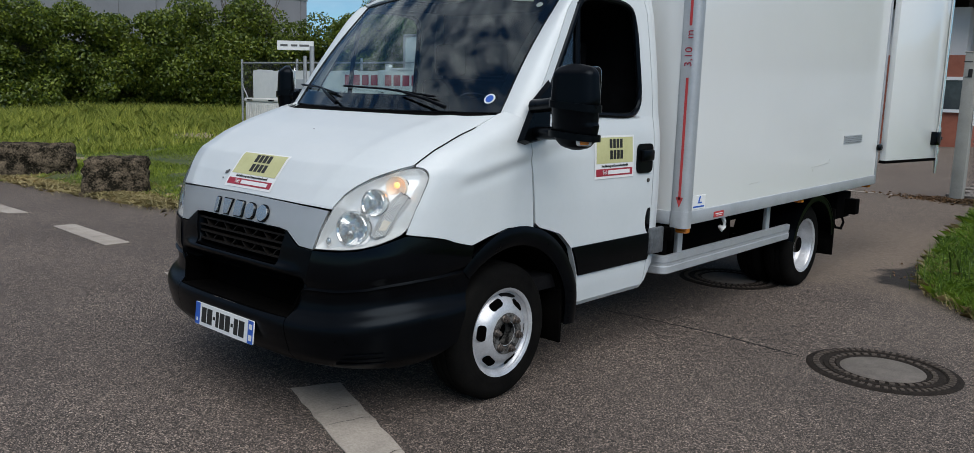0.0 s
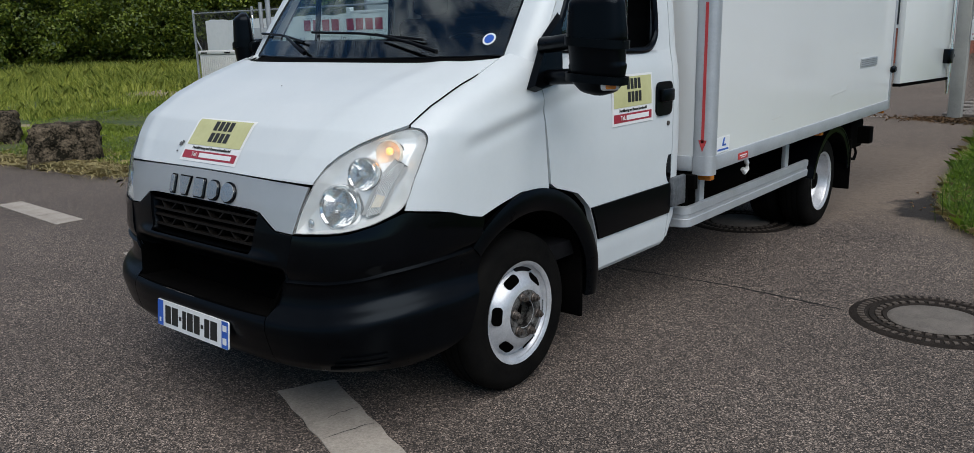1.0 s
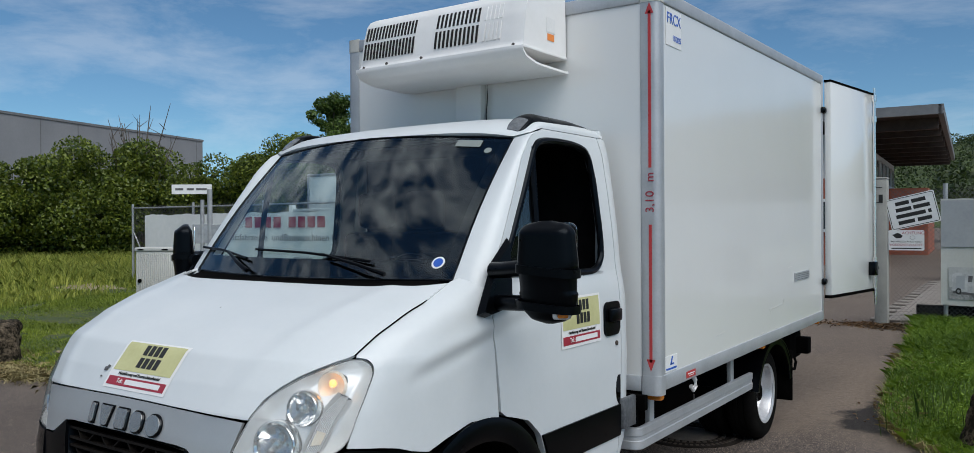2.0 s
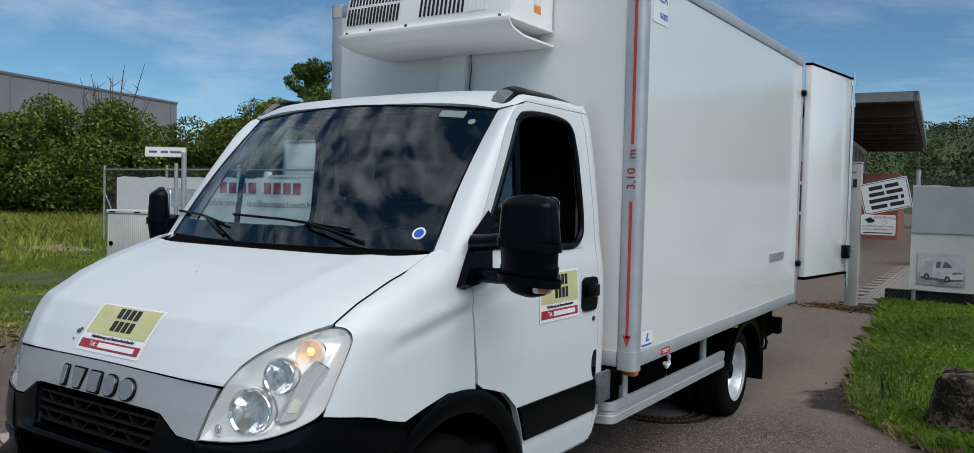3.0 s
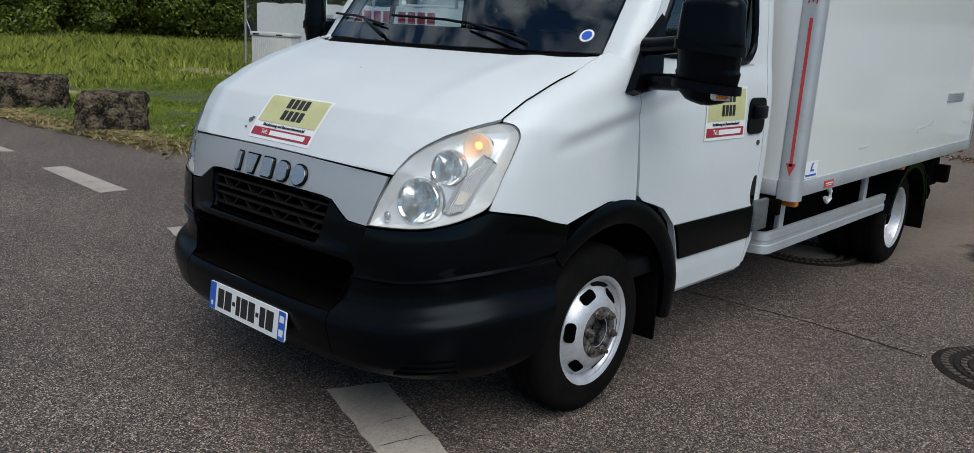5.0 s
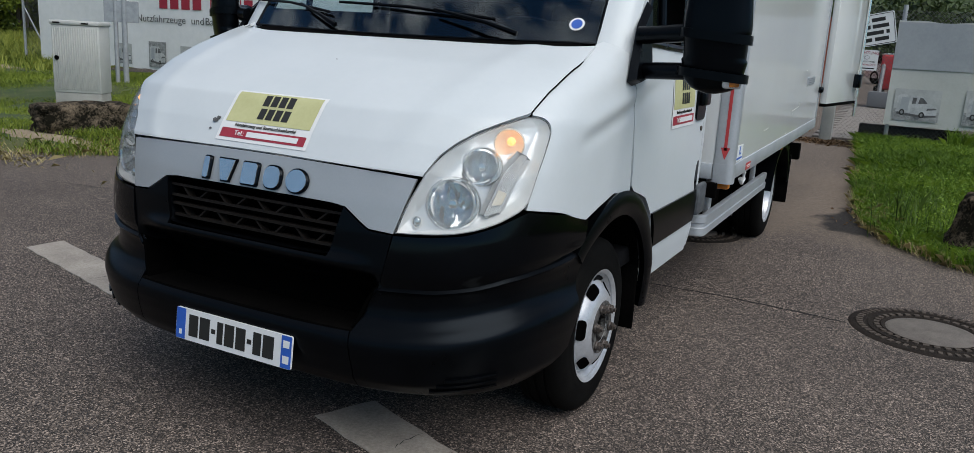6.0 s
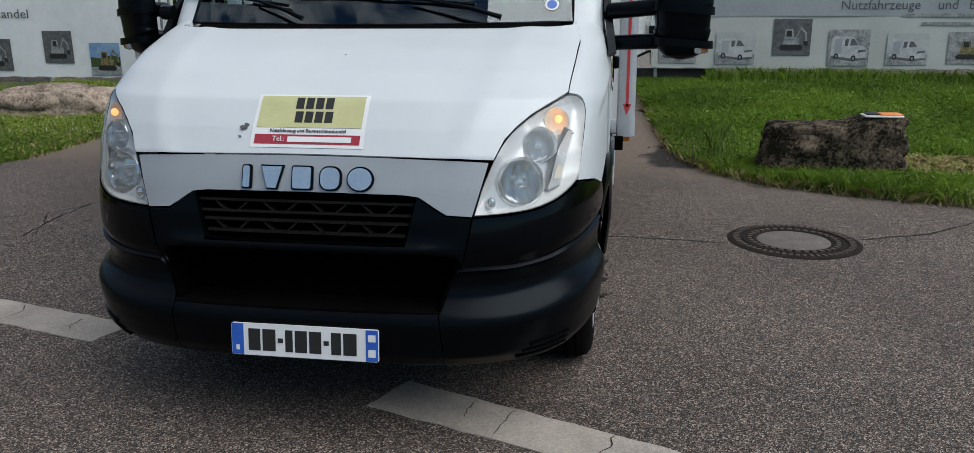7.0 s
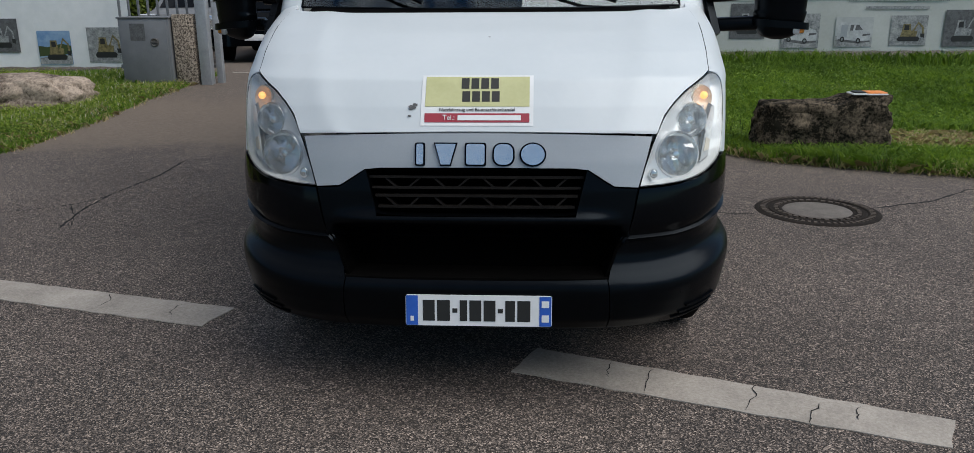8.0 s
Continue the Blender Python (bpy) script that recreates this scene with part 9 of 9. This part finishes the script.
bm = bmesh.new()
prism(bm, [(2.20, 2.635), (2.27, 2.635), (2.27, 2.672), (2.20, 2.672)], um, 0.001)
part("warning_label", bm, M_ORANGE, unit, "orange warning label")
# duct and cable below the unit
bm = bmesh.new()
slab(bm, -0.17, 0.02, BY0 - 0.05, BY0 + 0.01, 2.0, 2.495, 0.012)
part("cable_duct", bm, M_PANEL, unit, "white cable duct")
bm = bmesh.new()
tube(bm, [(0.045, BY0 - 0.02, 2.50), (0.05, BY0 - 0.02, 2.40), (0.035, BY0 - 0.015, 2.3), (0.04, BY0 - 0.012, 2.15), (0.04, BY0 - 0.012, 2.0)], 0.004, 6)
part("cable", bm, M_INK, unit)


# ---- magnetic signs on bonnet and door ----
PROFILE = [(z, nose(0.0, z)) for z in np.linspace(1.0, 1.41, 60)]
ARC = [0.0]
for (z0, p0), (z1, p1) in zip(PROFILE, PROFILE[1:]):
    ARC.append(ARC[-1] + (p1 - p0).length)


def on_bonnet(x, y, d):
    """x across and y up the bonnet from its front edge."""
    z = table(y, ARC, [p[0] for p in PROFILE])
    return nose(ax(x, z), z, 0.006 + d)


def on_door(x, y, d):
    return Vector((side_x(1.185 + y) + 0.003 + d, 1.815 + x, 1.185 + y))


def firm_sign(name, w, h, put, cx, cy, label):
    def field(nm, x, y, fw, fh, d, mat, parent, text=""):
        bm = bmesh.new()
        sheet(bm, lambda u, v: put(cx + x + fw * (u - 0.5), cy + y + fh * (v - 0.5), d), 12, 8)
        return part(nm, bm, mat, parent, text)

    def words(nm, body, size, x, y, d, mat, parent, wide):
        ob = lettering(nm, body, size, Matrix(), mat, parent, wide=wide)
        for v in ob.data.vertices:
            v.co = put(cx + x + v.co.x, cy + y + v.co.y, d + v.co.z)
        ob.data.update()
    ob = field(name, 0, 0, w, h, 0.0, M_PAPER, lorry, label)
    field("olive_field", 0, h * 0.155, w * 0.93, h * 0.60, 0.0012, M_OLIVE, ob)
    for row, y in ((0, 0.31), (1, 0.05)):
        for k in range(4):
            field("name_bar", w * (-0.11 + 0.088 * k + 0.01 * row), h * y, w * 0.070, h * 0.21, 0.0022, M_INK, ob)
    field("red_field", 0, -h * 0.355, w * 0.93, h * 0.17, 0.0012, M_DARKRED, ob)
    field("number_bar", w * 0.11, -h * 0.355, w * 0.56, h * 0.095, 0.0022, M_PAPER, ob)
    words("sign_line", "Nutzfahrzeug und Baumaschinenhandel", h * 0.085, 0, -h * 0.205, 0.002, M_INK, ob, w / h * 0.50)
    words("sign_phone", "Tel.:", h * 0.13, -w * 0.25, -h * 0.355, 0.003, M_PAPER, ob, 0.95)
    return ob


firm_sign("bonnet_sign", 0.398, 0.205, on_bonnet, 0.002, 0.125, "magnetic firm sign on the bonnet, name as plain bars")
firm_sign("door_sign", 0.385, 0.235, on_door, 0.0, 0.0, "magnetic firm sign on the door, name as plain bars")
